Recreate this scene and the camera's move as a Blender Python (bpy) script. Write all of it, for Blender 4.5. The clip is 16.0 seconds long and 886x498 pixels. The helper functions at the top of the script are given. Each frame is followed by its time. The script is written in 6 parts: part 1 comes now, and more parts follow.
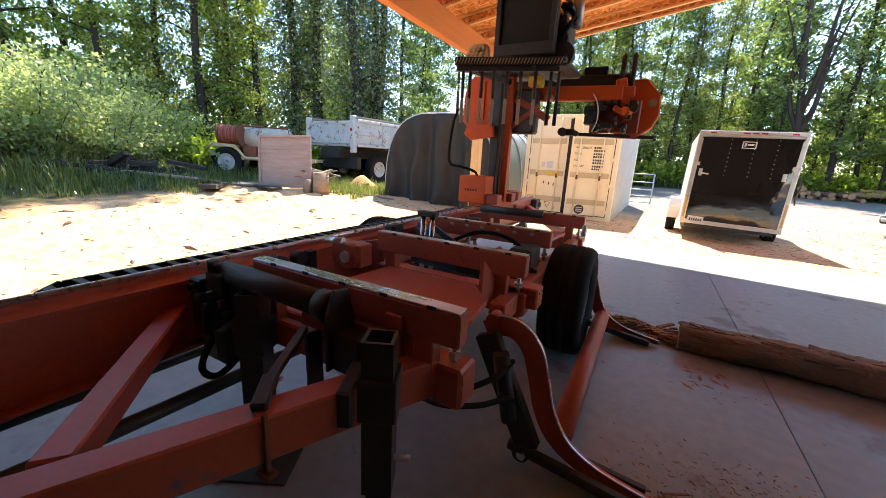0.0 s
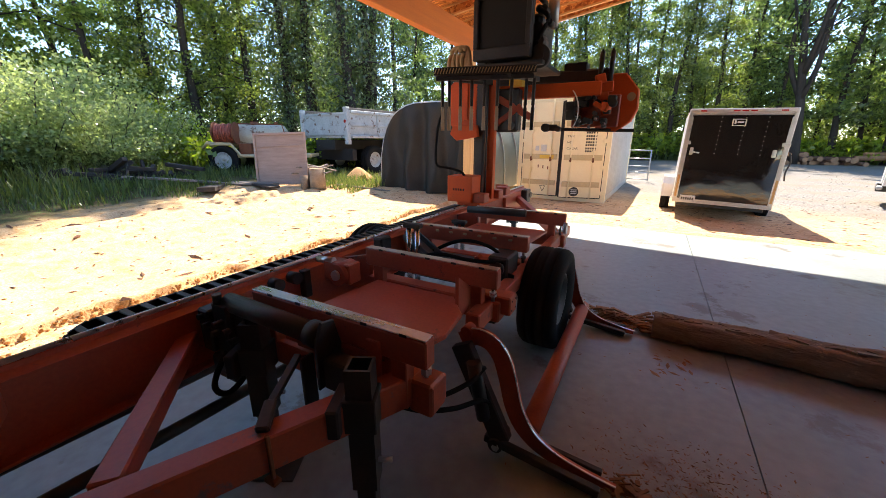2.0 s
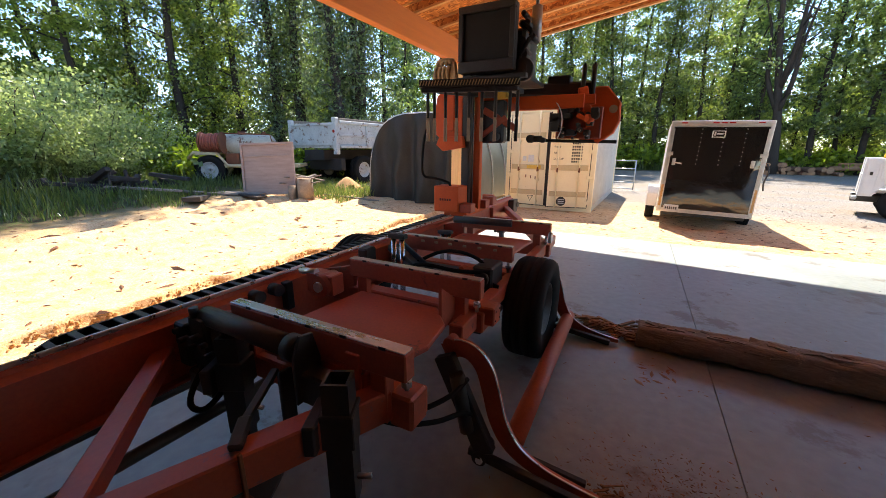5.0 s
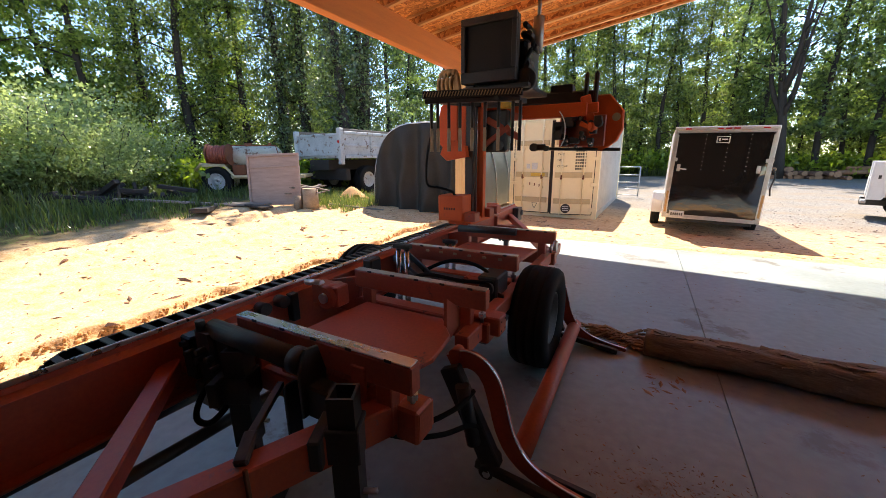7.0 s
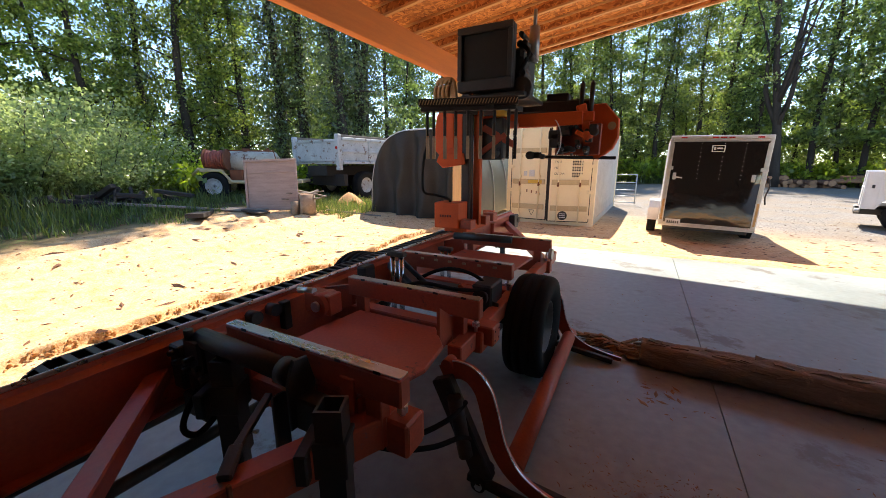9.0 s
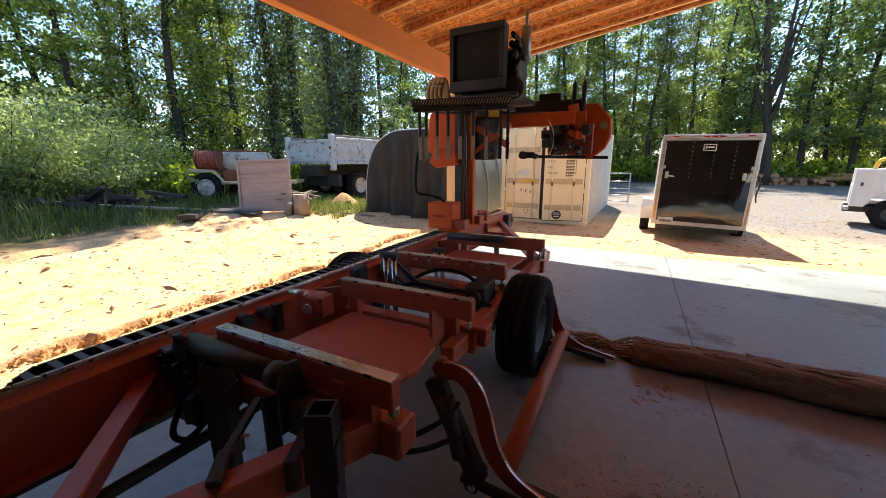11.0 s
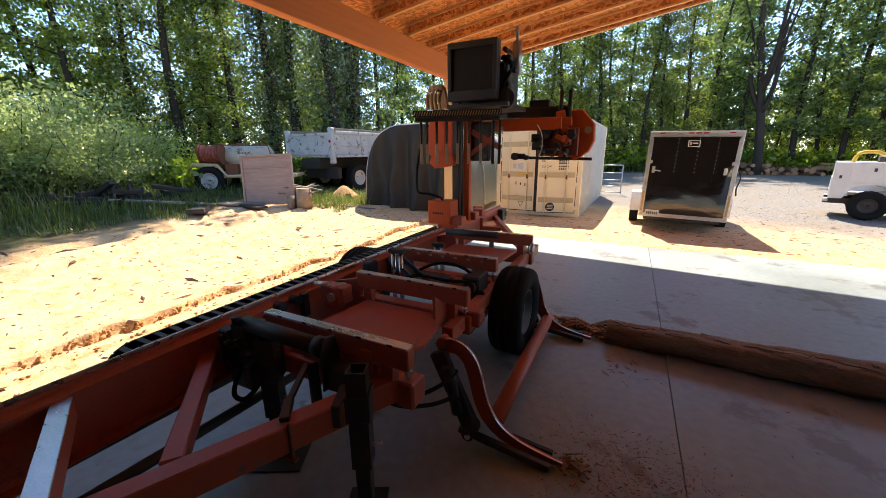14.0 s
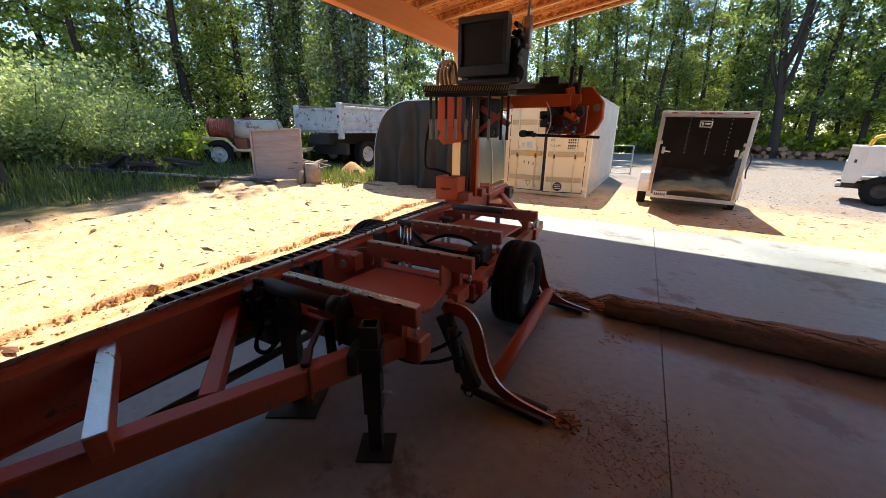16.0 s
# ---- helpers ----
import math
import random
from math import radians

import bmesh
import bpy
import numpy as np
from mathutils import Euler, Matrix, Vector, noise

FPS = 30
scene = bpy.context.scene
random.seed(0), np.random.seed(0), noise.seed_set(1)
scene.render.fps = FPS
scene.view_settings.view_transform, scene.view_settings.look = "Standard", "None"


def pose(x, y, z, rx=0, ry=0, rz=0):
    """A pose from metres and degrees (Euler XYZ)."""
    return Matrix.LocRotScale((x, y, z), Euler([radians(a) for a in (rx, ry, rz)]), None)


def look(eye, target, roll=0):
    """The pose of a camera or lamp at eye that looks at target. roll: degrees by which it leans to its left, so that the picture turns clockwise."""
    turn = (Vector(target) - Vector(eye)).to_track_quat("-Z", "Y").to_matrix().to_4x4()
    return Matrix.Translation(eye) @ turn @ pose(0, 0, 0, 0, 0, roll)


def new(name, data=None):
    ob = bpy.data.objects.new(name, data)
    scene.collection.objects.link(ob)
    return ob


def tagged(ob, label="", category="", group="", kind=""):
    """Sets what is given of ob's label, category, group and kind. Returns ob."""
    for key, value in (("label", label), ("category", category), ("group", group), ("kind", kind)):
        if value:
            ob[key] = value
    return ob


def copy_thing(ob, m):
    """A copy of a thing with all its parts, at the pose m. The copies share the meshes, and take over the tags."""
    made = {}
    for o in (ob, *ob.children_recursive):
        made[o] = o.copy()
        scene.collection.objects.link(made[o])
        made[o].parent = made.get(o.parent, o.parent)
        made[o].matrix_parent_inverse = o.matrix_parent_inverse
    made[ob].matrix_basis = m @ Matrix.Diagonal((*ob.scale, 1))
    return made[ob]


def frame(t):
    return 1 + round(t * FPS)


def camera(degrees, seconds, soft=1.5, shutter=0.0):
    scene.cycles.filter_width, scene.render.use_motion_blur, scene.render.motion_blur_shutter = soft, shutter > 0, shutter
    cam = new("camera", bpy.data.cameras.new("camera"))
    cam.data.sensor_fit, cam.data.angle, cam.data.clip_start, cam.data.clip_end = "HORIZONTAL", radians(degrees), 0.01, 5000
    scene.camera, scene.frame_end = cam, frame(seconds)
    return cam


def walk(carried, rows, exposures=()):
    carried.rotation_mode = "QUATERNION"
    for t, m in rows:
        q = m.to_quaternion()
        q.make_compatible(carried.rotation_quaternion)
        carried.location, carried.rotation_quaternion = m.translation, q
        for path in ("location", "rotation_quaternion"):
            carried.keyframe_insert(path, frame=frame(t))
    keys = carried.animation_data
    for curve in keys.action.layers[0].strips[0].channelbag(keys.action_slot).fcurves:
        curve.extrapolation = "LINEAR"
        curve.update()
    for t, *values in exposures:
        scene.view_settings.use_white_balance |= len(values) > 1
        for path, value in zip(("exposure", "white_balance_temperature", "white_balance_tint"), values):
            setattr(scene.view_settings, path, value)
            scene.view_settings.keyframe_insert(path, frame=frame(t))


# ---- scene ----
cam = camera(100.9, 16.0, soft=0.6)

PATH = [
    (0, (0.451, -0.895, 1.236), (-0.482, 0.809, 0.761), 3.0),
    (0.5, (0.496, -0.921, 1.318), (-0.379, 0.783, 0.743), 1.3),
    (1, (0.565, -0.948, 1.406), (-0.295, 0.736, 0.757), -0.5),
    (1.5, (0.604, -0.953, 1.461), (-0.325, 0.722, 0.882), -1.6),
    (2, (0.623, -0.95, 1.466), (-0.311, 0.724, 0.894), 0.1),
    (2.5, (0.635, -0.941, 1.467), (-0.266, 0.755, 0.908), 0.8),
    (3, (0.64, -0.94, 1.471), (-0.274, 0.756, 0.933), 0.2),
    (3.5, (0.642, -0.943, 1.474), (-0.29, 0.746, 0.947), -0.0),
    (4, (0.655, -0.937, 1.471), (-0.257, 0.762, 0.938), 0.7),
    (4.2, (0.656, -0.932, 1.467), (-0.24, 0.775, 0.932), 0.6),
    (6.5, (0.652, -0.927, 1.488), (-0.265, 0.782, 1.001), -0.4),
    (7, (0.654, -0.926, 1.486), (-0.268, 0.782, 1.005), -0.5),
    (7.5, (0.658, -0.922, 1.482), (-0.259, 0.785, 0.985), 0.1),
    (8, (0.663, -0.912, 1.487), (-0.244, 0.8, 0.991), -0.1),
    (8.5, (0.667, -0.905, 1.495), (-0.241, 0.816, 1.031), -0.5),
    (9, (0.668, -0.903, 1.498), (-0.247, 0.817, 1.048), -0.1),
    (11.5, (0.684, -0.89, 1.508), (-0.206, 0.843, 1.055), -0.4),
    (12, (0.684, -0.899, 1.509), (-0.209, 0.833, 1.058), -0.5),
    (12.5, (0.698, -0.924, 1.508), (-0.196, 0.798, 1.024), 0.1),
    (13, (0.752, -1.022, 1.557), (-0.104, 0.721, 1.077), 2.8),
    (13.5, (0.802, -1.155, 1.608), (-0.045, 0.576, 1.069), 0.2),
    (14, (0.84, -1.245, 1.656), (-0.033, 0.481, 1.146), -0.5),
    (14.5, (0.88, -1.327, 1.646), (-0.013, 0.345, 1.007), -0.8),
    (15, (0.884, -1.362, 1.622), (-0.007, 0.288, 0.926), 0.3),
    (15.5, (0.888, -1.371, 1.629), (-0.023, 0.283, 0.968), 0.9),
    (16, (0.899, -1.37, 1.631), (0.011, 0.312, 1.015), 0.4),
]
walk(cam, [(t, look(eye, target, roll)) for t, eye, target, roll in PATH],
     exposures=[(0, 1.92, 6620, 11), (0.5, 1.80, 6620, 11), (1, 1.6, 6620, 11), (2, 1.58, 6620, 11), (4, 1.55, 6620, 11), (7, 1.42, 6620, 11), (9, 1.34, 6620, 11), (12, 1.33, 6620, 11), (16, 1.25, 6620, 11)])
# ---- light ----
SUN = Vector((-0.22, 0.80, 1.0)).normalized()
world = bpy.data.worlds.new("sky")
scene.world = world
world.use_nodes = True
wn = world.node_tree
sky = wn.nodes.new("ShaderNodeTexSky")
sky.sky_type = 'NISHITA'
sky.sun_disc = False
sky.dust_density, sky.ozone_density = 0.0, 4.5
sky.sun_elevation = math.asin(SUN.z)
sky.sun_rotation = math.atan2(SUN.x, SUN.y)
wn.links.new(sky.outputs[0], wn.nodes["Background"].inputs[0])
wn.nodes["Background"].inputs[1].default_value = 0.15
sun = new("sun", bpy.data.lights.new("sun", 'SUN'))
sun.data.energy = 5.0
sun.data.angle = radians(0.55)
sun.data.color = (1.0, 0.91, 0.795)
sun.matrix_world = Matrix.Translation((0, 0, 30)) @ SUN.to_track_quat("Z", "Y").to_matrix().to_4x4()

# ---- materials ----
def mat(name, col, col2=None, rough=0.7, metal=0.0, scale=6.0, fine=60.0, bump=0.15, wear=None, wear_at=0.66,
        wear_scale=9.0, stretch=(1, 1, 1), spread=0.0, spec=0.5, coords="Object", rough_var=0.15, dist=0.004):
    """Two scales of colour variation, fine bump, and worn patches."""
    m = bpy.data.materials.new(name)
    m.use_nodes = True
    n, l = m.node_tree.nodes, m.node_tree.links
    b = n["Principled BSDF"]
    tc = n.new("ShaderNodeTexCoord")
    mp = n.new("ShaderNodeMapping")
    mp.inputs["Scale"].default_value = stretch
    l.new(tc.outputs[coords], mp.inputs[0])
    big, small = n.new("ShaderNodeTexNoise"), n.new("ShaderNodeTexNoise")
    for t, s, d in ((big, scale, 4), (small, fine, 6)):
        t.inputs["Scale"].default_value = s
        t.inputs["Detail"].default_value = d
        l.new(mp.outputs[0], t.inputs["Vector"])
    ramp = n.new("ShaderNodeValToRGB")
    c2 = col2 or tuple(c * 0.6 for c in col)
    ramp.color_ramp.elements[0].position, ramp.color_ramp.elements[1].position = 0.32, 0.68
    ramp.color_ramp.elements[0].color, ramp.color_ramp.elements[1].color = (*c2, 1), (*col, 1)
    add = n.new("ShaderNodeMath")
    add.operation = 'MULTIPLY_ADD'
    add.inputs[1].default_value = 0.45
    sub = n.new("ShaderNodeMath")
    sub.operation = 'MULTIPLY_ADD'
    sub.inputs[1].default_value, sub.inputs[2].default_value = 0.6, 0.0
    l.new(big.outputs[0], sub.inputs[0])
    l.new(small.outputs[0], add.inputs[0])
    l.new(sub.outputs[0], add.inputs[2])
    l.new(add.outputs[0], ramp.inputs[0])
    out = ramp.outputs[0]
    if wear:
        wt = n.new("ShaderNodeTexNoise")
        wt.inputs["Scale"].default_value, wt.inputs["Detail"].default_value, wt.inputs["Roughness"].default_value = wear_scale, 8, 0.7
        l.new(tc.outputs[coords], wt.inputs["Vector"])
        wr = n.new("ShaderNodeValToRGB")
        wr.color_ramp.elements[0].position, wr.color_ramp.elements[1].position = wear_at, wear_at + 0.05
        l.new(wt.outputs[0], wr.inputs[0])
        mx = n.new("ShaderNodeMix")
        mx.data_type = 'RGBA'
        mx.inputs[7].default_value = (*wear, 1)
        l.new(wr.outputs[0], mx.inputs[0])
        l.new(out, mx.inputs[6])
        out = mx.outputs[2]
    if spread:
        oi = n.new("ShaderNodeObjectInfo")
        hs = n.new("ShaderNodeHueSaturation")
        ma = n.new("ShaderNodeMath")
        ma.operation = 'MULTIPLY_ADD'
        ma.inputs[1].default_value, ma.inputs[2].default_value = 2 * spread, 1 - spread
        l.new(oi.outputs["Random"], ma.inputs[0])
        l.new(ma.outputs[0], hs.inputs["Value"])
        l.new(out, hs.inputs["Color"])
        out = hs.outputs[0]
    l.new(out, b.inputs["Base Color"])
    rr = n.new("ShaderNodeMath")
    rr.operation = 'MULTIPLY_ADD'
    rr.inputs[1].default_value, rr.inputs[2].default_value = rough_var * 2, rough - rough_var
    l.new(big.outputs[0], rr.inputs[0])
    l.new(rr.outputs[0], b.inputs["Roughness"])
    b.inputs["Metallic"].default_value = metal
    b.inputs["Specular IOR Level"].default_value = spec
    if bump:
        bp = n.new("ShaderNodeBump")
        bp.inputs["Strength"].default_value, bp.inputs["Distance"].default_value = bump, dist
        l.new(small.outputs[0], bp.inputs["Height"])
        l.new(bp.outputs[0], b.inputs["Normal"])
    return m


def leaf_mat(name, c1, c2, trans=0.5, gloss=0.1):
    """Thin leaves: light shines through, each clump a little different."""
    m = bpy.data.materials.new(name)
    m.use_nodes = True
    n, l = m.node_tree.nodes, m.node_tree.links
    n.remove(n["Principled BSDF"])
    gi = n.new("ShaderNodeNewGeometry")
    ramp = n.new("ShaderNodeValToRGB")
    ramp.color_ramp.elements[0].color, ramp.color_ramp.elements[1].color = (*c1, 1), (*c2, 1)
    l.new(gi.outputs["Random Per Island"], ramp.inputs[0])
    df, tr, gl = n.new("ShaderNodeBsdfDiffuse"), n.new("ShaderNodeBsdfTranslucent"), n.new("ShaderNodeBsdfGlossy")
    gl.inputs["Roughness"].default_value = 0.33
    hs = n.new("ShaderNodeHueSaturation")
    hs.inputs["Value"].default_value, hs.inputs["Saturation"].default_value = 1.7, 1.1
    l.new(ramp.outputs[0], df.inputs[0])
    l.new(ramp.outputs[0], hs.inputs["Color"])
    l.new(hs.outputs[0], tr.inputs[0])
    mx, mx2 = n.new("ShaderNodeMixShader"), n.new("ShaderNodeMixShader")
    mx.inputs[0].default_value, mx2.inputs[0].default_value = trans, gloss
    l.new(df.outputs[0], mx.inputs[1])
    l.new(tr.outputs[0], mx.inputs[2])
    l.new(mx.outputs[0], mx2.inputs[1])
    l.new(gl.outputs[0], mx2.inputs[2])
    l.new(mx2.outputs[0], n["Material Output"].inputs[0])
    return m


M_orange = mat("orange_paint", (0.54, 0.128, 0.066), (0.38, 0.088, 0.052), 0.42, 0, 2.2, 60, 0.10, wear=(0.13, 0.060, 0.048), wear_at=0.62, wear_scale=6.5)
# The mill's orange, brightened with the bounce light that falls on the saw head.
M_orange_head = mat("bounce_lit_orange_paint", (0.71, 0.118, 0.023), (0.55, 0.085, 0.019), 0.58, 0, 5, 90, 0.06, wear=(0.24, 0.07, 0.035), wear_at=0.66, spec=0.3)
M_orange_dull = mat("dull_orange_paint", (0.46, 0.095, 0.045), (0.31, 0.065, 0.034), 0.52, 0, 5, 80, 0.12, wear=(0.17, 0.1, 0.07), wear_at=0.6)
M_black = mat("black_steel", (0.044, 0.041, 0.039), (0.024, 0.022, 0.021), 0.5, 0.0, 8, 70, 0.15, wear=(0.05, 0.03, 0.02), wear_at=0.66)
M_blackplastic = mat("black_plastic", (0.02, 0.02, 0.021), (0.01, 0.01, 0.01), 0.6, 0, 10, 90, 0.1)
M_chrome = mat("chrome", (0.8, 0.8, 0.82), (0.65, 0.65, 0.66), 0.14, 1.0, 12, 90, 0.0, rough_var=0.05)
M_steel = mat("worn_steel", (0.78, 0.79, 0.81), (0.60, 0.60, 0.61), 0.30, 0.85, 5, 60, 0.12, wear=(0.2, 0.14, 0.1), wear_at=0.70, stretch=(1, 4, 4))
M_bunkcap = mat("worn_bunk_cap", (0.62, 0.58, 0.52), (0.46, 0.38, 0.30), 0.34, 0.75, 7, 60, 0.12, wear=(0.30, 0.11, 0.06), wear_at=0.62)
M_rubber = mat("rubber", (0.014, 0.014, 0.0145), (0.008, 0.008, 0.008), 0.85, 0, 12, 80, 0.25, spec=0.25)
M_rim = mat("painted_rim", (0.10, 0.09, 0.085), (0.05, 0.045, 0.04), 0.5, 0.4, 8, 60, 0.1)
M_concrete = mat("concrete", (0.355, 0.402, 0.395), (0.232, 0.258, 0.250), 0.38, 0, 0.8, 14, 0.06, wear=(0.198, 0.188, 0.160), wear_at=0.565, wear_scale=1.1, rough_var=0.22)
M_joint = mat("joint", (0.06, 0.055, 0.05), None, 0.9)
M_lumber = mat("lumber", (0.70, 0.42, 0.19), (0.56, 0.30, 0.12), 0.65, 0, 3, 40, 0.12, stretch=(0.6, 7, 7))
M_beam = mat("glulam_beam", (0.63, 0.225, 0.056), (0.51, 0.165, 0.040), 0.55, 0, 3, 36, 0.12, stretch=(7, 0.5, 7))
M_post = mat("post_wood", (0.70, 0.47, 0.22), (0.55, 0.33, 0.13), 0.6, 0, 3, 40, 0.1, stretch=(7, 7, 0.6))
M_orange_scuffed = mat("scuffed_orange_paint", (0.50, 0.105, 0.050), (0.38, 0.080, 0.045), 0.42, 0, 4, 70, 0.10, wear=(0.17, 0.115, 0.125), wear_at=0.585, wear_scale=4.0)
def osb_mat():
    """Pressed wood strands lying in two directions, each strand of its own tone."""
    m = bpy.data.materials.new("osb_sheathing")
    m.use_nodes = True
    n, l = m.node_tree.nodes, m.node_tree.links
    b = n["Principled BSDF"]
    tc, warp = n.new("ShaderNodeTexCoord"), n.new("ShaderNodeTexNoise")
    warp.inputs["Scale"].default_value = 5.0
    l.new(tc.outputs["Object"], warp.inputs["Vector"])
    shift = n.new("ShaderNodeVectorMath")
    shift.operation = 'MULTIPLY_ADD'
    shift.inputs[1].default_value = (0.12, 0.12, 0.12)
    l.new(warp.outputs["Color"], shift.inputs[0])
    l.new(tc.outputs["Object"], shift.inputs[2])
    tones = []
    for st, rot in (((9, 30, 20), 0.5), ((30, 9, 20), -0.35)):
        mp, vo, sp = n.new("ShaderNodeMapping"), n.new("ShaderNodeTexVoronoi"), n.new("ShaderNodeSeparateColor")
        mp.inputs["Scale"].default_value = st
        mp.inputs["Rotation"].default_value = (0, 0, rot)
        vo.inputs["Scale"].default_value = 1.0
        l.new(shift.outputs[0], mp.inputs[0])
        l.new(mp.outputs[0], vo.inputs["Vector"])
        l.new(vo.outputs["Color"], sp.inputs[0])
        tones.append(sp.outputs[0])
    mx = n.new("ShaderNodeMix")
    mask = n.new("ShaderNodeTexNoise")
    mask.inputs["Scale"].default_value = 9.0
    st = n.new("ShaderNodeMath")
    st.operation = 'GREATER_THAN'
    st.inputs[1].default_value = 0.5
    l.new(tc.outputs["Object"], mask.inputs["Vector"])
    l.new(mask.outputs[0], st.inputs[0])
    l.new(st.outputs[0], mx.inputs[0])
    l.new(tones[0], mx.inputs[2])
    l.new(tones[1], mx.inputs[3])
    ramp = n.new("ShaderNodeValToRGB")
    e = ramp.color_ramp.elements
    e[0].color, e[1].color = (0.27, 0.080, 0.020, 1), (0.78, 0.37, 0.12, 1)
    mid = e.new(0.55)
    mid.color = (0.58, 0.225, 0.058, 1)
    l.new(mx.outputs[0], ramp.inputs[0])
    l.new(ramp.outputs[0], b.inputs["Base Color"])
    b.inputs["Roughness"].default_value = 0.65
    bu = n.new("ShaderNodeBump")
    bu.inputs["Strength"].default_value = 0.3
    bu.inputs["Distance"].default_value = 0.004
    l.new(mx.outputs[0], bu.inputs["Height"])
    l.new(bu.outputs[0], b.inputs["Normal"])
    return m


M_osb = osb_mat()
M_band = mat("yellowed_band_paint", (0.62, 0.49, 0.28), (0.50, 0.38, 0.21), 0.5, 0, 2.5, 30, 0.06, wear=(0.3, 0.16, 0.08), wear_at=0.68)
M_cream = mat("cream_container_paint", (0.90, 0.785, 0.53), (0.83, 0.70, 0.46), 0.5, 0, 2.5, 30, 0.06, wear=(0.3, 0.16, 0.08), wear_at=0.70)
M_contside = mat("grey_container_paint", (0.55, 0.54, 0.50), (0.42, 0.40, 0.36), 0.55, 0, 2.0, 24, 0.08, wear=(0.24, 0.13, 0.08), wear_at=0.68)
M_seal = mat("dark_seal", (0.03, 0.02, 0.018), None, 0.8)
M_galv = mat("galvanised_steel", (0.5, 0.51, 0.52), (0.36, 0.36, 0.37), 0.42, 0.7, 9, 60, 0.08)
M_white = mat("white_paint", (0.78, 0.78, 0.77), (0.66, 0.66, 0.65), 0.35, 0, 3, 40, 0.03)
M_trblack = mat("black_trailer_skin", (0.014, 0.013, 0.013), (0.009, 0.008, 0.008), 0.07, 0, 2, 2.4, 0.5, rough_var=0.03, spec=1.0, dist=0.02)
M_alu = mat("aluminium_trim", (0.70, 0.69, 0.67), (0.52, 0.51, 0.49), 0.38, 0.75, 8, 60, 0.05)
M_red = mat("red_lens", (0.45, 0.02, 0.015), None, 0.25)
M_amber = mat("amber_wood_trim", (0.60, 0.36, 0.14), None, 0.5)
M_yellow = mat("yellow_paint", (0.75, 0.48, 0.05), (0.6, 0.36, 0.04), 0.5)
M_text = mat("dark_lettering", (0.05, 0.045, 0.04), None, 0.7)
M_plate = mat("plate_white", (0.7, 0.7, 0.7), None, 0.5)
M_tarp = mat("dark_tarpaulin", (0.038, 0.034, 0.029), (0.019, 0.017, 0.014), 0.60, 0, 3, 30, 0.25, spec=0.3)
M_tarpside = mat("green_tarpaulin", (0.19, 0.21, 0.19), (0.11, 0.125, 0.11), 0.5, 0, 3, 30, 0.15)
M_oldwhite = mat("weathered_white_steel", (0.56, 0.57, 0.56), (0.36, 0.365, 0.35), 0.55, 0, 3, 24, 0.15, wear=(0.17, 0.10, 0.065), wear_at=0.565, wear_scale=5)
M_ply = mat("weathered_plywood", (0.40, 0.29, 0.24), (0.26, 0.18, 0.15), 0.8, 0, 3, 30, 0.25, stretch=(1, 1, 6), wear=(0.14, 0.09, 0.07), wear_at=0.68)
M_rust = mat("rusty_steel", (0.22, 0.075, 0.03), (0.11, 0.035, 0.015), 0.8, 0, 6, 50, 0.3)
M_tank = mat("old_tank_paint", (0.50, 0.47, 0.37), (0.36, 0.31, 0.22), 0.5, 0, 3, 40, 0.15, wear=(0.16, 0.075, 0.035), wear_at=0.55, wear_scale=3.5)
M_pile = mat("pile_bark", (0.23, 0.115, 0.07), (0.10, 0.05, 0.032), 0.85, 0, 4, 30, 0.6, dist=0.012, wear=(0.40, 0.22, 0.12), wear_at=0.56)
M_hose = mat("red_hose", (0.33, 0.075, 0.04), (0.2, 0.05, 0.03), 0.6, 0, 8, 60, 0.1)
M_tan = mat("tan_paint", (0.52, 0.42, 0.24), (0.38, 0.3, 0.17), 0.5, 0, 5, 40, 0.1, wear=(0.25, 0.14, 0.08), wear_at=0.64)
M_bark = mat("bark", (0.060, 0.046, 0.036), (0.026, 0.020, 0.015), 0.9, 0, 3, 22, 0.6, stretch=(1, 1, 0.25), dist=0.02)
M_logbark = mat("log_bark", (0.34, 0.255, 0.18), (0.20, 0.145, 0.10), 0.9, 0, 4, 40, 0.6, stretch=(0.6, 2, 2), dist=0.008, wear=(0.42, 0.31, 0.20), wear_at=0.60)
M_logwood = mat("cut_log_wood", (0.40, 0.22, 0.115), (0.25, 0.125, 0.06), 0.8, 0, 8, 40, 0.3, spread=0.25)
M_barkchip = mat("dark_bark_chip", (0.17, 0.075, 0.035), (0.07, 0.032, 0.018), 0.9, 0, 5, 40, 0.3)
M_stone = mat("gravel_stone", (0.40, 0.37, 0.33), (0.20, 0.18, 0.16), 0.85, 0, 5, 40, 0.3)
M_chip = mat("wood_chip", (0.40, 0.22, 0.10), (0.17, 0.085, 0.04), 0.85, 0, 5, 40, 0.3)
M_scrap = mat("dark_scrap", (0.045, 0.035, 0.028), (0.02, 0.016, 0.013), 0.8, 0, 5, 40, 0.4)
M_oldboard = mat("grey_board", (0.26, 0.21, 0.165), (0.13, 0.1, 0.08), 0.85, 0, 4, 40, 0.3, stretch=(0.5, 5, 5))
# Dark so that the added, unseen walls bounce little light.
M_unseen_wall = mat("dark_low_bounce_board", (0.13, 0.105, 0.085), (0.07, 0.055, 0.045), 0.85, 0, 4, 40, 0.3, stretch=(0.5, 5, 5))
M_radcore = mat("radiator_core", (0.012, 0.012, 0.012), (0.006, 0.006, 0.006), 0.7, 0, 5, 120, 0.5)
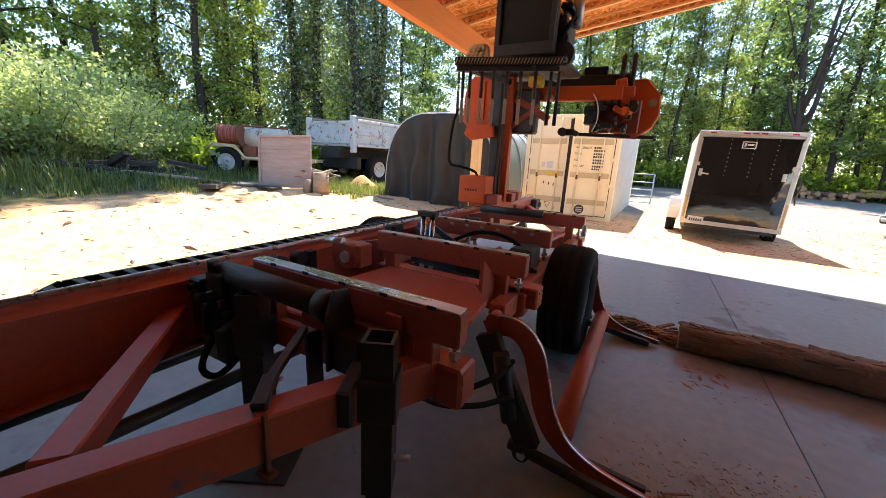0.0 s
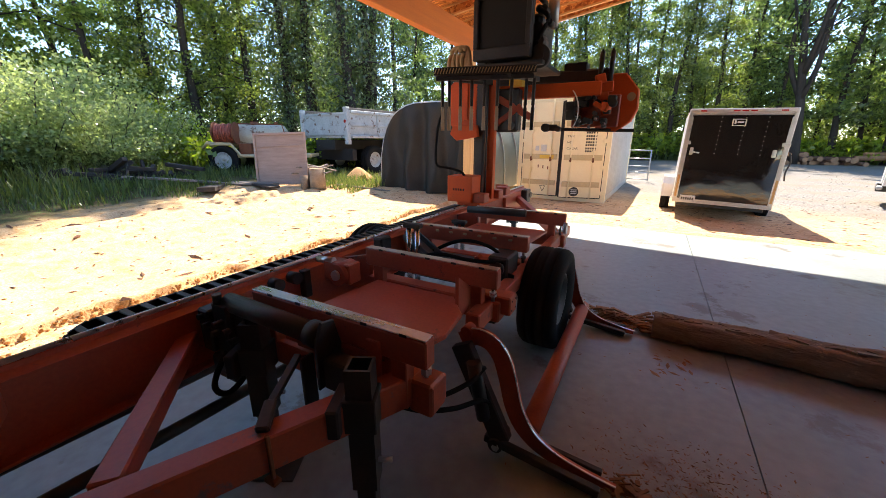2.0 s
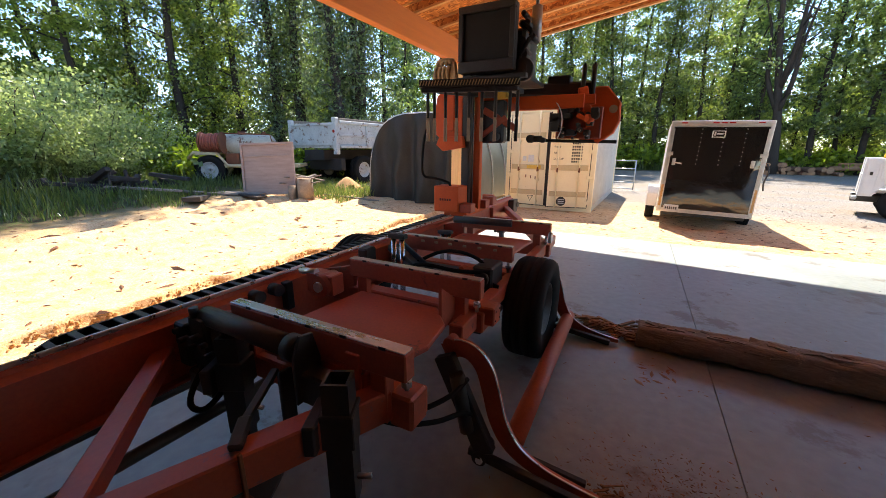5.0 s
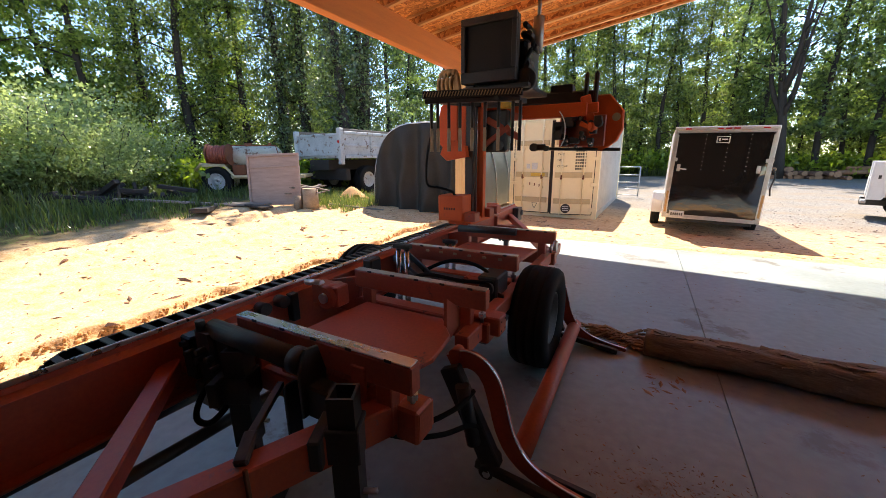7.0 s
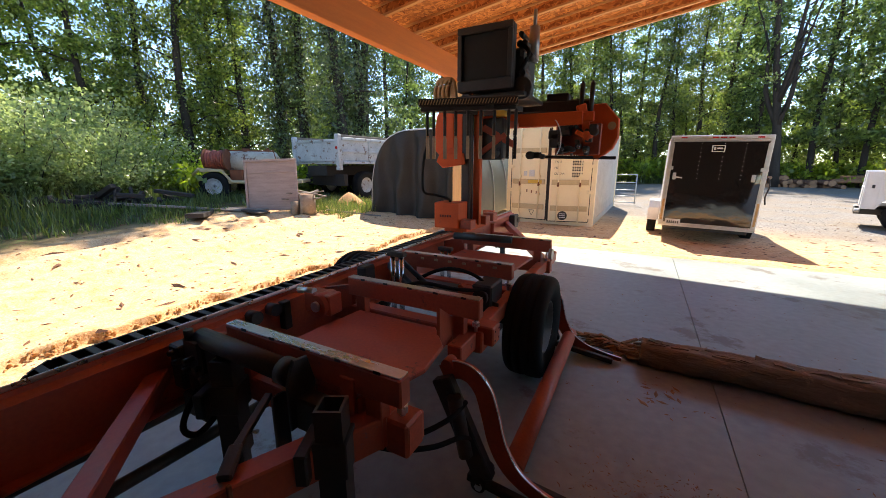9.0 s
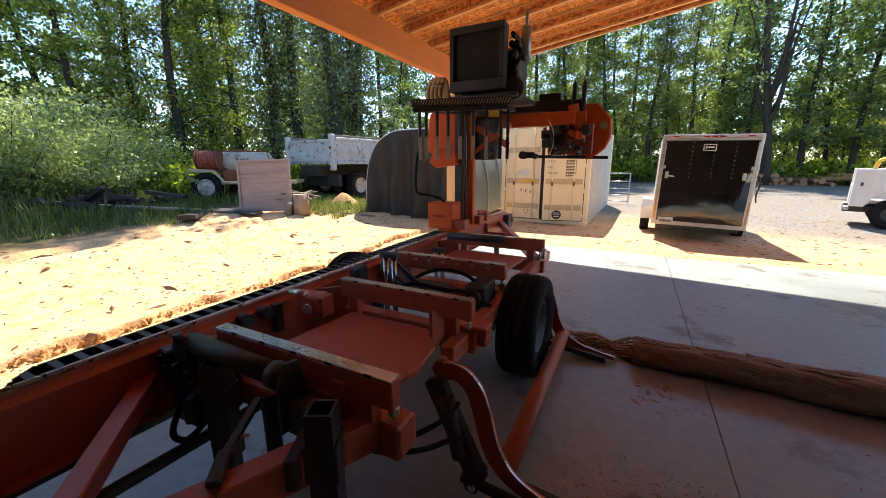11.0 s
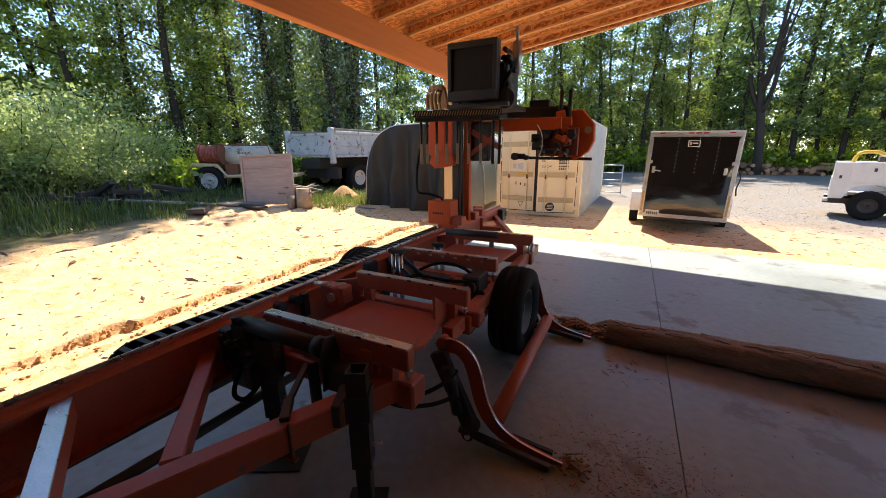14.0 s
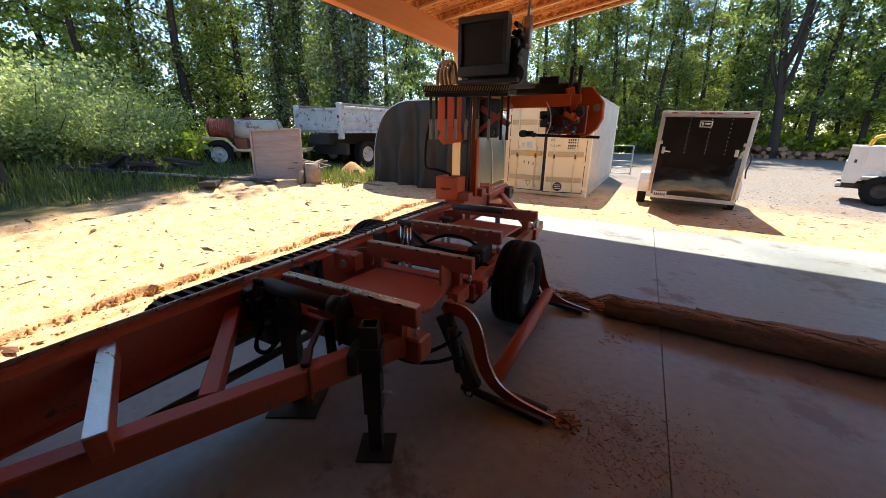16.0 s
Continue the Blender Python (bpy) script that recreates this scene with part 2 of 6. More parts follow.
M_hatch = mat("pale_handle_wood", (0.55, 0.46, 0.32), (0.40, 0.32, 0.21), 0.6, 0, 8, 60, 0.1)
M_coil = mat("tan_hose_bundle", (0.50, 0.34, 0.18), (0.34, 0.22, 0.11), 0.7, 0, 8, 50, 0.2)
# Sawdust deepened to the orange of the crust's shaded faces; the small heap shares it.
M_clod = mat("shade_toned_sawdust", (0.60, 0.34, 0.145), (0.44, 0.225, 0.085), 0.95, 0, 8, 50, 0.4)
L_tree = leaf_mat("tree_leaves", (0.036, 0.062, 0.014), (0.255, 0.305, 0.060), 0.54, 0.07)
L_ivy = leaf_mat("ivy_leaves", (0.024, 0.044, 0.013), (0.145, 0.195, 0.050), 0.40, 0.10)
L_open = leaf_mat("open_crown_leaves", (0.075, 0.115, 0.024), (0.32, 0.39, 0.085), 0.58, 0.05)
L_wood = leaf_mat("wood_leaves", (0.038, 0.066, 0.018), (0.24, 0.32, 0.085), 0.54, 0.07)
L_bright = leaf_mat("bright_leaves", (0.11, 0.17, 0.024), (0.33, 0.41, 0.058), 0.58, 0.04)
L_shrub = leaf_mat("shrub_leaves", (0.155, 0.205, 0.072), (0.37, 0.43, 0.17), 0.55, 0.06)
L_grass = leaf_mat("grass_blades", (0.048, 0.078, 0.019), (0.165, 0.20, 0.05), 0.45, 0.05)


def ground_mat():
    """Sawdust by the mill, grey gravel on the open yard, dark soil and litter under the trees."""
    m = bpy.data.materials.new("yard_ground")
    m.use_nodes = True
    n, l = m.node_tree.nodes, m.node_tree.links
    b = n["Principled BSDF"]
    b.inputs["Roughness"].default_value = 0.95
    b.inputs["Specular IOR Level"].default_value = 0.15
    g = n.new("ShaderNodeNewGeometry")
    sp = n.new("ShaderNodeSeparateXYZ")
    l.new(g.outputs["Position"], sp.inputs[0])

    def tex(s, d=6, r=0.6):
        t = n.new("ShaderNodeTexNoise")
        t.inputs["Scale"].default_value, t.inputs["Detail"].default_value, t.inputs["Roughness"].default_value = s, d, r
        l.new(g.outputs["Position"], t.inputs["Vector"])
        return t.outputs[0]

    def ramp(v, stops):
        r = n.new("ShaderNodeValToRGB")
        while len(r.color_ramp.elements) < len(stops):
            r.color_ramp.elements.new(0.5)
        for e, (p, c) in zip(r.color_ramp.elements, stops):
            e.position, e.color = p, (*c, 1)
        l.new(v, r.inputs[0])
        return r.outputs[0]

    def math_(op, a, bb, c=None):
        q = n.new("ShaderNodeMath")
        q.operation = op
        for i, v in enumerate((a, bb, c)):
            if v is None:
                continue
            if isinstance(v, (int, float)):
                q.inputs[i].default_value = v
            else:
                l.new(v, q.inputs[i])
        return q.outputs[0]

    def mix(f, a, bb):
        q = n.new("ShaderNodeMix")
        q.data_type = 'RGBA'
        l.new(f, q.inputs[0])
        l.new(a, q.inputs[6])
        l.new(bb, q.inputs[7])
        return q.outputs[2]

    def step(v, lo, hi):
        q = n.new("ShaderNodeMapRange")
        q.interpolation_type = 'SMOOTHSTEP'
        q.inputs[1].default_value, q.inputs[2].default_value = lo, hi
        l.new(v, q.inputs[0])
        return q.outputs[0]

    fine, mid, big = tex(45, 6), tex(7, 6), tex(0.7, 4)
    sawdust = mix(step(mid, 0.4, 0.75), ramp(fine, [(0.3, (0.58, 0.335, 0.145)), (0.7, (0.84, 0.60, 0.36))]), ramp(fine, [(0.3, (0.46, 0.225, 0.09)), (0.7, (0.68, 0.39, 0.17))]))
    gravel = mix(step(big, 0.4, 0.65), ramp(tex(22, 8, 0.75), [(0.35, (0.11, 0.100, 0.090)), (0.65, (0.37, 0.340, 0.30))]), ramp(tex(30, 6), [(0.3, (0.17, 0.135, 0.10)), (0.7, (0.34, 0.285, 0.22))]))
    soil = ramp(mid, [(0.3, (0.06, 0.045, 0.025)), (0.55, (0.085, 0.08, 0.03)), (0.75, (0.10, 0.12, 0.035))])
    wob = math_('MULTIPLY_ADD', big, 5.0, -2.5)
    far = step(math_('ADD', math_('MULTIPLY_ADD', sp.outputs[0], 0.55, sp.outputs[1]), wob), 9.8, 14.0)
    edge = math_('ADD', math_('MULTIPLY_ADD', sp.outputs[1], -0.28, math_('MULTIPLY', sp.outputs[0], -1)), math_('MULTIPLY', wob, 0.35))
    left = step(edge, 6.6, 7.9)
    deep = step(math_('ADD', sp.outputs[1], wob), 33, 37)
    right = mix(deep, mix(far, sawdust, gravel), soil)
    col = mix(left, right, soil)
    l.new(col, b.inputs["Base Color"])
    bp = n.new("ShaderNodeBump")
    bp.inputs["Strength"].default_value, bp.inputs["Distance"].default_value = 0.8, 0.025
    l.new(math_('MULTIPLY_ADD', mid, 1.0, math_('MULTIPLY', fine, 0.5)), bp.inputs["Height"])
    l.new(bp.outputs[0], b.inputs["Normal"])
    return m


M_ground = ground_mat()

# ---- mesh helpers ----
def link(name, bm, material, parent=None, label="", smooth=False):
    me = bpy.data.meshes.new(name)
    if smooth:
        for f in bm.faces:
            f.smooth = True
    bm.to_mesh(me)
    bm.free()
    for mm in (material if isinstance(material, (list, tuple)) else [material]):
        me.materials.append(mm)
    ob = new(name, me)
    if parent is not None:
        ob.parent = parent
    if label:
        ob["label"] = label
    return ob


def part(name, bm, material, parent, label="", smooth=False):
    return link(name, bm, material, parent, label, smooth)


def thing(name, label, category, at=(0, 0, 0), rz=0.0, group="", kind=""):
    e = new(name)
    e.empty_display_size = 0.1
    e.matrix_basis = pose(*at, 0, 0, rz)
    return tagged(e, label, category, group, kind)


def bmx():
    return bmesh.new()


def box(bm, lo, hi, bev=0.004, m=None, mi=0):
    """A bevelled box between two corners, into bm."""
    lo, hi = Vector(lo), Vector(hi)
    r = bmesh.ops.create_cube(bm, size=1.0, matrix=Matrix.Translation((lo + hi) / 2) @ Matrix.Diagonal((*(hi - lo), 1)))
    vs = r["verts"]
    es = list({e for v in vs for e in v.link_edges})
    if bev:
        rb = bmesh.ops.bevel(bm, geom=es, offset=bev, segments=1, affect='EDGES', profile=0.5)
        vs = list({v for v in vs if v.is_valid} | set(rb["verts"]))
    if mi:
        for f in {f for v in vs for f in v.link_faces}:
            f.material_index = mi
    if m is not None:
        bmesh.ops.transform(bm, matrix=m, verts=vs)
    return vs


def frame_of(a, b, up=(0, 0, 1)):
    """A matrix whose x axis runs from a to b, origin at a."""
    a, b = Vector(a), Vector(b)
    x = (b - a).normalized()
    u = Vector(up)
    if abs(x.dot(u)) > 0.98:
        u = Vector((0, 1, 0))
    y = u.cross(x).normalized()
    z = x.cross(y)
    return Matrix(((x.x, y.x, z.x, a.x), (x.y, y.y, z.y, a.y), (x.z, y.z, z.z, a.z), (0, 0, 0, 1))), (b - a).length


def bar(bm, a, b, w, h, bev=0.004, up=(0, 0, 1), mi=0):
    """A rectangular bar from a to b, w wide and h high."""
    m, L = frame_of(a, b, up)
    return box(bm, (0, -w / 2, -h / 2), (L, w / 2, h / 2), bev, m, mi)


def rod(bm, a, b, r, seg=16, r2=None, mi=0, cap=True):
    m, L = frame_of(a, b)
    q = bmesh.ops.create_cone(bm, cap_ends=cap, segments=seg, radius1=r, radius2=r if r2 is None else r2, depth=L,
                              matrix=m @ Matrix.Translation((L / 2, 0, 0)) @ pose(0, 0, 0, 0, 90, 0))
    for f in {f for v in q["verts"] for f in v.link_faces}:
        f.smooth = len(f.verts) == 4 and seg > 6
        f.material_index = mi
    return q["verts"]


def tube_path(bm, pts, r, seg=8, mi=0):
    """A round hose or bent pipe through points."""
    pts = [Vector(p) for p in pts]
    rings = []
    for i, p in enumerate(pts):
        d = (pts[min(i + 1, len(pts) - 1)] - pts[max(i - 1, 0)]).normalized()
        u = Vector((0, 0, 1)) if abs(d.z) < 0.9 else Vector((1, 0, 0))
        a = d.cross(u).normalized()
        c = d.cross(a)
        rr = r[i] if isinstance(r, (list, tuple)) else r
        rings.append([bm.verts.new(p + rr * (math.cos(2 * math.pi * k / seg) * a + math.sin(2 * math.pi * k / seg) * c)) for k in range(seg)])
    for r0, r1 in zip(rings, rings[1:]):
        for k in range(seg):
            f = bm.faces.new((r0[k], r0[(k + 1) % seg], r1[(k + 1) % seg], r1[k]))
            f.smooth, f.material_index = True, mi
    for ring, flip in ((rings[0], False), (rings[-1], True)):
        f = bm.faces.new(ring[::-1] if not flip else ring)
        f.material_index = mi


def smooth_pts(pts, n=6):
    """A Catmull-Rom curve through points."""
    p = [Vector(q) for q in pts]
    p = [2 * p[0] - p[1]] + p + [2 * p[-1] - p[-2]]
    out = []
    for i in range(1, len(p) - 2):
        for k in range(n):
            t = k / n
            out.append(0.5 * ((2 * p[i]) + (p[i + 1] - p[i - 1]) * t + (2 * p[i - 1] - 5 * p[i] + 4 * p[i + 1] - p[i + 2]) * t * t
                              + (3 * p[i] - p[i - 1] - 3 * p[i + 1] + p[i + 2]) * t ** 3))
    out.append(p[-2])
    return out


def prism(bm, poly, axis, lo, hi, bev=0.0, mi=0):
    """A flat outline extruded along 'x', 'y' or 'z' from lo to hi."""
    def put(a, b, c):
        return {"x": (c, a, b), "y": (a, c, b), "z": (a, b, c)}[axis]
    v0 = [bm.verts.new(put(a, b, lo)) for a, b in poly]
    v1 = [bm.verts.new(put(a, b, hi)) for a, b in poly]
    k = len(poly)
    fs = [bm.faces.new(v0), bm.faces.new(v1[::-1])]
    for i in range(k):
        fs.append(bm.faces.new((v0[i], v1[i], v1[(i + 1) % k], v0[(i + 1) % k])))
    for f in fs:
        f.material_index = mi
    bmesh.ops.recalc_face_normals(bm, faces=fs)
    if bev:
        es = list({e for f in fs[:2] for e in f.edges})
        bmesh.ops.bevel(bm, geom=es, offset=bev, segments=1, affect='EDGES')
    return fs


def lathe(bm, prof, seg=32, m=None, mi=0):
    """(radius, height) turned round the z axis, closed."""
    rings = []
    for r, h in prof:
        rings.append([bm.verts.new((r * math.cos(2 * math.pi * k / seg), r * math.sin(2 * math.pi * k / seg), h)) for k in range(seg)])
    n = len(prof)
    vs = [v for q in rings for v in q]
    for i in range(n):
        a, b = rings[i], rings[(i + 1) % n]
        for k in range(seg):
            f = bm.faces.new((a[k], a[(k + 1) % seg], b[(k + 1) % seg], b[k]))
            f.smooth, f.material_index = True, mi
    if m is not None:
        bmesh.ops.transform(bm, matrix=m, verts=vs)
    bmesh.ops.recalc_face_normals(bm, faces=list({f for v in vs for f in v.link_faces}))
    return vs


def tyre(parent, centre, r, w, axis_rz=0.0, rim_r=0.5, lugs=0, rim_mat=None, tread=10, outer=1):
    """A tyre with a rounded tread and its dished rim; the axle runs along x, turned by axis_rz. outer: the side on which the rim shows."""
    m = Matrix.Translation(centre) @ pose(0, 0, 0, 0, 90, 0)
    m = Matrix.Translation(centre) @ Matrix.Rotation(radians(axis_rz), 4, 'Z') @ pose(0, 0, 0, 0, 90, 0)
    ri, h = r * rim_r, w / 2
    bm = bmx()
    lathe(bm, [(ri, -h * 0.75), (r * 0.82, -h), (r * 0.94, -h * 0.92), (r * 0.985, -h * 0.75), (r, -h * 0.5), (r * 0.975, -h * 0.47), (r * 0.975, -h * 0.41), (r, -h * 0.38), (r, -h * 0.1), (r * 0.975, -h * 0.07),
               (r * 0.975, h * 0.07), (r, h * 0.1), (r, h * 0.38), (r * 0.975, h * 0.41), (r * 0.975, h * 0.47), (r, h * 0.5), (r * 0.985, h * 0.75), (r * 0.94, h * 0.92), (r * 0.82, h), (ri, h * 0.75)], 40, m)
    for k in range(lugs):
        a = 2 * math.pi * k / lugs
        for s in (-1, 1):
            box(bm, (-0.03 * r / 0.4, s * h * 0.35 - h * 0.32, r - 0.02), (0.03 * r / 0.4, s * h * 0.35 + h * 0.32, r + 0.012), 0,
                m @ Matrix.Rotation(a + s * 0.05, 4, 'Z') @ pose(0, 0, 0, 90, 0, 90) @ Matrix.Identity(4))
    t = part("tyre", bm, M_rubber, parent)
    bm = bmx()
    s = outer
    lathe(bm, [(ri * 1.03, -h * 0.74 * s), (ri * 1.03, h * 0.74 * s), (ri * 0.93, h * 0.74 * s), (ri * 0.88, h * 0.3 * s), (ri * 0.5, h * 0.28 * s), (ri * 0.36, h * 0.5 * s), (ri * 0.12, h * 0.52 * s), (ri * 0.12, -h * 0.7 * s)], 28, m)
    for k in range(5):
        a = 2 * math.pi * k / 5
        rod(bm, m @ Vector((ri * 0.48 * math.cos(a), ri * 0.48 * math.sin(a), h * 0.25 * s)), m @ Vector((ri * 0.48 * math.cos(a), ri * 0.48 * math.sin(a), h * 0.42 * s)), 0.03 * r, 6)
    part("rim", bm, rim_mat or M_rim, t)
    return t


# ---- ground ----
def smoothstep(a, b, v):
    t = min(1, max(0, (v - a) / (b - a)))
    return t * t * (3 - 2 * t)


SLAB_Y, SLAB_X = 6.0, -2.55


def saw_line(y):
    return -3.42 + 0.16 * noise.noise((y * 1.1, 3.1, 0)) + 0.09 * noise.noise((y * 3.5, 9.0, 0)) + 0.015 * noise.noise((y * 9, 5.0, 0)) - 0.12 * smoothstep(3, 6, y)


def rut(e, at, y):
    """A soft wheel rut with a raised lip on either side."""
    u = e - at - 0.22 * noise.noise((y * 0.45, at, 0))
    return 0.05 * math.exp(-((abs(u) - 0.26) / 0.12) ** 2) - 0.055 * math.exp(-(u / 0.17) ** 2)


def ground_z(x, y):
    z = -0.02
    z += 0.36 * smoothstep(-3.6, -11.5, x) * (1 - 0.35 * smoothstep(6, 12, y))
    z -= 0.14 * smoothstep(6.0, 9.5, y) * smoothstep(-7, -3, x)
    d = saw_line(y) - x
    if -0.6 < d < 7 and -8 < y < 9:
        end = 1 - smoothstep(8, 9.5, y)
        z += 0.065 * smoothstep(0.0, 0.045, d) * end
        z += 0.035 * smoothstep(0.0, 0.06, d) * (1 - smoothstep(0.10, 0.35, d)) * max(0, 0.35 + noise.noise((x * 2.2, y * 2.6, 4)))
        z += 0.025 * smoothstep(-0.30, -0.25, d + 0.06 * noise.noise((y * 2.1, 1, 1))) * (1 - smoothstep(-0.2, -0.08, d))
        z += 0.014 * (1 - smoothstep(2.5, 4, d)) * noise.noise((x * 4, y * 3, 6)) + 0.005 * noise.noise((x * 12, y * 9, 2))
    if -11 < x < -4.2 and -8 < y < 9:
        e = -x - 0.22 * y
        z += smoothstep(-4.2, -4.8, x) * (1 - smoothstep(6, 8.5, y)) * (rut(e, 4.9, y) + rut(e, 6.0, y) + 0.8 * rut(e, 6.9, y))
    k = smoothstep(60, 30, math.hypot(x, y))
    z += k * 0.025 * noise.noise((x * 0.9, y * 0.9, 1.0)) + k * 0.012 * noise.noise((x * 3.7, y * 3.7, 2.0))
    if x > SLAB_X - 0.05 and y < SLAB_Y + 0.05:
        z = min(z, -0.06)
    return z


def axis(stops):
    out = [stops[0][0]]
    for (a, s), (b, _) in zip(stops, stops[1:]):
        c = max(1, round((b - a) / s))
        out += [a + (b - a) * (i + 1) / c for i in range(c)]
    return out


gx = axis([(-300, 60), (-60, 6), (-18, 0.5), (-11, 0.16), (-7.5, 0.075), (-4, 0.02), (-3.1, 0.06), (-2.3, 0.35), (5, 0.5), (14, 4), (60, 60), (300, 1)])
gy = axis([(-300, 60), (-60, 8), (-8, 0.4), (-2, 0.035), (5.5, 0.10), (8, 0.25), (14, 1), (40, 8), (110, 60), (400, 1)])
me = bpy.data.meshes.new("ground")
me.from_pydata([(x, y, ground_z(x, y)) for y in gy for x in gx], [],
               [(j * len(gx) + i, j * len(gx) + i + 1, (j + 1) * len(gx) + i + 1, (j + 1) * len(gx) + i) for j in range(len(gy) - 1) for i in range(len(gx) - 1)])
me.polygons.foreach_set("use_smooth", [True] * len(me.polygons))
me.materials.append(M_ground)
tagged(new("ground", me), "yard of orange sawdust, dirt and grey gravel", "ground", kind="structure")

# slab in panels, with saw-cut joints between them
floor = thing("floor", "grey concrete slab with saw-cut joints and stains", "floor", kind="structure")
jx, jy = [SLAB_X, 1.26, 5.05, 10.25], [-8.0, -3.2, SLAB_Y]
for i in range(len(jx) - 1):
    for j in range(len(jy) - 1):
        bm = bmx()
        box(bm, (jx[i] + 0.0025, jy[j] + 0.0025, -0.12), (jx[i + 1] - 0.0025, jy[j + 1] - 0.0025, 0.0), 0.0015)
        part("slab_panel", bm, M_concrete, floor)
bm = bmx()
box(bm, (SLAB_X, jy[0], -0.15), (jx[-1], SLAB_Y - 0.01, -0.02), 0)
part("joint_bed", bm, M_joint, floor)

# ---- open shed roof ----
BX, RY0, RY1, SLOPE = -3.0, -7.0, 8.0, 0.144
def roof_z(x):
    return 3.66 + SLOPE * (x - BX)


bm = bmx()
box(bm, (BX - 0.075, RY0, 3.22), (BX + 0.075, RY1 - 0.15, 3.64), 0.008)
tagged(link("beam_left", bm, M_beam), "orange-brown laminated timber eave beam", "beam", kind="structure")
bm = bmx()
box(bm, (BX - 0.09, 6.62, -0.1), (BX + 0.09, 6.80, 3.22), 0.008)
tagged(link("post_left", bm, M_post), "pale yellow timber post under the eave beam", "post", kind="structure")
bm = bmx()
box(bm, (9.0, RY0, 4.9), (9.15, RY1 - 0.15, 5.35), 0.008)
tagged(link("beam_right", bm, M_beam), "laminated timber beam under the high side of the roof", "beam", kind="structure")
for y in (-6.6, 0.2, 7.3):
    bm = bmx()
    box(bm, (9.0, y, -0.1), (9.17, y + 0.17, 4.9), 0.008)
    tagged(link("post_right", bm, M_post), "timber post of the open shed", "post", kind="structure")
roof_m = Matrix.Translation((BX, 0, roof_z(BX))) @ pose(0, 0, 0, 0, -math.degrees(math.atan(SLOPE)), 0)
roof = thing("roof", "shed roof of sawn rafters under orange OSB sheathing", "roof", kind="structure")
LR = 12.7
ys = [RY1 - 0.06] + [7.6 - 0.88 * q for q in range(17)]
fl, wb = bmx(), bmx()
box(fl, (-0.35, 0.0, 0.0), (LR, 0.06, 0.036), 0.002, roof_m)
box(fl, (-0.35, 0.0, 0.154), (LR, 0.06, 0.19), 0.002, roof_m)
box(wb, (-0.35, 0.024, 0.036), (LR, 0.036, 0.154), 0.0, roof_m)
f0, w0 = part("rafter_flange", fl, M_lumber, roof, "pale timber rafter flanges"), part("rafter_web", wb, M_osb, roof, "OSB rafter web")
for q, y in enumerate(ys):
    a, b = (f0, w0) if q == 0 else (new("rafter_flange", f0.data), new("rafter_web", w0.data))
    for o in (a, b):
        o.parent = roof
        o.matrix_basis = Matrix.Translation((0, y, 0))
bm = bmx()
box(bm, (-0.45, RY0 - 0.05, 0.192), (LR, RY1 + 0.05, 0.206), 0.0, roof_m)
part("sheathing", bm, M_osb, roof, "orange OSB sheathing")
bm = bmx()
box(bm, (-0.5, RY0 - 0.1, 0.21), (LR + 0.05, RY1 + 0.09, 0.235), 0.0, roof_m)
part("roofing", bm, M_galv, roof, "grey metal roofing")
bm = bmx()
box(bm, (-0.45, RY1 + 0.002, 0.03), (LR, RY1 + 0.04, 0.19), 0.003, roof_m)
part("fascia", bm, M_lumber, roof, "pale timber edge board")

# Three walls out of view, added to block light from the near floor.
bm = bmx()
box(bm, (-3.1, -2.55, -0.05), (4.35, -2.4, 4.65), 0.0)
tagged(link("unseen_wall_back", bm, M_unseen_wall), "unseen plain dark back wall, added to dim the near floor", "wall", kind="structure")

bm = bmx()
box(bm, (4.2, -2.4, -0.05), (4.35, 1.6, 4.6), 0.0)
tagged(link("unseen_wall_right", bm, M_unseen_wall), "unseen plain dark side wall, added to dim the near floor", "wall", kind="structure")

bm = bmx()
box(bm, (-3.1, -2.4, -0.05), (-2.95, -1.0, 3.2), 0.0)
tagged(link("unseen_wall_left", bm, M_unseen_wall), "unseen plain dark wall on the low side, added to dim the near floor", "wall", kind="structure")

# ---- sawmill bed ----
mill = thing("portable_sawmill", "orange steel portable sawmill bed standing on jacks and tyres", "sawmill")
RX, RZ = -1.13, 0.745      # inner top edge of the main rail
def P(name, bm, material, label="", parent=None, smooth=False):
    return part(name, bm, material, parent or mill, label, smooth)


def B(name, lo, hi, material, bev=0.004, label="", parent=None):
    bm = bmx()
    box(bm, lo, hi, bev)
    return P(name, bm, material, label, parent)


Y0, Y1 = -2.25, 4.95
bm = bmx()
prism(bm, [(RX - 0.09, 0.44), (RX, 0.44), (RX, RZ - 0.055), (RX + 0.012, RZ - 0.05), (RX + 0.012, RZ - 0.035), (RX - 0.03, RZ - 0.02), (RX - 0.03, RZ), (RX - 0.06, RZ + 0.006), (RX - 0.09, RZ)], "y", Y0, Y1, 0.003)
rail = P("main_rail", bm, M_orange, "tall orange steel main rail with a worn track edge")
bm = bmx()
rod(bm, (RX - 0.045, Y0, RZ + 0.008), (RX - 0.045, Y1, RZ + 0.008), 0.012, 10)
P("track_rod", bm, M_steel, "polished steel track rod", rail)
B("bottom_flange", (RX - 0.09, Y0, 0.425), (RX + 0.05, Y1, 0.44), M_orange_dull)

# cable chain lying along the rail
CX = RX - 0.15
chain_tray = B("chain_tray", (CX - 0.075, -0.54, RZ - 0.10), (CX + 0.055, 2.95, RZ - 0.085), M_black)
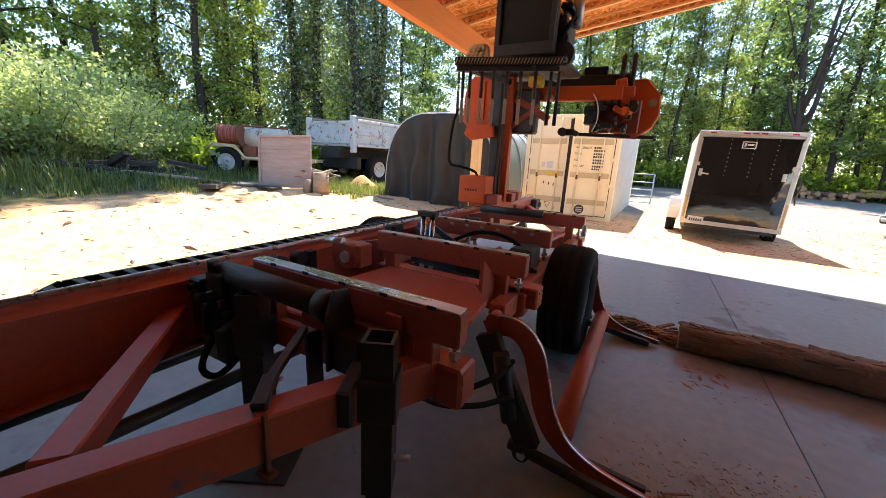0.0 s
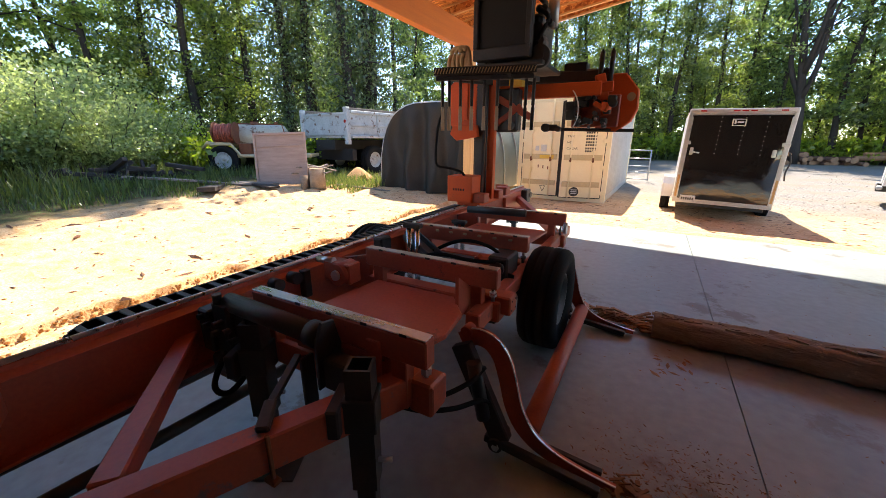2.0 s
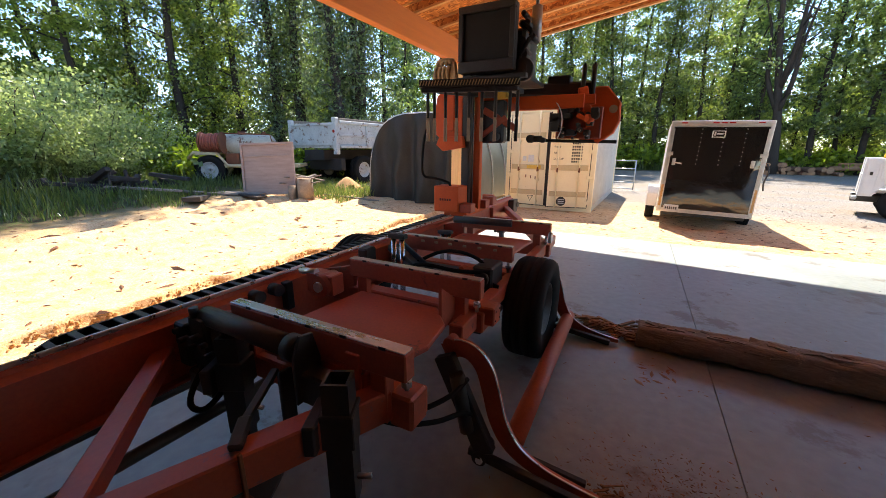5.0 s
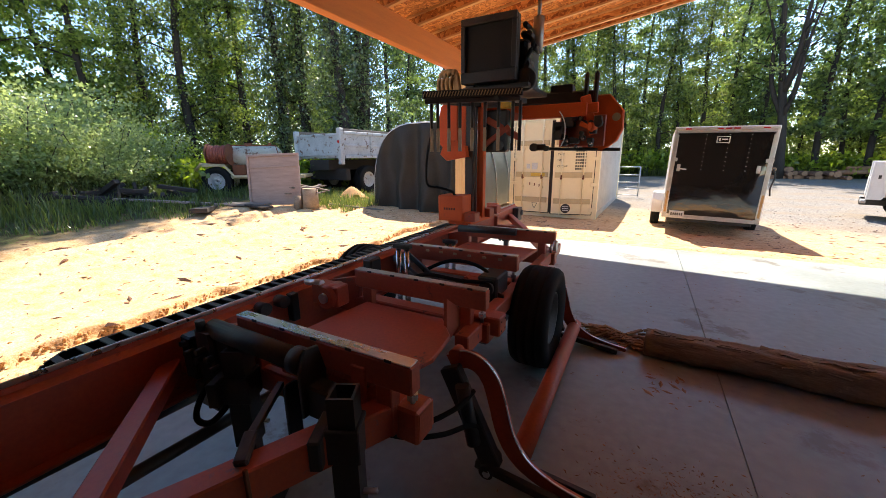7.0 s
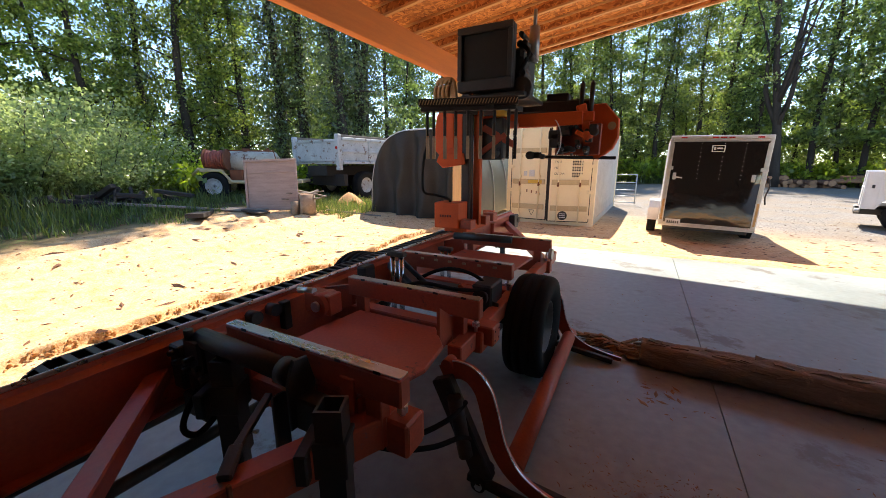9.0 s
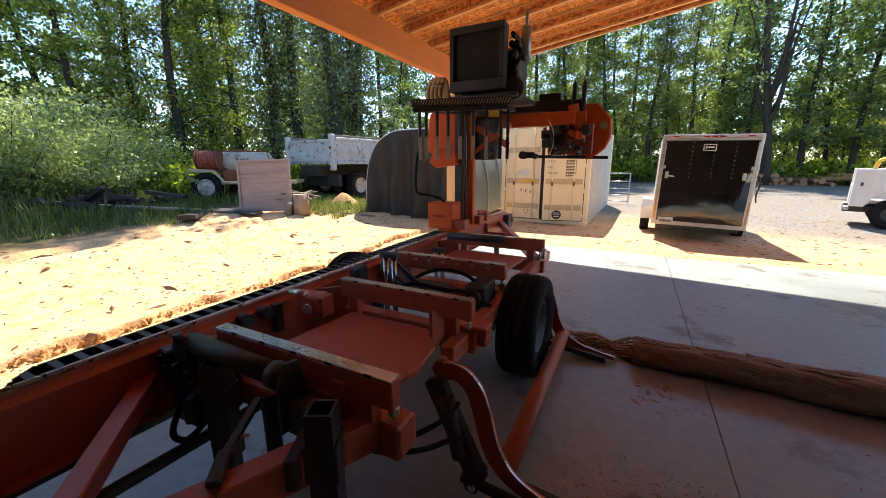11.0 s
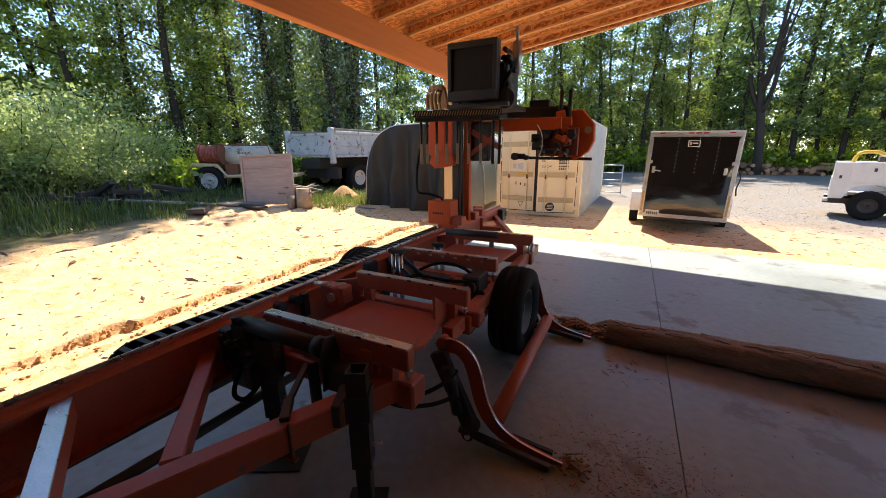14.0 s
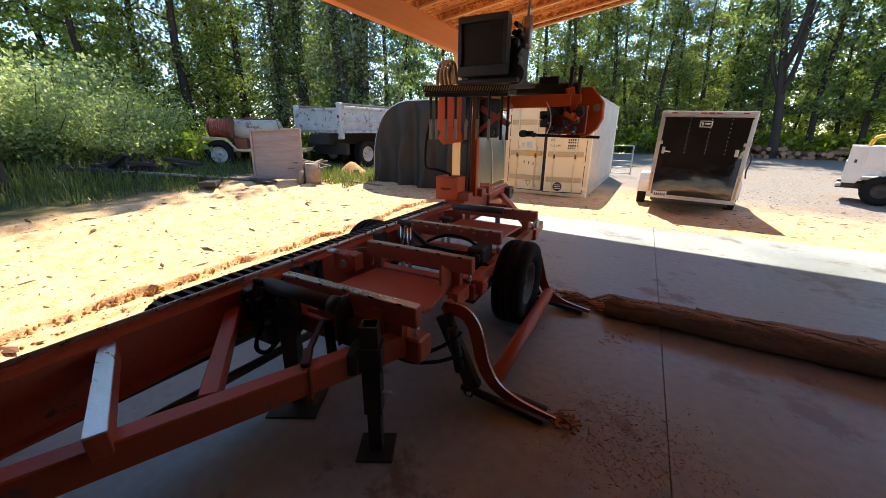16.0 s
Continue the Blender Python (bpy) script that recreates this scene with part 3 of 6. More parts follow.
def link_piece():
    bm = bmx()
    for s in (-1, 1):
        prism(bm, [(-0.034, -0.03), (0.034, -0.03), (0.05, -0.012), (0.05, 0.012), (0.034, 0.03), (-0.034, 0.03)], "x", s * 0.052 - 0.006, s * 0.052 + 0.006)
    box(bm, (-0.05, -0.013, 0.02), (0.05, 0.013, 0.03), 0.002, mi=1)
    box(bm, (-0.05, -0.02, -0.03), (0.05, 0.02, -0.024), 0)
    return bm
first = None
n_links = 44
for i in range(n_links):
    y = -0.43 + i * 0.0755
    if first is None:
        first = part("chain_link", link_piece(), [M_blackplastic, M_rim], chain_tray)
        ob = first
    else:
        ob = new("chain_link", first.data)
        ob.parent = chain_tray
    ob.matrix_basis = Matrix.Translation((CX, y, RZ - 0.03)) @ Matrix.Diagonal((1, 1.1, 1, 1))
for i, a in enumerate((22, 50, 78, 106)):
    ob = new("chain_link", first.data)
    ob.parent = chain_tray
    r = 0.13
    ob.matrix_basis = pose(CX, -0.45 - r * math.sin(radians(a)), RZ - 0.16 + r * math.cos(radians(a)), a, 0, 0)

# log bunks
BZ = 0.815
def bunk(y, x0, x1, name="log_bunk"):
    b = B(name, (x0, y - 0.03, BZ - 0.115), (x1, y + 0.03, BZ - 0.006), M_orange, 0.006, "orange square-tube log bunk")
    B("bunk_cap", (x0, y - 0.027, BZ - 0.006), (x1 - 0.004, y + 0.027, BZ), M_steel if y == 0.0 else M_bunkcap, 0.002, "worn bare-steel cap strip", b)
    for k in range(5):
        x = x0 + (x1 - x0) * (0.12 + 0.19 * k)
        B("cap_scrape", (x, y - 0.0285, BZ - 0.012), (x + 0.03, y - 0.0265, BZ + 0.0015), M_black, 0.0, "dark notch worn into the cap", b)
    return b


BUNKS = [(0.0, -0.89, 0.045), (0.78, -0.89, 0.0), (1.52, -0.97, -0.06), (2.50, -0.90, 0.0)]
for y, x0, x1 in BUNKS:
    bunk(y, x0, x1)
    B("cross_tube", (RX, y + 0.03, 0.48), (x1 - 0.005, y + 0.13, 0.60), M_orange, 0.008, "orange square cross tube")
    B("bunk_post", (x1 - 0.16, y - 0.024, 0.50), (x1 - 0.09, y + 0.03, BZ - 0.113), M_orange, 0.004)
    B("bunk_post", (x0 + 0.05, y - 0.02, 0.50), (x0 + 0.12, y + 0.03, BZ - 0.113), M_orange, 0.004)
    bm = bmx()
    rod(bm, (x1 - 0.05, y + 0.05, 0.60), (x1 - 0.05, y + 0.05, 0.70), 0.011, 8)
    rod(bm, (x1 - 0.05, y + 0.05, 0.63), (x1 - 0.05, y + 0.05, 0.655), 0.022, 6)
    P("levelling_bolt", bm, M_steel)
    bm = bmx()
    prism(bm, [(x0 + 0.02, RZ - 0.12), (x0 + 0.02, RZ + 0.02), (RX + 0.01, RZ - 0.04), (RX + 0.01, RZ - 0.22)], "y", y - 0.02, y + 0.012, 0.002)
    P("rail_bracket", bm, M_orange_dull)

# front galvanised bunk across the tongue
B0a, B0b = Vector((-1.13, -0.80, 0)), Vector((-0.515, -1.07, 0))
bm = bmx()
bar(bm, B0a + Vector((0, 0, 0.645)), B0b + Vector((0, 0, 0.645)), 0.062, 0.09, 0.004)
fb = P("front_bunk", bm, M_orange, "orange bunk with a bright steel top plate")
bm = bmx()
bar(bm, B0a + Vector((0, 0, 0.694)), B0b + Vector((0, 0, 0.694)), 0.065, 0.008, 0.002)
P("bunk_plate", bm, M_steel, "bright scratched steel plate", fb)

# tongue
bm = bmx()
T0, T1 = Vector((-1.10, -2.15, 0.565)), Vector((-0.075, 0.02, 0.565))
bar(bm, T0, T1, 0.085, 0.125, 0.006)
P("tongue_tube", bm, M_orange_scuffed, "diagonal orange tongue tube with scuffed top")
bm = bmx()
bar(bm, (RX - 0.02, -0.20, 0.575), (-0.49, -0.74, 0.59), 0.076, 0.07, 0.006)
P("tongue_brace", bm, M_orange_scuffed, "worn orange brace")
B("coupler_plate", (-1.26, -2.35, 0.48), (-1.0, -2.05, 0.66), M_orange, 0.01)
B("front_cross_tube", (RX, -0.02, 0.46), (-0.2, 0.028, 0.575), M_orange_dull, 0.008)
B("front_lower_tube", (-0.62, -0.03, 0.60), (-0.13, 0.06, 0.69), M_orange_dull, 0.008)

# jacks
def jack(x, y, rz, top, sleeve=0.044, foot=0.095):
    bm = bmx()
    m = pose(x, y, 0, 0, 0, rz)
    ro, ri = sleeve * 1.414, sleeve * 1.414 - 0.014
    lathe(bm, [(ri, 0.26), (ro, 0.26), (ro, top), (ri, top)], 4, m @ Matrix.Rotation(radians(45), 4, 'Z'))
    for f in bm.faces:
        f.smooth = False
    box(bm, (-sleeve - 0.012, -sleeve - 0.012, top - 0.24), (sleeve + 0.012, sleeve + 0.012, top - 0.11), 0.004, m)
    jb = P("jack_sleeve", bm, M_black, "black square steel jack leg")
    bm = bmx()
    box(bm, (-sleeve * 0.78, -sleeve * 0.78, 0.01), (sleeve * 0.78, sleeve * 0.78, 0.40), 0.004, m)
    P("jack_ram", bm, M_black, "", jb)
    bm = bmx()
    box(bm, (-sleeve - 0.055, -sleeve - 0.05, top - 0.23), (-sleeve - 0.012, sleeve + 0.02, top - 0.12), 0.006, m)
    P("jack_bracket", bm, M_black, "", jb)
    bm = bmx()
    box(bm, (-foot, -foot, 0.0), (foot, foot, 0.012), 0.003, m)
    P("jack_foot", bm, M_black, "flat black foot plate", jb)
    bm = bmx()
    rod(bm, m @ Vector((sleeve, 0.0, 0.36)), m @ Vector((sleeve + 0.05, 0.0, 0.36)), 0.010, 8)
    P("jack_pin", bm, M_steel, "", jb)
    return jb


jack(-0.13, -0.165, 27, 0.755)
jack(-0.78, -0.11, 28, 0.72, 0.044, 0.15)
jack(-1.175, 4.6, 0, 0.435)

# clamp cylinder beside the first bunk
bm = bmx()
rod(bm, (-0.95, -0.10, 0.765), (-0.40, -0.10, 0.755), 0.043, 20)
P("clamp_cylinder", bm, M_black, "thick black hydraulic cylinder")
bm = bmx()
rod(bm, (-0.43, -0.10, 0.756), (-0.37, -0.10, 0.754), 0.052, 20)
prism(bm, [(-0.155, 0.56), (-0.045, 0.56), (-0.03, 0.70), (-0.06, 0.815), (-0.12, 0.825), (-0.155, 0.75)], "x", -0.36, -0.345, 0.003)
box(bm, (-0.355, -0.13, 0.55), (-0.24, -0.05, 0.68), 0.008)
P("cylinder_clevis", bm, M_black)
bm = bmx()
box(bm, (-1.02, -0.15, 0.50), (-0.90, -0.05, 0.775), 0.012)
box(bm, (-1.10, -0.17, 0.52), (-1.02, -0.03, 0.73), 0.008)
box(bm, (-0.90, -0.13, 0.56), (-0.80, -0.02, 0.74), 0.01)
box(bm, (-1.05, -0.17, 0.40), (-0.88, -0.04, 0.51), 0.01)
for q in range(6):
    rod(bm, (-1.06 + 0.045 * q, -0.16, 0.70 - 0.03 * (q % 3)), (-1.06 + 0.045 * q, -0.19 - 0.01 * (q % 2), 0.70 - 0.03 * (q % 3)), 0.014, 8)
rod(bm, (-0.97, -0.14, 0.77), (-0.97, -0.14, 0.815), 0.02, 8)
P("valve_block", bm, M_black, "black hydraulic valve block")
# drop lever hooked over the tongue tube
bm = bmx()
bar(bm, (-0.43, -0.17, 0.695), (-0.33, -0.37, 0.655), 0.026, 0.020, 0.003)
bar(bm, (-0.34, -0.355, 0.66), (-0.275, -0.44, 0.638), 0.042, 0.026, 0.006)
P("latch_lever", bm, M_black, "dark steel latch lever")
bm = bmx()
bar(bm, (-0.245, -0.445, 0.64), (-0.245, -0.445, 0.48), 0.012, 0.012, 0.002)
box(bm, (-0.275, -0.46, 0.465), (-0.225, -0.43, 0.48), 0.004)
P("latch_rod", bm, M_rust)
bm = bmx()
bar(bm, (-0.45, -0.12, 0.66), (-0.42, -0.14, 0.42), 0.02, 0.06, 0.004)
P("hanging_bracket", bm, M_black)
bm = bmx()
tube_path(bm, smooth_pts([(-0.97, -0.12, 0.55), (-0.93, -0.22, 0.47), (-0.90, -0.25, 0.42), (-0.86, -0.22, 0.40), (-0.84, -0.15, 0.45), (-0.85, -0.1, 0.52)], 5), 0.013)
P("looped_hose", bm, M_rubber)

# sloping cover plate between the first two bunks
bm = bmx()
prism(bm, [(-0.80, 0.10), (-0.12, 0.10), (-0.06, 0.30), (-0.09, 0.52), (-0.22, 0.68), (-0.74, 0.68)], "z", 0.625, 0.65, 0.005)
P("cover_plate", bm, M_orange, "flat orange sheet-steel cover plate")
bm = bmx()
prism(bm, [(-0.82, 1.72), (-0.16, 1.72), (-0.12, 2.3), (-0.8, 2.3)], "z", 0.66, 0.685, 0.005)
P("cover_plate", bm, M_orange, "flat orange sheet-steel cover plate")
# bracket and round boss by the rail
bm = bmx()
box(bm, (-1.0, 0.50, 0.66), (-0.80, 0.60, 0.78), 0.006)
rod(bm, (-0.87, 0.47, 0.72), (-0.87, 0.60, 0.72), 0.065, 20)
P("roller_bracket", bm, M_orange)
bm = bmx()
rod(bm, (-0.87, 0.455, 0.72), (-0.87, 0.48, 0.72), 0.03, 14)
rod(bm, (-1.06, 0.52, 0.775), (-0.93, 0.52, 0.785), 0.02, 12)
P("roller_pin", bm, M_steel)
for y, z, r in ((0.24, 0.70, 0.035), (0.36, 0.70, 0.035), (0.15, 0.66, 0.022)):
    bm = bmx()
    rod(bm, (RX + 0.005, y, z), (RX + 0.07, y, z), r, 14)
    P("stop_bolt", bm, M_black)
B("rail_lug", (RX, 0.42, 0.55), (RX + 0.05, 0.47, 0.72), M_black)

# side supports: paired chrome rams with dark caps, and the turner between bunks two and three
for x, y, z in ((-0.80, 1.16, 0.865), (-0.86, 2.02, 0.72)):
    bm = bmx()
    for d in (-0.035, 0.035):
        rod(bm, (x + d, y, 0.45), (x + d, y, z), 0.019, 16)
    s = P("side_support", bm, M_chrome, "paired chrome hydraulic rams")
    bm = bmx()
    box(bm, (x - 0.07, y - 0.03, z), (x + 0.07, y + 0.03, z + 0.035), 0.008)
    P("support_cap", bm, M_black, "", s)
# low chrome ram pair with its clevis cap, at rest
bm = bmx()
for d in (-0.032, 0.032):
    rod(bm, (-0.27 + d, 1.20, 0.50), (-0.27 + d, 1.20, 0.665), 0.017, 16)
s = P("side_support", bm, M_chrome, "paired chrome hydraulic rams")
bm = bmx()
prism(bm, [(-0.325, 0.665), (-0.215, 0.665), (-0.215, 0.695), (-0.24, 0.715), (-0.285, 0.715), (-0.305, 0.73), (-0.325, 0.72)], "y", 1.17, 1.23, 0.004)
P("support_cap", bm, M_orange_dull, "", s)
bm = bmx()
bar(bm, (-0.98, 1.36, 0.735), (-0.46, 1.02, 0.64), 0.10, 0.05, 0.008)
bar(bm, (-0.98, 1.32, 0.765), (-0.46, 0.98, 0.67), 0.012, 0.05, 0.003)
bar(bm, (-0.95, 1.42, 0.765), (-0.43, 1.08, 0.67), 0.012, 0.05, 0.003)
rod(bm, (-0.90, 1.18, 0.58), (-0.30, 1.12, 0.58), 0.05, 16)
box(bm, (-1.04, 1.00, 0.60), (-0.96, 1.12, 0.80), 0.012)
P("turner_arm", bm, M_black, "black greasy log turner arm")
bm = bmx()
box(bm, (-0.24, 1.20, 0.55), (-0.10, 1.42, 0.735), 0.012)
rod(bm, (-0.17, 1.17, 0.66), (-0.17, 1.20, 0.66), 0.05, 20)
box(bm, (-0.80, 1.24, 0.50), (-0.42, 1.46, 0.63), 0.02)
P("turner_motor", bm, M_black, "greasy black hydraulic motor")
bm = bmx()
tube_path(bm, smooth_pts([(-0.75, 1.0, 0.66), (-0.55, 1.05, 0.74), (-0.3, 1.1, 0.72), (-0.12, 1.22, 0.70)], 6), 0.013)
tube_path(bm, smooth_pts([(-0.80, 1.2, 0.62), (-0.5, 1.28, 0.78), (-0.25, 1.3, 0.76), (-0.12, 1.3, 0.62)], 6), 0.013)
P("hydraulic_hose", bm, M_rubber, "black hydraulic hoses")
for x, y, z in ((-0.17, 1.17, 0.66), (-0.42, 1.22, 0.60)):
    bm = bmx()
    rod(bm, (x, y, z), (x, y - 0.02, z), 0.020, 6)
    P("pivot_bolt", bm, M_steel)
bm = bmx()
prism(bm, [(-0.50, 0.54), (-0.06, 0.54), (-0.06, 0.62), (-0.12, 0.64), (-0.40, 0.64), (-0.50, 0.60)], "y", 1.22, 1.235, 0.003)
P("turner_plate", bm, M_black, "black greasy turner side plate")
for k in range(6):
    bm = bmx()
    box(bm, (-0.80 + 0.12 * k, 1.480, 0.772), (-0.772 + 0.12 * k, 1.49, 0.788), 0.002)
    P("bunk_clip", bm, M_tan)
bm = bmx()
rod(bm, (-0.93, 2.35, 0.80), (-0.35, 2.40, 0.80), 0.035, 16)
P("far_cylinder", bm, M_black, "black hydraulic cylinder")
# box tube with holes beside the tyre
bm = bmx()
box(bm, (-0.22, 0.84, 0.52), (0.05, 0.95, 0.63), 0.008)
hb = P("bored_tube", bm, M_orange, "orange square tube with a bored end plate")
for dx, dz in ((-0.03, -0.025), (-0.03, 0.03), (0.03, -0.025), (0.03, 0.03)):
    bm = bmx()
    rod(bm, (0.051, 0.895 + dx, 0.575 + dz), (0.053, 0.895 + dx, 0.575 + dz), 0.006, 8)
    P("bolt_hole", bm, M_seal, "", hb)
B("side_rail", (-0.12, 0.62, 0.50), (-0.04, 3.0, 0.60), M_orange, 0.006, "orange side rail")
bm = bmx()
prism(bm, [(0.60, 0.55), (0.86, 0.62), (0.80, 0.66), (0.60, 0.80)], "x", -0.17, -0.15, 0.002)
P("gusset", bm, M_orange)
# end of the first cross tube and its side plate
bm = bmx()
box(bm, (-0.055, 0.0, 0.475), (0.045, 0.11, 0.615), 0.01)
box(bm, (-0.215, -0.04, 0.49), (-0.15, -0.022, 0.76), 0.003)
P("end_tube", bm, M_orange)
bm = bmx()
box(bm, (0.0455, 0.012, 0.49), (0.0475, 0.098, 0.60), 0.0)
P("tube_plug", bm, M_orange_dull)
# hoses under the frame
bm = bmx()
tube_path(bm, smooth_pts([(-0.10, -0.02, 0.50), (-0.06, 0.10, 0.40), (0.03, 0.22, 0.36), (0.10, 0.36, 0.33), (0.12, 0.45, 0.22)], 6), 0.011)
tube_path(bm, smooth_pts([(-0.10, 0.02, 0.48), (-0.02, 0.18, 0.43), (0.06, 0.30, 0.45), (0.08, 0.42, 0.46)], 6), 0.011)
P("hydraulic_hose", bm, M_rubber, "black hydraulic hoses")
# rods and straps low beyond the rail
bm = bmx()
rod(bm, (-1.33, -2.0, 0.33), (-1.12, 0.6, 0.36), 0.02, 10)
rod(bm, (-1.02, -1.9, 0.34), (-0.9, 0.5, 0.30), 0.028, 10)
P("brake_rod", bm, M_black)

# loader arms, torque pipe and rams
def loader_arm(y, label):
    pts = [Vector((p[0], 0, p[1])) for p in ((-0.08, 0.58), (0.01, 0.622), (0.105, 0.605), (0.18, 0.525), (0.222, 0.40), (0.258, 0.27), (0.325, 0.16), (0.43, 0.095), (0.56, 0.062), (0.68, 0.045))]
    c = smooth_pts(pts, 5)
    top, bot = [], []
    for i, p in enumerate(c):
        d = (c[min(i + 1, len(c) - 1)] - c[max(0, i - 1)]).normalized()
        nrm = Vector((d.z, 0, -d.x))
        w = 0.085 if i < len(c) * 0.6 else 0.085 - 0.06 * (i / len(c) - 0.6) / 0.4
        top.append((p.x, p.z))
        bot.append((p.x + nrm.x * w, max(0.004, p.z + nrm.z * w)))
    bm = bmx()
    for i in range(len(c) - 1):
        prism(bm, [top[i], top[i + 1], bot[i + 1], bot[i]], "y", y - 0.011, y + 0.011)
    bmesh.ops.remove_doubles(bm, verts=bm.verts, dist=0.0004)
    a = P("loader_arm", bm, M_orange, label)
    bm = bmx()
    for i in range(len(c) - 1):
        a0, a1 = Vector((top[i][0], y, top[i][1])), Vector((top[i + 1][0], y, top[i + 1][1]))
        bar(bm, a0 + Vector((0, -0.008, 0)), a1 + Vector((0, -0.008, 0)), 0.008, 0.005, 0)
    P("arm_wear_edge", bm, M_steel, "worn bright edge", a)
    return a


loader_arm(0.47, "curved orange log loader arm reaching to the floor")
loader_arm(2.0, "curved orange log loader arm reaching to the floor")
bm = bmx()
rod(bm, (0.285, 0.49, 0.135), (0.285, 2.06, 0.135), 0.05, 20)
P("torque_pipe", bm, M_orange, "orange steel loader pipe")
for y in (0.47, 2.0):
    bm = bmx()
    bar(bm, (-0.04, y - 0.05, 0.55), (0.18, y - 0.05, 0.10), 0.05, 0.10, 0.006)
    bar(bm, (0.10, y - 0.06, 0.09), (0.62, y - 0.05, 0.025), 0.035, 0.04, 0.004)
    bar(bm, (0.30, y + 0.05, 0.06), (0.62, y + 0.05, 0.03), 0.03, 0.035, 0.004)
    rod(bm, (0.16, y - 0.09, 0.08), (0.16, y + 0.04, 0.08), 0.035, 14)
    P("loader_leg", bm, M_black, "black loader leg and hinge")
    bm = bmx()
    rod(bm, (0.165, y - 0.1, 0.08), (0.165, y - 0.085, 0.08), 0.018, 6)
    P("hinge_pin", bm, M_steel)
    bm = bmx()
    rod(bm, (-0.03, y - 0.03, 0.60), (-0.03, y + 0.03, 0.60), 0.028, 12)
    P("pivot_boss", bm, M_orange_dull)
    bm = bmx()
    rod(bm, (0.04, y - 0.09, 0.50), (0.10, y - 0.09, 0.22), 0.033, 16)
    P("loader_ram", bm, M_black, "black hydraulic ram")

# wheels
for x, o in ((0.085, 1), (-1.52, -1)):
    tyre(mill, (x, 1.60, 0.36), 0.365, 0.27, 0, 0.52, outer=o)
bm = bmx()
box(bm, (-1.45, 1.56, 0.33), (0.0, 1.64, 0.40), 0.006)
P("axle", bm, M_black)
bm = bmx()
box(bm, (-0.34, 1.2, 0.24), (-0.16, 2.0, 0.5), 0.02)
P("spring_hanger", bm, M_black)

# far end of the bed
bm = bmx()
bar(bm, (RX - 0.02, 4.64, 0.59), (-0.08, 2.68, 0.54), 0.07, 0.09, 0.005)
P("rear_brace", bm, M_orange)
B("rear_strut", (RX + 0.003, 3.90, 0.50), (RX + 0.05, 4.0, 0.69), M_orange, 0.004)
B("rear_tie", (RX + 0.05, 3.90, 0.51), (-0.80, 3.96, 0.57), M_orange, 0.004)
B("stop_block", (RX - 0.05, 3.72, RZ + 0.022), (RX + 0.10, 3.80, RZ + 0.15), M_orange, 0.006)
bm = bmx()
box(bm, (RX + 0.003, 4.72, 0.50), (RX + 0.10, 4.92, 0.71), 0.01)
rod(bm, (RX + 0.02, 4.88, 0.62), (RX + 0.12, 4.88, 0.62), 0.045, 18)
P("end_roller", bm, M_black)
bm = bmx()
rod(bm, (0.0, 2.42, 0.70), (0.03, 2.42, 0.70), 0.05, 18)
P("turn_wheel", bm, M_galv)

# ---- sawmill head ----
head = thing("bandsaw_unit", "orange and black bandsaw with engine raised on its mast", "bandsaw")
def Hp(name, bm, material, label="", parent=None):
    return part(name, bm, material, parent or head, label)


def HB(name, lo, hi, material, bev=0.006, label="", parent=None):
    bm = bmx()
    box(bm, lo, hi, bev)
    return part(name, bm, material, parent or head, label)


ob = HB("control_box", (-1.36, 2.70, 0.80), (-1.06, 2.95, 1.085), M_orange_head, 0.008, "orange steel box with a row of slots")
bm = bmx()
for k in range(5):
    box(bm, (-1.285 + 0.03 * k, 2.697, 0.925), (-1.27 + 0.03 * k, 2.702, 0.95), 0)
part("slot", bm, M_seal, ob)
bm = bmx()
tube_path(bm, smooth_pts([(-1.20, 2.8, 1.08), (-1.2, 2.72, 1.13), (-1.32, 2.66, 1.17), (-1.43, 2.6, 1.2), (-1.45, 2.6, 1.35), (-1.43, 2.62, 1.6), (-1.42, 2.7, 1.75)], 6), 0.014)
part("cable", bm, M_rubber, head, "black cable bowing down to the box")
carr = HB("carriage", (-1.26, 2.75, 0.755), (-0.98, 3.45, 0.82), M_orange_head, 0.008, "orange carriage on the rail")
for x, y in ((-1.0, 2.8), (-0.98, 3.2), (-1.0, 3.5)):
    HB("roller_housing", (x - 0.06, y - 0.07, 0.80), (x + 0.08, y + 0.07, 0.90), M_orange_dull, 0.008, parent=carr)
HB("mast_post", (-1.16, 2.98, 0.80), (-1.065, 3.06, 2.55), M_black, 0.006, "dark steel mast post")
HB("mast_post", (-1.045, 3.06, 0.80), (-0.965, 3.14, 2.45), M_orange_head, 0.006, "orange steel mast post")
bm = bmx()
rod(bm, (-1.02, 2.97, 0.85), (-1.02, 2.97, 2.3), 0.014, 10)
Hp("lift_screw", bm, M_black)
bm = bmx()
prism(bm, [(-1.50, 1.66), (-1.44, 1.60), (-1.36, 1.50), (-1.14, 1.50), (-1.14, 2.12), (-1.40, 2.12), (-1.47, 2.05), (-1.50, 1.9)], "y", 2.98, 3.12, 0.006)
Hp("drive_cover", bm, M_orange_head, "orange sheet-steel drive wheel cover")
bm = bmx()
box(bm, (-1.37, 2.965, 1.68), (-1.25, 2.985, 2.06), 0.006)
Hp("cover_rib", bm, M_orange_head)
bm = bmx()
prism(bm, [(-1.44, 1.53), (-1.36, 1.46), (-1.10, 1.50), (-1.12, 1.62), (-1.40, 1.62)], "y", 2.90, 2.97, 0.004)
Hp("cover_flap", bm, M_orange_head, "bent orange guard flap")
bm = bmx()
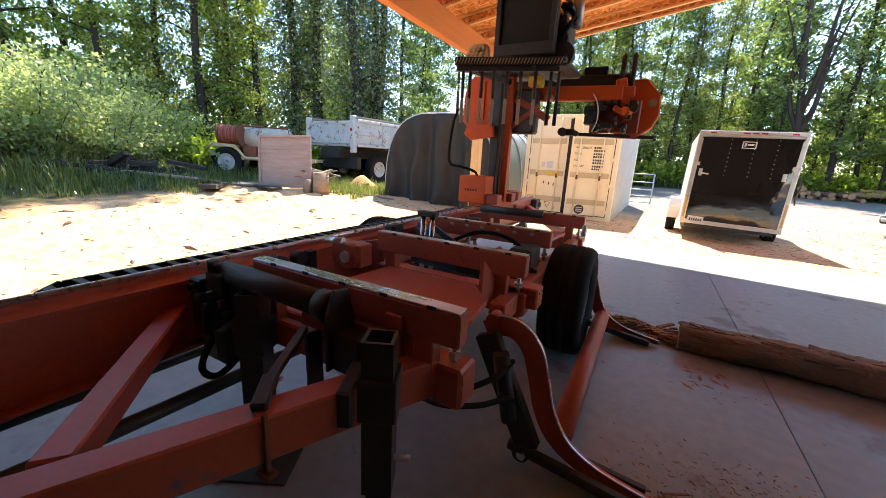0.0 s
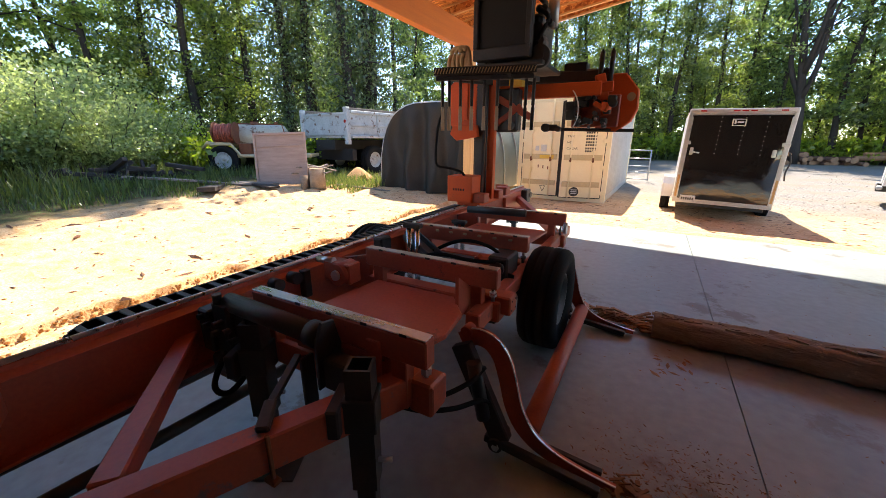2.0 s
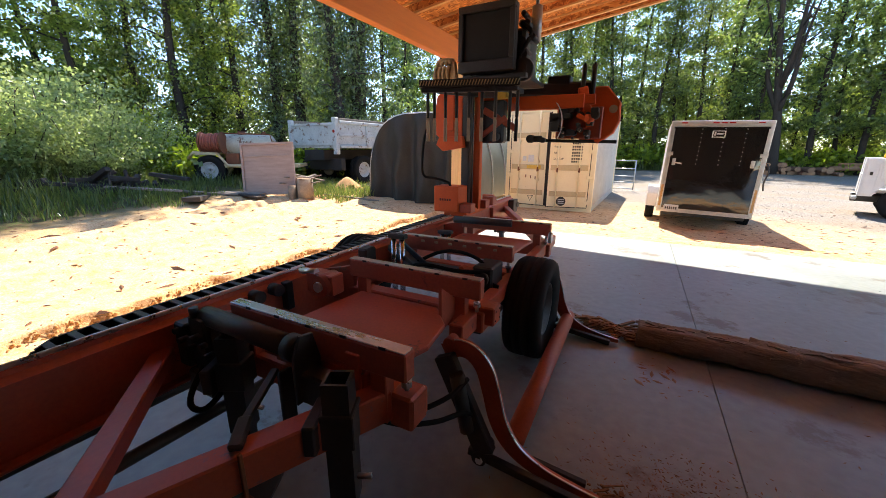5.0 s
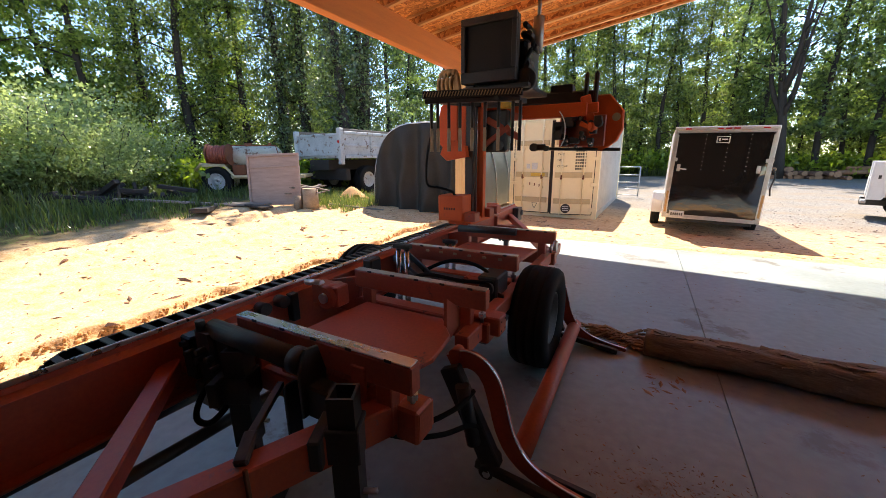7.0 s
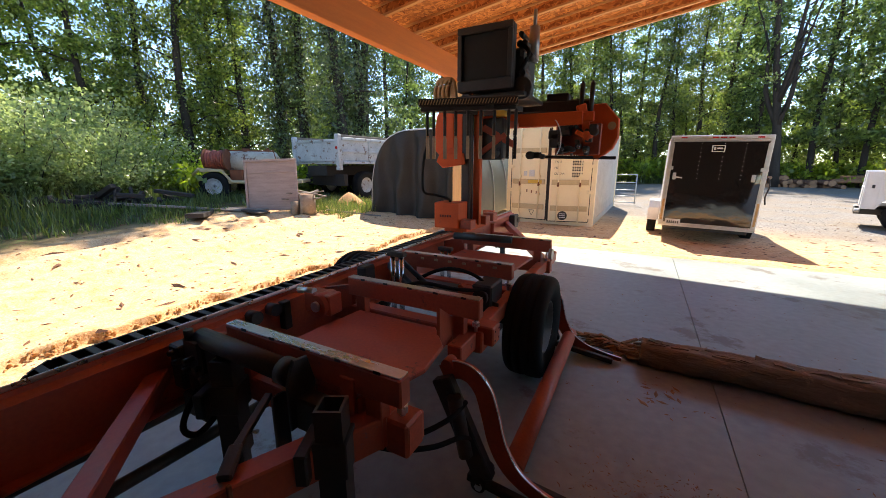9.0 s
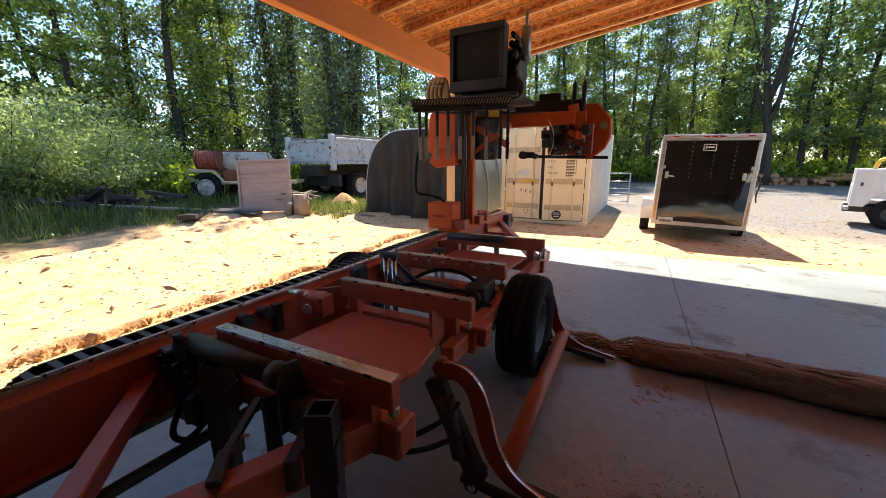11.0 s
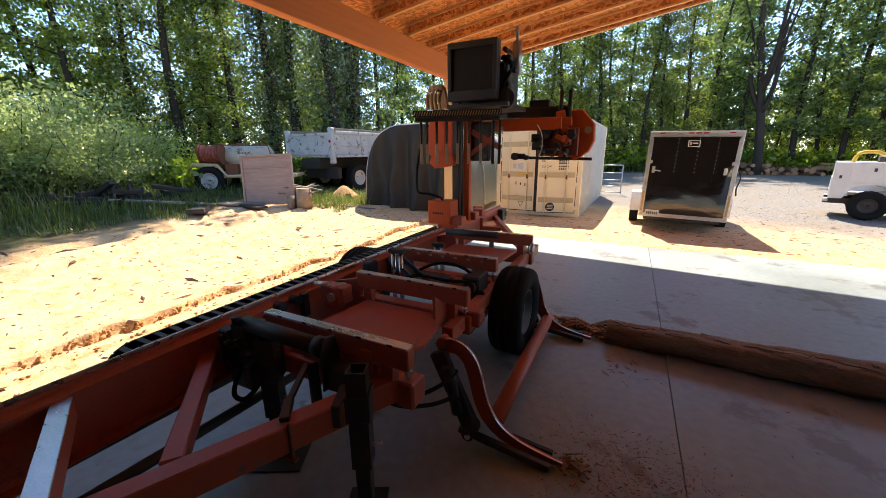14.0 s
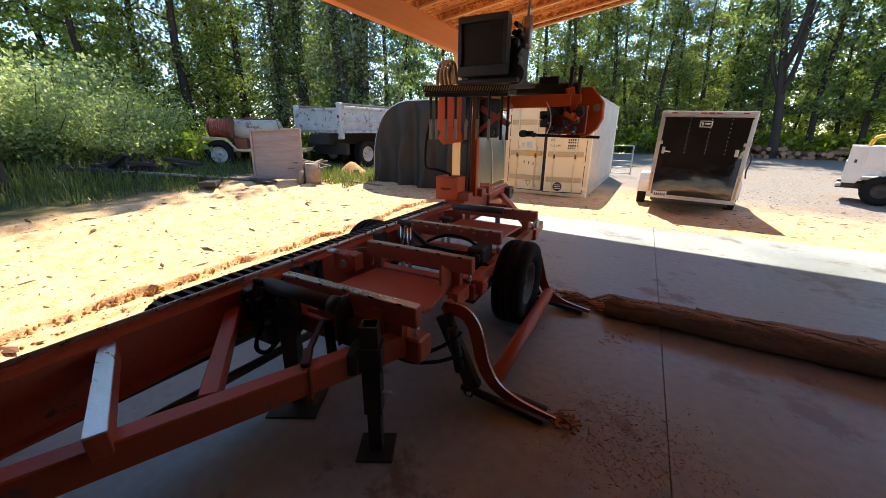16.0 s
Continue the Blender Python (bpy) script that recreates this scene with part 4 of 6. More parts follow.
bar(bm, (-1.05, 3.22, 1.96), (0.05, 3.45, 1.98), 0.12, 0.14, 0.01)
Hp("cantilever_arm", bm, M_orange_head, "orange cantilever arm")
bm = bmx()
bar(bm, (-1.1, 3.5, 2.13), (0.12, 3.6, 2.12), 0.16, 0.13, 0.02)
Hp("blade_housing_top", bm, M_black, "black upper blade housing")
bm = bmx()
prism(bm, [(0.03, 2.135), (0.26, 2.135), (0.40, 1.97), (0.41, 1.78), (0.36, 1.66), (0.22, 1.55), (0.02, 1.56), (-0.02, 1.75)], "y", 3.58, 3.74, 0.012)
cv = Hp("idle_cover", bm, M_orange_head, "orange idler wheel cover")
bm = bmx()
rod(bm, (0.335, 3.575, 1.90), (0.335, 3.582, 1.90), 0.042, 20)
part("badge", bm, M_tan, cv, "round pale badge")
bm = bmx()
bar(bm, (-0.28, 3.44, 1.97), (0.16, 3.5, 2.0), 0.10, 0.10, 0.01)
bar(bm, (0.02, 3.46, 2.12), (0.12, 3.5, 1.72), 0.06, 0.10, 0.01)
Hp("tension_arm", bm, M_orange_head, "orange blade tension arm")
for x in (0.02, 0.12):
    bm = bmx()
    rod(bm, (x, 3.5, 1.98), (x, 3.5, 2.34), 0.024, 12)
    rod(bm, (x, 3.5, 2.30), (x, 3.5, 2.36), 0.012, 10)
    Hp("tension_post", bm, M_black, "black tension post")
bm = bmx()
box(bm, (-0.36, 3.5, 2.15), (-0.12, 3.66, 2.26), 0.01)
Hp("battery_box", bm, M_blackplastic, "black box on the housing")
bm = bmx()
bar(bm, (-0.50, 3.5, 1.585), (0.40, 3.64, 1.565), 0.05, 0.035, 0.004)
bar(bm, (-0.52, 3.48, 1.60), (-0.38, 3.5, 1.60), 0.06, 0.07, 0.006)
rod(bm, (-0.50, 3.42, 1.60), (-0.50, 3.52, 1.60), 0.045, 14)
rod(bm, (-0.36, 3.42, 1.585), (-0.36, 3.5, 1.585), 0.03, 14)
Hp("blade_guide", bm, M_black, "black blade guide arm with rollers")
random.seed(4)
for k in range(26):
    bm = bmx()
    x, z = random.uniform(-0.26, 0.2), random.uniform(1.60, 1.92)
    s = random.uniform(0.02, 0.055)
    if k % 2:
        box(bm, (x - s, 3.40, z - s), (x + s, 3.54, z + s * 0.8), 0.008)
    else:
        rod(bm, (x, 3.36 + random.uniform(0, 0.06), z), (x, 3.5, z), s * 0.8, 12)
    Hp("guide_component", bm, M_black, "dark greasy guide component")
bm = bmx()
box(bm, (-0.24, 3.545, 1.60), (0.24, 3.60, 1.93), 0.01)
Hp("guide_housing", bm, M_orange, "dark orange housing behind the blade guides")
for x, z in ((-0.16, 1.72), (-0.12, 1.66), (0.04, 1.68), (0.12, 1.63), (-0.02, 1.60)):
    bm = bmx()
    rod(bm, (x, 3.34, z), (x, 3.38, z), 0.016, 10)
    Hp("fitting", bm, M_chrome, "shiny round fitting")
bm = bmx()
rod(bm, (0.10, 3.36, 1.80), (0.15, 3.42, 1.80), 0.04, 12)
bar(bm, (0.0, 3.4, 1.84), (0.14, 3.4, 1.76), 0.05, 0.05, 0.008)
Hp("guide_motor", bm, M_orange_head)
bm = bmx()
tube_path(bm, smooth_pts([(-0.32, 3.38, 1.98), (-0.22, 3.34, 1.97), (-0.15, 3.33, 1.85), (-0.14, 3.33, 1.70), (-0.18, 3.36, 1.60)], 8), 0.006)
Hp("water_hose", bm, M_white, "thin white water hose")
bm = bmx()
rod(bm, (-0.62, 3.10, 1.92), (-0.62, 3.25, 1.92), 0.035, 16)
bar(bm, (-0.95, 3.1, 1.90), (-0.60, 3.2, 1.70), 0.07, 0.07, 0.006)
bar(bm, (-0.98, 3.1, 1.62), (-0.70, 3.15, 1.82), 0.05, 0.06, 0.006)
Hp("head_bracket", bm, M_orange_dull)
bm = bmx()
box(bm, (-1.02, 3.12, 1.55), (-0.72, 3.26, 2.0), 0.02)
rod(bm, (-0.8, 3.04, 1.62), (-0.8, 3.2, 1.62), 0.05, 14)
Hp("gearbox", bm, M_black)
bm = bmx()
box(bm, (-0.80, 3.0, 2.00), (-0.66, 3.12, 2.1), 0.01)
Hp("yellow_valve", bm, M_yellow)

# engine with its radiator, hung above
bm = bmx()
box(bm, (-1.03, 2.63, 2.19), (-0.48, 2.72, 2.76), 0.012)
for lo, hi in (((-1.03, 2.59, 2.19), (-0.48, 2.632, 2.29)), ((-1.03, 2.59, 2.70), (-0.48, 2.632, 2.76)), ((-1.03, 2.59, 2.292), (-0.985, 2.632, 2.698)), ((-0.525, 2.59, 2.292), (-0.48, 2.632, 2.698))):
    box(bm, lo, hi, 0.006)
er = Hp("radiator_shroud", bm, M_black, "black radiator shroud")
HB("radiator_core", (-0.984, 2.622, 2.293), (-0.526, 2.629, 2.697), M_radcore, 0.003, "dark radiator core", er)
HB("fan_housing", (-0.99, 2.722, 2.21), (-0.52, 2.86, 2.72), M_black, 0.03, "", er)
HB("engine_block", (-0.98, 2.862, 2.16), (-0.46, 3.35, 2.60), M_black, 0.03, "dark engine block")
bm = bmx()
rod(bm, (-0.42, 2.70, 2.20), (-0.42, 2.78, 2.20), 0.10, 22)
rod(bm, (-0.42, 2.69, 2.20), (-0.42, 2.70, 2.20), 0.045, 16)
Hp("drive_pulley", bm, M_black, "black belt pulley")
bm = bmx()
rod(bm, (-0.37, 2.92, 2.47), (-0.37, 2.92, 2.77), 0.05, 18)
rod(bm, (-0.37, 2.92, 2.77), (-0.37, 2.92, 2.92), 0.018, 12)
Hp("muffler", bm, M_galv, "grey exhaust muffler with a thin pipe")
for k in range(10):
    bm = bmx()
    x, z = random.uniform(-0.48, -0.36), random.uniform(2.3, 2.68)
    rod(bm, (x, 2.75, z), (x, 2.95, z), random.uniform(0.02, 0.05), 10)
    Hp("engine_fitting", bm, M_black)
bm = bmx()
tube_path(bm, smooth_pts([(-0.46, 2.75, 2.6), (-0.36, 2.72, 2.5), (-0.44, 2.72, 2.35), (-0.5, 2.72, 2.2)], 6), 0.02)
Hp("coolant_hose", bm, M_rubber)
HB("engine_tray", (-1.06, 2.62, 2.12), (-0.36, 3.35, 2.16), M_black, 0.006)
# lever rack with hanging sticks
turn_c = Vector((-0.70, 2.12, 0))
rack_m = Matrix.Translation(turn_c) @ Matrix.Rotation(radians(18), 4, 'Z') @ Matrix.Diagonal((0.88, 1, 1, 1)) @ Matrix.Translation(-turn_c)
rk = HB("lever_rack", (-1.18, 2.08, 1.985), (-0.22, 2.16, 2.045), M_black, 0.004, "black hydraulic lever rack")
rk.matrix_basis = rack_m
bm = bmx()
for k in range(34):
    x = -1.17 + k * 0.028
    bar(bm, (x, 2.076, 1.995), (x + 0.018, 2.076, 2.035), 0.004, 0.009, 0)
part("stripe", bm, M_tan, rk, "pale slanted stripes")
HB("rack_channel", (-1.16, 2.09, 1.945), (-0.24, 2.15, 1.98), M_black, 0.004, parent=rk)
for x in (-1.10, -1.035, -0.925, -0.815, -0.695, -0.57, -0.44, -0.305, -0.235):
    bm = bmx()
    rod(bm, (x, 2.12, 1.95), (x, 2.12, 1.74), 0.016, 10)
    lv = Hp("lever", bm, M_black, "black lever hanging from the rack")
    lv.matrix_basis = rack_m
    bm = bmx()
    prism(bm, [(x - 0.016, 1.545), (x + 0.016, 1.545), (x + 0.016, 1.715), (x + 0.006, 1.755), (x - 0.006, 1.755), (x - 0.016, 1.715)], "y", 2.108, 2.132, 0.003)
    part("grip", bm, M_hatch if x < -0.40 else M_black, lv, "pale worn grip")
for x in (-1.0, -0.5):
    bm = bmx()
    bar(bm, (x, 2.15, 1.98), (x, 3.0, 2.05), 0.05, 0.05, 0.004)
    Hp("rack_arm", bm, M_black)
# bundled hose slung by the engine
for k in range(4):
    bm = bmx()
    o = 0.05 * k
    tube_path(bm, smooth_pts([(-1.50 + o, 3.0 + 0.02 * k, 2.17), (-1.50 + o, 3.0, 2.30), (-1.46 + o, 3.0, 2.40), (-1.40 + o * 0.6, 3.0, 2.42), (-1.34 + o * 0.4, 3.02, 2.38), (-1.30 + o * 0.3, 3.04, 2.18)], 6), 0.026)
    Hp("slung_hose", bm, M_coil, "tan hose in a bundle")

# ---- shipping container ----
GZ = ground_z(-1.2, 9.6)
cont = thing("shipping_container", "cream steel shipping container with its doors ajar", "container", (-2.80, 9.66, GZ), -1.5)
CW, CH, CL = 2.44, 2.75, 6.06
def corrugated(bm, x, y0, y1, z0, z1, out, pitch=0.28, depth=0.036):
    ys, k, y = [], 0, y0
    prof = []
    while y < y1 - 0.01:
        prof += [(y, 0), (y + pitch * 0.25, 0), (y + pitch * 0.5, depth), (y + pitch * 0.75, depth)]
        y += pitch
    prof = [(min(a, y1), d) for a, d in prof] + [(y1, 0)]
    lo = [bm.verts.new((x - out * d, a, z0)) for a, d in prof]
    hi = [bm.verts.new((x - out * d, a, z1)) for a, d in prof]
    for i in range(len(prof) - 1):
        bm.faces.new((lo[i], lo[i + 1], hi[i + 1], hi[i]))


for x, s in ((0.02, -1), (CW - 0.02, 1)):
    bm = bmx()
    corrugated(bm, x, 0.1, CL - 0.1, 0.16, CH - 0.06, s)
    part("side_wall", bm, M_contside, cont, "corrugated pale grey side wall")
def CB(name, lo, hi, material, bev=0.006):
    b = bmx()
    box(b, lo, hi, bev)
    return part(name, b, material, cont)


for x in (0.0, CW - 0.12):
    for y in (0.0, CL - 0.12):
        CB("corner_post", (x, y, 0.0), (x + 0.12, y + 0.12, CH), M_cream, 0.01)
for x in (0.01, CW - 0.07):
    CB("bottom_rail", (x, 0.12, 0.02), (x + 0.06, CL - 0.12, 0.16), M_contside)
    CB("top_rail", (x, 0.12, CH - 0.07), (x + 0.06, CL - 0.12, CH - 0.005), M_contside)
CB("door_sill", (0.12, 0.0, 0.02), (CW - 0.12, 0.10, 0.14), M_cream)
CB("door_header", (0.12, 0.0, CH - 0.12), (CW - 0.12, 0.10, CH - 0.005), M_cream)
bm = bmx()
box(bm, (0.06, 0.08, CH - 0.02), (CW - 0.06, CL - 0.06, CH), 0.004)
box(bm, (0.06, 0.08, 0.12), (CW - 0.06, CL - 0.06, 0.15), 0.0)
box(bm, (0.06, CL - 0.05, 0.12), (CW - 0.06, CL - 0.02, CH - 0.03), 0.0)
part("roof_and_floor", bm, M_contside, cont)
DH0, DH1, DW = 0.15, CH - 0.13, 1.09


def writing(txt, size, m, parent, material):
    cu = bpy.data.curves.new("lettering", 'FONT')
    cu.body, cu.size, cu.extrude = txt, size, 0.0008
    ob = new("lettering", cu)
    ob.data.materials.append(material)
    ob.parent = parent
    ob.matrix_basis = m
    return ob


def door(hx, side, angle, marks):
    """A container door, hinged at hx; side +1 opens from the right post."""
    m = Matrix.Translation((hx, 0.03, 0)) @ Matrix.Rotation(radians(angle), 4, 'Z')
    s = -side
    def bx(bm, x0, x1, y0, y1, z0, z1, bev=0.004):
        box(bm, (min(s * x0, s * x1), y0, z0), (max(s * x0, s * x1), y1, z1), bev, m)
    bm = bmx()
    bx(bm, 0.02, DW, -0.02, 0.02, DH0, DH1)
    d = part("door", bm, M_cream, cont, "cream steel container door standing ajar")
    for z in (0.50, 1.20, 2.05):
        bm = bmx()
        bx(bm, 0.08, DW - 0.06, -0.05, -0.018, z - 0.07, z + 0.07, 0.004)
        bx(bm, 0.10, DW - 0.08, -0.053, -0.049, z - 0.045, z + 0.045, 0.0)
        part("door_band", bm, M_band, d, "yellowed pressed door band")
    bm = bmx()
    bx(bm, 0.0, 0.035, -0.024, 0.03, DH0, DH1, 0)
    bx(bm, DW - 0.012, DW + 0.03, -0.024, 0.024, DH0, DH1, 0)
    bx(bm, 0.03, DW, -0.022, 0.018, DH0 - 0.02, DH0 - 0.001, 0)
    part("seal", bm, M_seal, d, "dark rubber seal")
    for x in (0.30, 0.86):
        bm = bmx()
        rod(bm, m @ Vector((s * x, -0.062, DH0 - 0.03)), m @ Vector((s * x, -0.062, DH1 + 0.05)), 0.017, 10)
        for z in (0.25, 0.85, 1.35, 1.9, 2.45):
            bx(bm, x - 0.04, x + 0.04, -0.07, -0.02, z - 0.03, z + 0.03)
        lb = part("locking_bar", bm, M_cream, d, "cream locking bar")
        bm = bmx()
        bx(bm, x - 0.02, x + 0.02, -0.085, -0.06, 1.08, 1.20)
        bx(bm, x - 0.03, x + 0.03, -0.03, -0.0205, 1.10, 1.16)
        part("lock_handle", bm, M_rust, lb, "rusty lock handle")
    for z in (0.28, 0.95, 1.62, 2.3):
        bm = bmx()
        bx(bm, -0.05, 0.10, -0.05, -0.02, z - 0.045, z + 0.045, 0.008)
        part("hinge", bm, M_cream, d)
    if marks == "data":
        for i, w in enumerate(("MAX.GROSS", "TARE", "NET", "CU.CAP.")):
            z = 1.87 - 0.155 * i
            writing(w, 0.075, m @ pose(-0.98, -0.024, z, 90, 0, 0), d, M_text)
            for r in (0, 1):
                bm = bmx()
                for q in range(5):
                    box(bm, (-0.52 + 0.055 * q, -0.024, z - 0.07 * r + 0.004), (-0.48 + 0.055 * q, -0.0205, z - 0.07 * r + 0.05), 0, m)
                part("marking", bm, M_text, d, "dark figures, too small to read")
        bm = bmx()
        rod(bm, m @ Vector((-0.70, -0.0205, 0.30)), m @ Vector((-0.70, -0.026, 0.30)), 0.125, 24)
        e = part("round_emblem", bm, M_text, d, "round dark blue emblem")
        bm = bmx()
        for q in range(3):
            box(bm, (-0.78, -0.028, 0.24 + 0.05 * q), (-0.62, -0.0265, 0.26 + 0.05 * q), 0, m)
        part("emblem_bar", bm, M_plate, e)
    else:
        bm = bmx()
        box(bm, (0.55, -0.060, 1.155), (0.95, -0.0535, 1.245), 0, m)
        part("sticker", bm, M_yellow, d, "yellow warning sticker")
        bm = bmx()
        box(bm, (0.56, -0.024, 1.34), (0.72, -0.0205, 1.52), 0, m)
        box(bm, (0.40, -0.024, 1.36), (0.50, -0.0205, 1.49), 0, m)
        part("placard", bm, M_plate, d, "pale metal placard")
        bm = bmx()
        t3 = [Vector((0.60, -0.024, 0.40)), Vector((0.76, -0.024, 0.40)), Vector((0.68, -0.024, 0.25))]
        for a, b in ((0, 1), (1, 2), (2, 0)):
            bar(bm, m @ t3[a], m @ t3[b], 0.004, 0.012, 0)
        part("triangle_mark", bm, M_text, d)
        bm = bmx()
        for q in range(3):
            box(bm, (0.50 + 0.14 * q, -0.024, 0.9 - 0.02 * q), (0.53 + 0.14 * q, -0.0205, 0.98 - 0.02 * q), 0, m)
        part("rust_spot", bm, M_rust, d)


door(CW - 0.10, 1, 14, "data")
door(0.10, -1, -5, "left")

# ---- enclosed cargo trailer ----
TG = ground_z(2.0, 8.5)
tr = thing("cargo_trailer", "white enclosed cargo trailer with a glossy black rear ramp door", "trailer")
tr.matrix_basis = pose(1.09, 8.30, 0.03, 0.4, 1.4, -2.2)
TW, TZ0, TZ1, TL = 1.66, 0.18, 2.02, 3.6
bm = bmx()
box(bm, (0.0, 0.03, TZ0 + 0.05), (TW, TL, TZ1), 0.03)
body = part("body", bm, M_white, tr, "white sheet-metal box")
bm = bmx()
for x in (0.0, TW - 0.06):
    box(bm, (x, 0.0, TZ0 + 0.02), (x + 0.06, 0.05, TZ1 - 0.02), 0.008)
box(bm, (0.06, 0.0, TZ1 - 0.10), (TW - 0.06, 0.05, TZ1 - 0.06), 0.006)
box(bm, (0.0, -0.005, TZ1 - 0.055), (TW, 0.06, TZ1 + 0.02), 0.012)
box(bm, (0.0, -0.01, TZ0), (TW, 0.06, TZ0 + 0.05), 0.006)
part("rear_frame", bm, M_alu, tr, "bright aluminium rear frame")
bm = bmx()
vs = [[bm.verts.new((0.065 + (TW - 0.13) * i / 20, -0.012 - 0.030 * math.sin(math.pi * min(1.0, k / 14)) ** 0.8 * math.sin(math.pi * i / 20) ** 0.5 - 0.006 * noise.noise((i * 0.35, k * 0.6, 3)), TZ0 + 0.055 + (TZ1 - TZ0 - 0.16) * k / 20)) for i in range(21)] for k in range(21)]
for k in range(20):
    for i in range(20):
        bm.faces.new((vs[k][i], vs[k][i + 1], vs[k + 1][i + 1], vs[k + 1][i])).smooth = True
box(bm, (0.065, 0.0, TZ0 + 0.055), (TW - 0.065, 0.04, TZ1 - 0.105), 0.0)
rd = part("ramp_door", bm, M_trblack, tr, "glossy black ramp door with dusty reflections")
bm = bmx()
for x in (0.062, TW - 0.082):
    box(bm, (x, -0.022, TZ0 + 0.055), (x + 0.02, -0.009, TZ1 - 0.135), 0.002)
box(bm, (0.082, -0.022, TZ0 + 0.055), (TW - 0.082, -0.009, TZ0 + 0.085), 0.002)
part("door_edge", bm, M_alu, rd)
for x in (0.55, 0.92, 1.26):
    for k in range(9):
        bm = bmx()
        rod(bm, (x, -0.01, 1.2 + 0.085 * k), (x, -0.048 + 0.003 * k, 1.2 + 0.085 * k), 0.0075, 6)
        part("rivet", bm, M_alu, rd)
bm = bmx()
box(bm, (0.72, -0.014, TZ1 - 0.30), (0.94, -0.009, TZ1 - 0.17), 0.002)
e = part("emblem", bm, M_plate, rd, "white framed emblem")
bm = bmx()
box(bm, (0.74, -0.017, TZ1 - 0.285), (0.92, -0.0145, TZ1 - 0.185), 0)
e2 = part("emblem_field", bm, M_trblack, e)
bm = bmx()
box(bm, (0.80, -0.020, TZ1 - 0.245), (0.90, -0.0175, TZ1 - 0.215), 0)
box(bm, (0.755, -0.020, TZ1 - 0.265), (0.785, -0.0175, TZ1 - 0.20), 0)
part("emblem_mark", bm, M_plate, e)
for x in (0.16, TW - 0.20):
    bm = bmx()
    box(bm, (x - 0.03, -0.05, 1.16), (x + 0.03, -0.009, 1.30), 0.006)
    rod(bm, (x, -0.06, 1.22), (x + (0.14 if x < 1 else 0.0), -0.06, 1.20), 0.014, 8)
    part("latch", bm, M_alu, rd, "bright cam latch")
    bm = bmx()
    xx = 0.02 if x < 1 else TW - 0.10
    box(bm, (xx - 0.02, -0.03, 1.36), (xx + 0.10, -0.0, 1.43), 0.006)
    part("hinge_plate", bm, M_alu, tr)
for x in (0.18, 0.70, 0.83, 0.96, 1.40):
    bm = bmx()
    box(bm, (x, -0.016, TZ1 - 0.035), (x + 0.10, -0.006, TZ1 - 0.01), 0.004)
    part("marker_light", bm, M_red, tr, "red marker lamp")
for x in (0.02, TW - 0.07):
    bm = bmx()
    box(bm, (x, -0.012, 0.30), (x + 0.05, -0.001, 0.75), 0.006)
    part("tail_strip", bm, M_amber, tr, "amber tail strip")
bm = bmx()
box(bm, (0.13, -0.050, 0.21), (0.40, -0.009, 0.34), 0.004)
lp = part("number_plate", bm, M_plate, rd, "white number plate")
bm = bmx()
for k in range(6):
    box(bm, (0.155 + 0.038 * k, -0.0525, 0.245), (0.18 + 0.038 * k, -0.0505, 0.30), 0)
part("plate_bar", bm, M_text, lp)
bm = bmx()
tube_path(bm, smooth_pts([(TW + 0.02, -0.02, 1.25), (TW + 0.06, -0.05, 1.1), (TW + 0.03, -0.05, 0.9), (TW + 0.05, -0.04, 0.75)], 5), 0.014)
part("strap", bm, M_black, tr, "dark hanging strap")
# fender, wheel and undercarriage
for x0, x1 in ((-0.24, -0.003), (TW + 0.003, TW + 0.24)):
    bm = bmx()
    prism(bm, [(1.2, 0.12), (1.2, 0.42), (1.32, 0.58), (1.98, 0.58), (2.1, 0.42), (2.1, 0.12)], "x", x0, x1, 0.01)
    part("fender", bm, M_white, tr, "white wheel fender")
for x, o in ((-0.13, -1), (TW + 0.13, 1)):
    tyre(tr, (x, 1.65, 0.07), 0.33, 0.20, 0, 0.55, outer=o, rim_mat=M_white)
bm = bmx()
box(bm, (0.1, 0.1, TZ0 - 0.08), (TW - 0.1, TL - 0.1, TZ0 + 0.045), 0.01)
box(bm, (0.75, TL - 0.1, TZ0 - 0.05), (0.90, TL + 1.2, TZ0 + 0.05), 0.01)
part("chassis", bm, M_black, tr)

# ---- service truck ----
tg = ground_z(7.0, 13.2)
st = thing("service_truck", "white pickup truck with a utility service body", "truck", (5.70, 12.40, tg), -19)
st.scale = (0.86, 0.86, 0.86)
bm = bmx()
prism(bm, [(0.0, 0.62), (0.30, 0.62), (0.36, 0.75), (0.50, 0.98), (0.72, 1.05), (1.0, 1.05), (1.22, 0.98), (1.36, 0.75), (1.40, 0.62), (2.5, 0.62), (2.5, 1.72), (0.0, 1.72)], "y", 0.0, 0.45, 0.015)
part("service_body", bm, M_white, st, "white steel tool-box side")
bm = bmx()
prism(bm, [(0.0, 0.62), (2.5, 0.62), (2.5, 1.72), (0.0, 1.72)], "y", 1.45, 1.9, 0.015)
box(bm, (0.05, 0.45, 0.70), (2.5, 1.45, 0.80), 0.01)
box(bm, (-0.02, 0.45, 0.70), (0.03, 1.45, 1.25), 0.01)
part("bed", bm, M_white, st)
bm = bmx()
for x0, x1, z0, z1 in ((0.05, 0.30, 0.68, 1.64), (0.36, 1.40, 1.12, 1.64), (1.46, 2.44, 0.68, 1.64)):
    box(bm, (x0, -0.012, z0), (x1, -0.001, z1), 0.008)
part("locker_door", bm, M_white, st, "white locker doors")
bm = bmx()
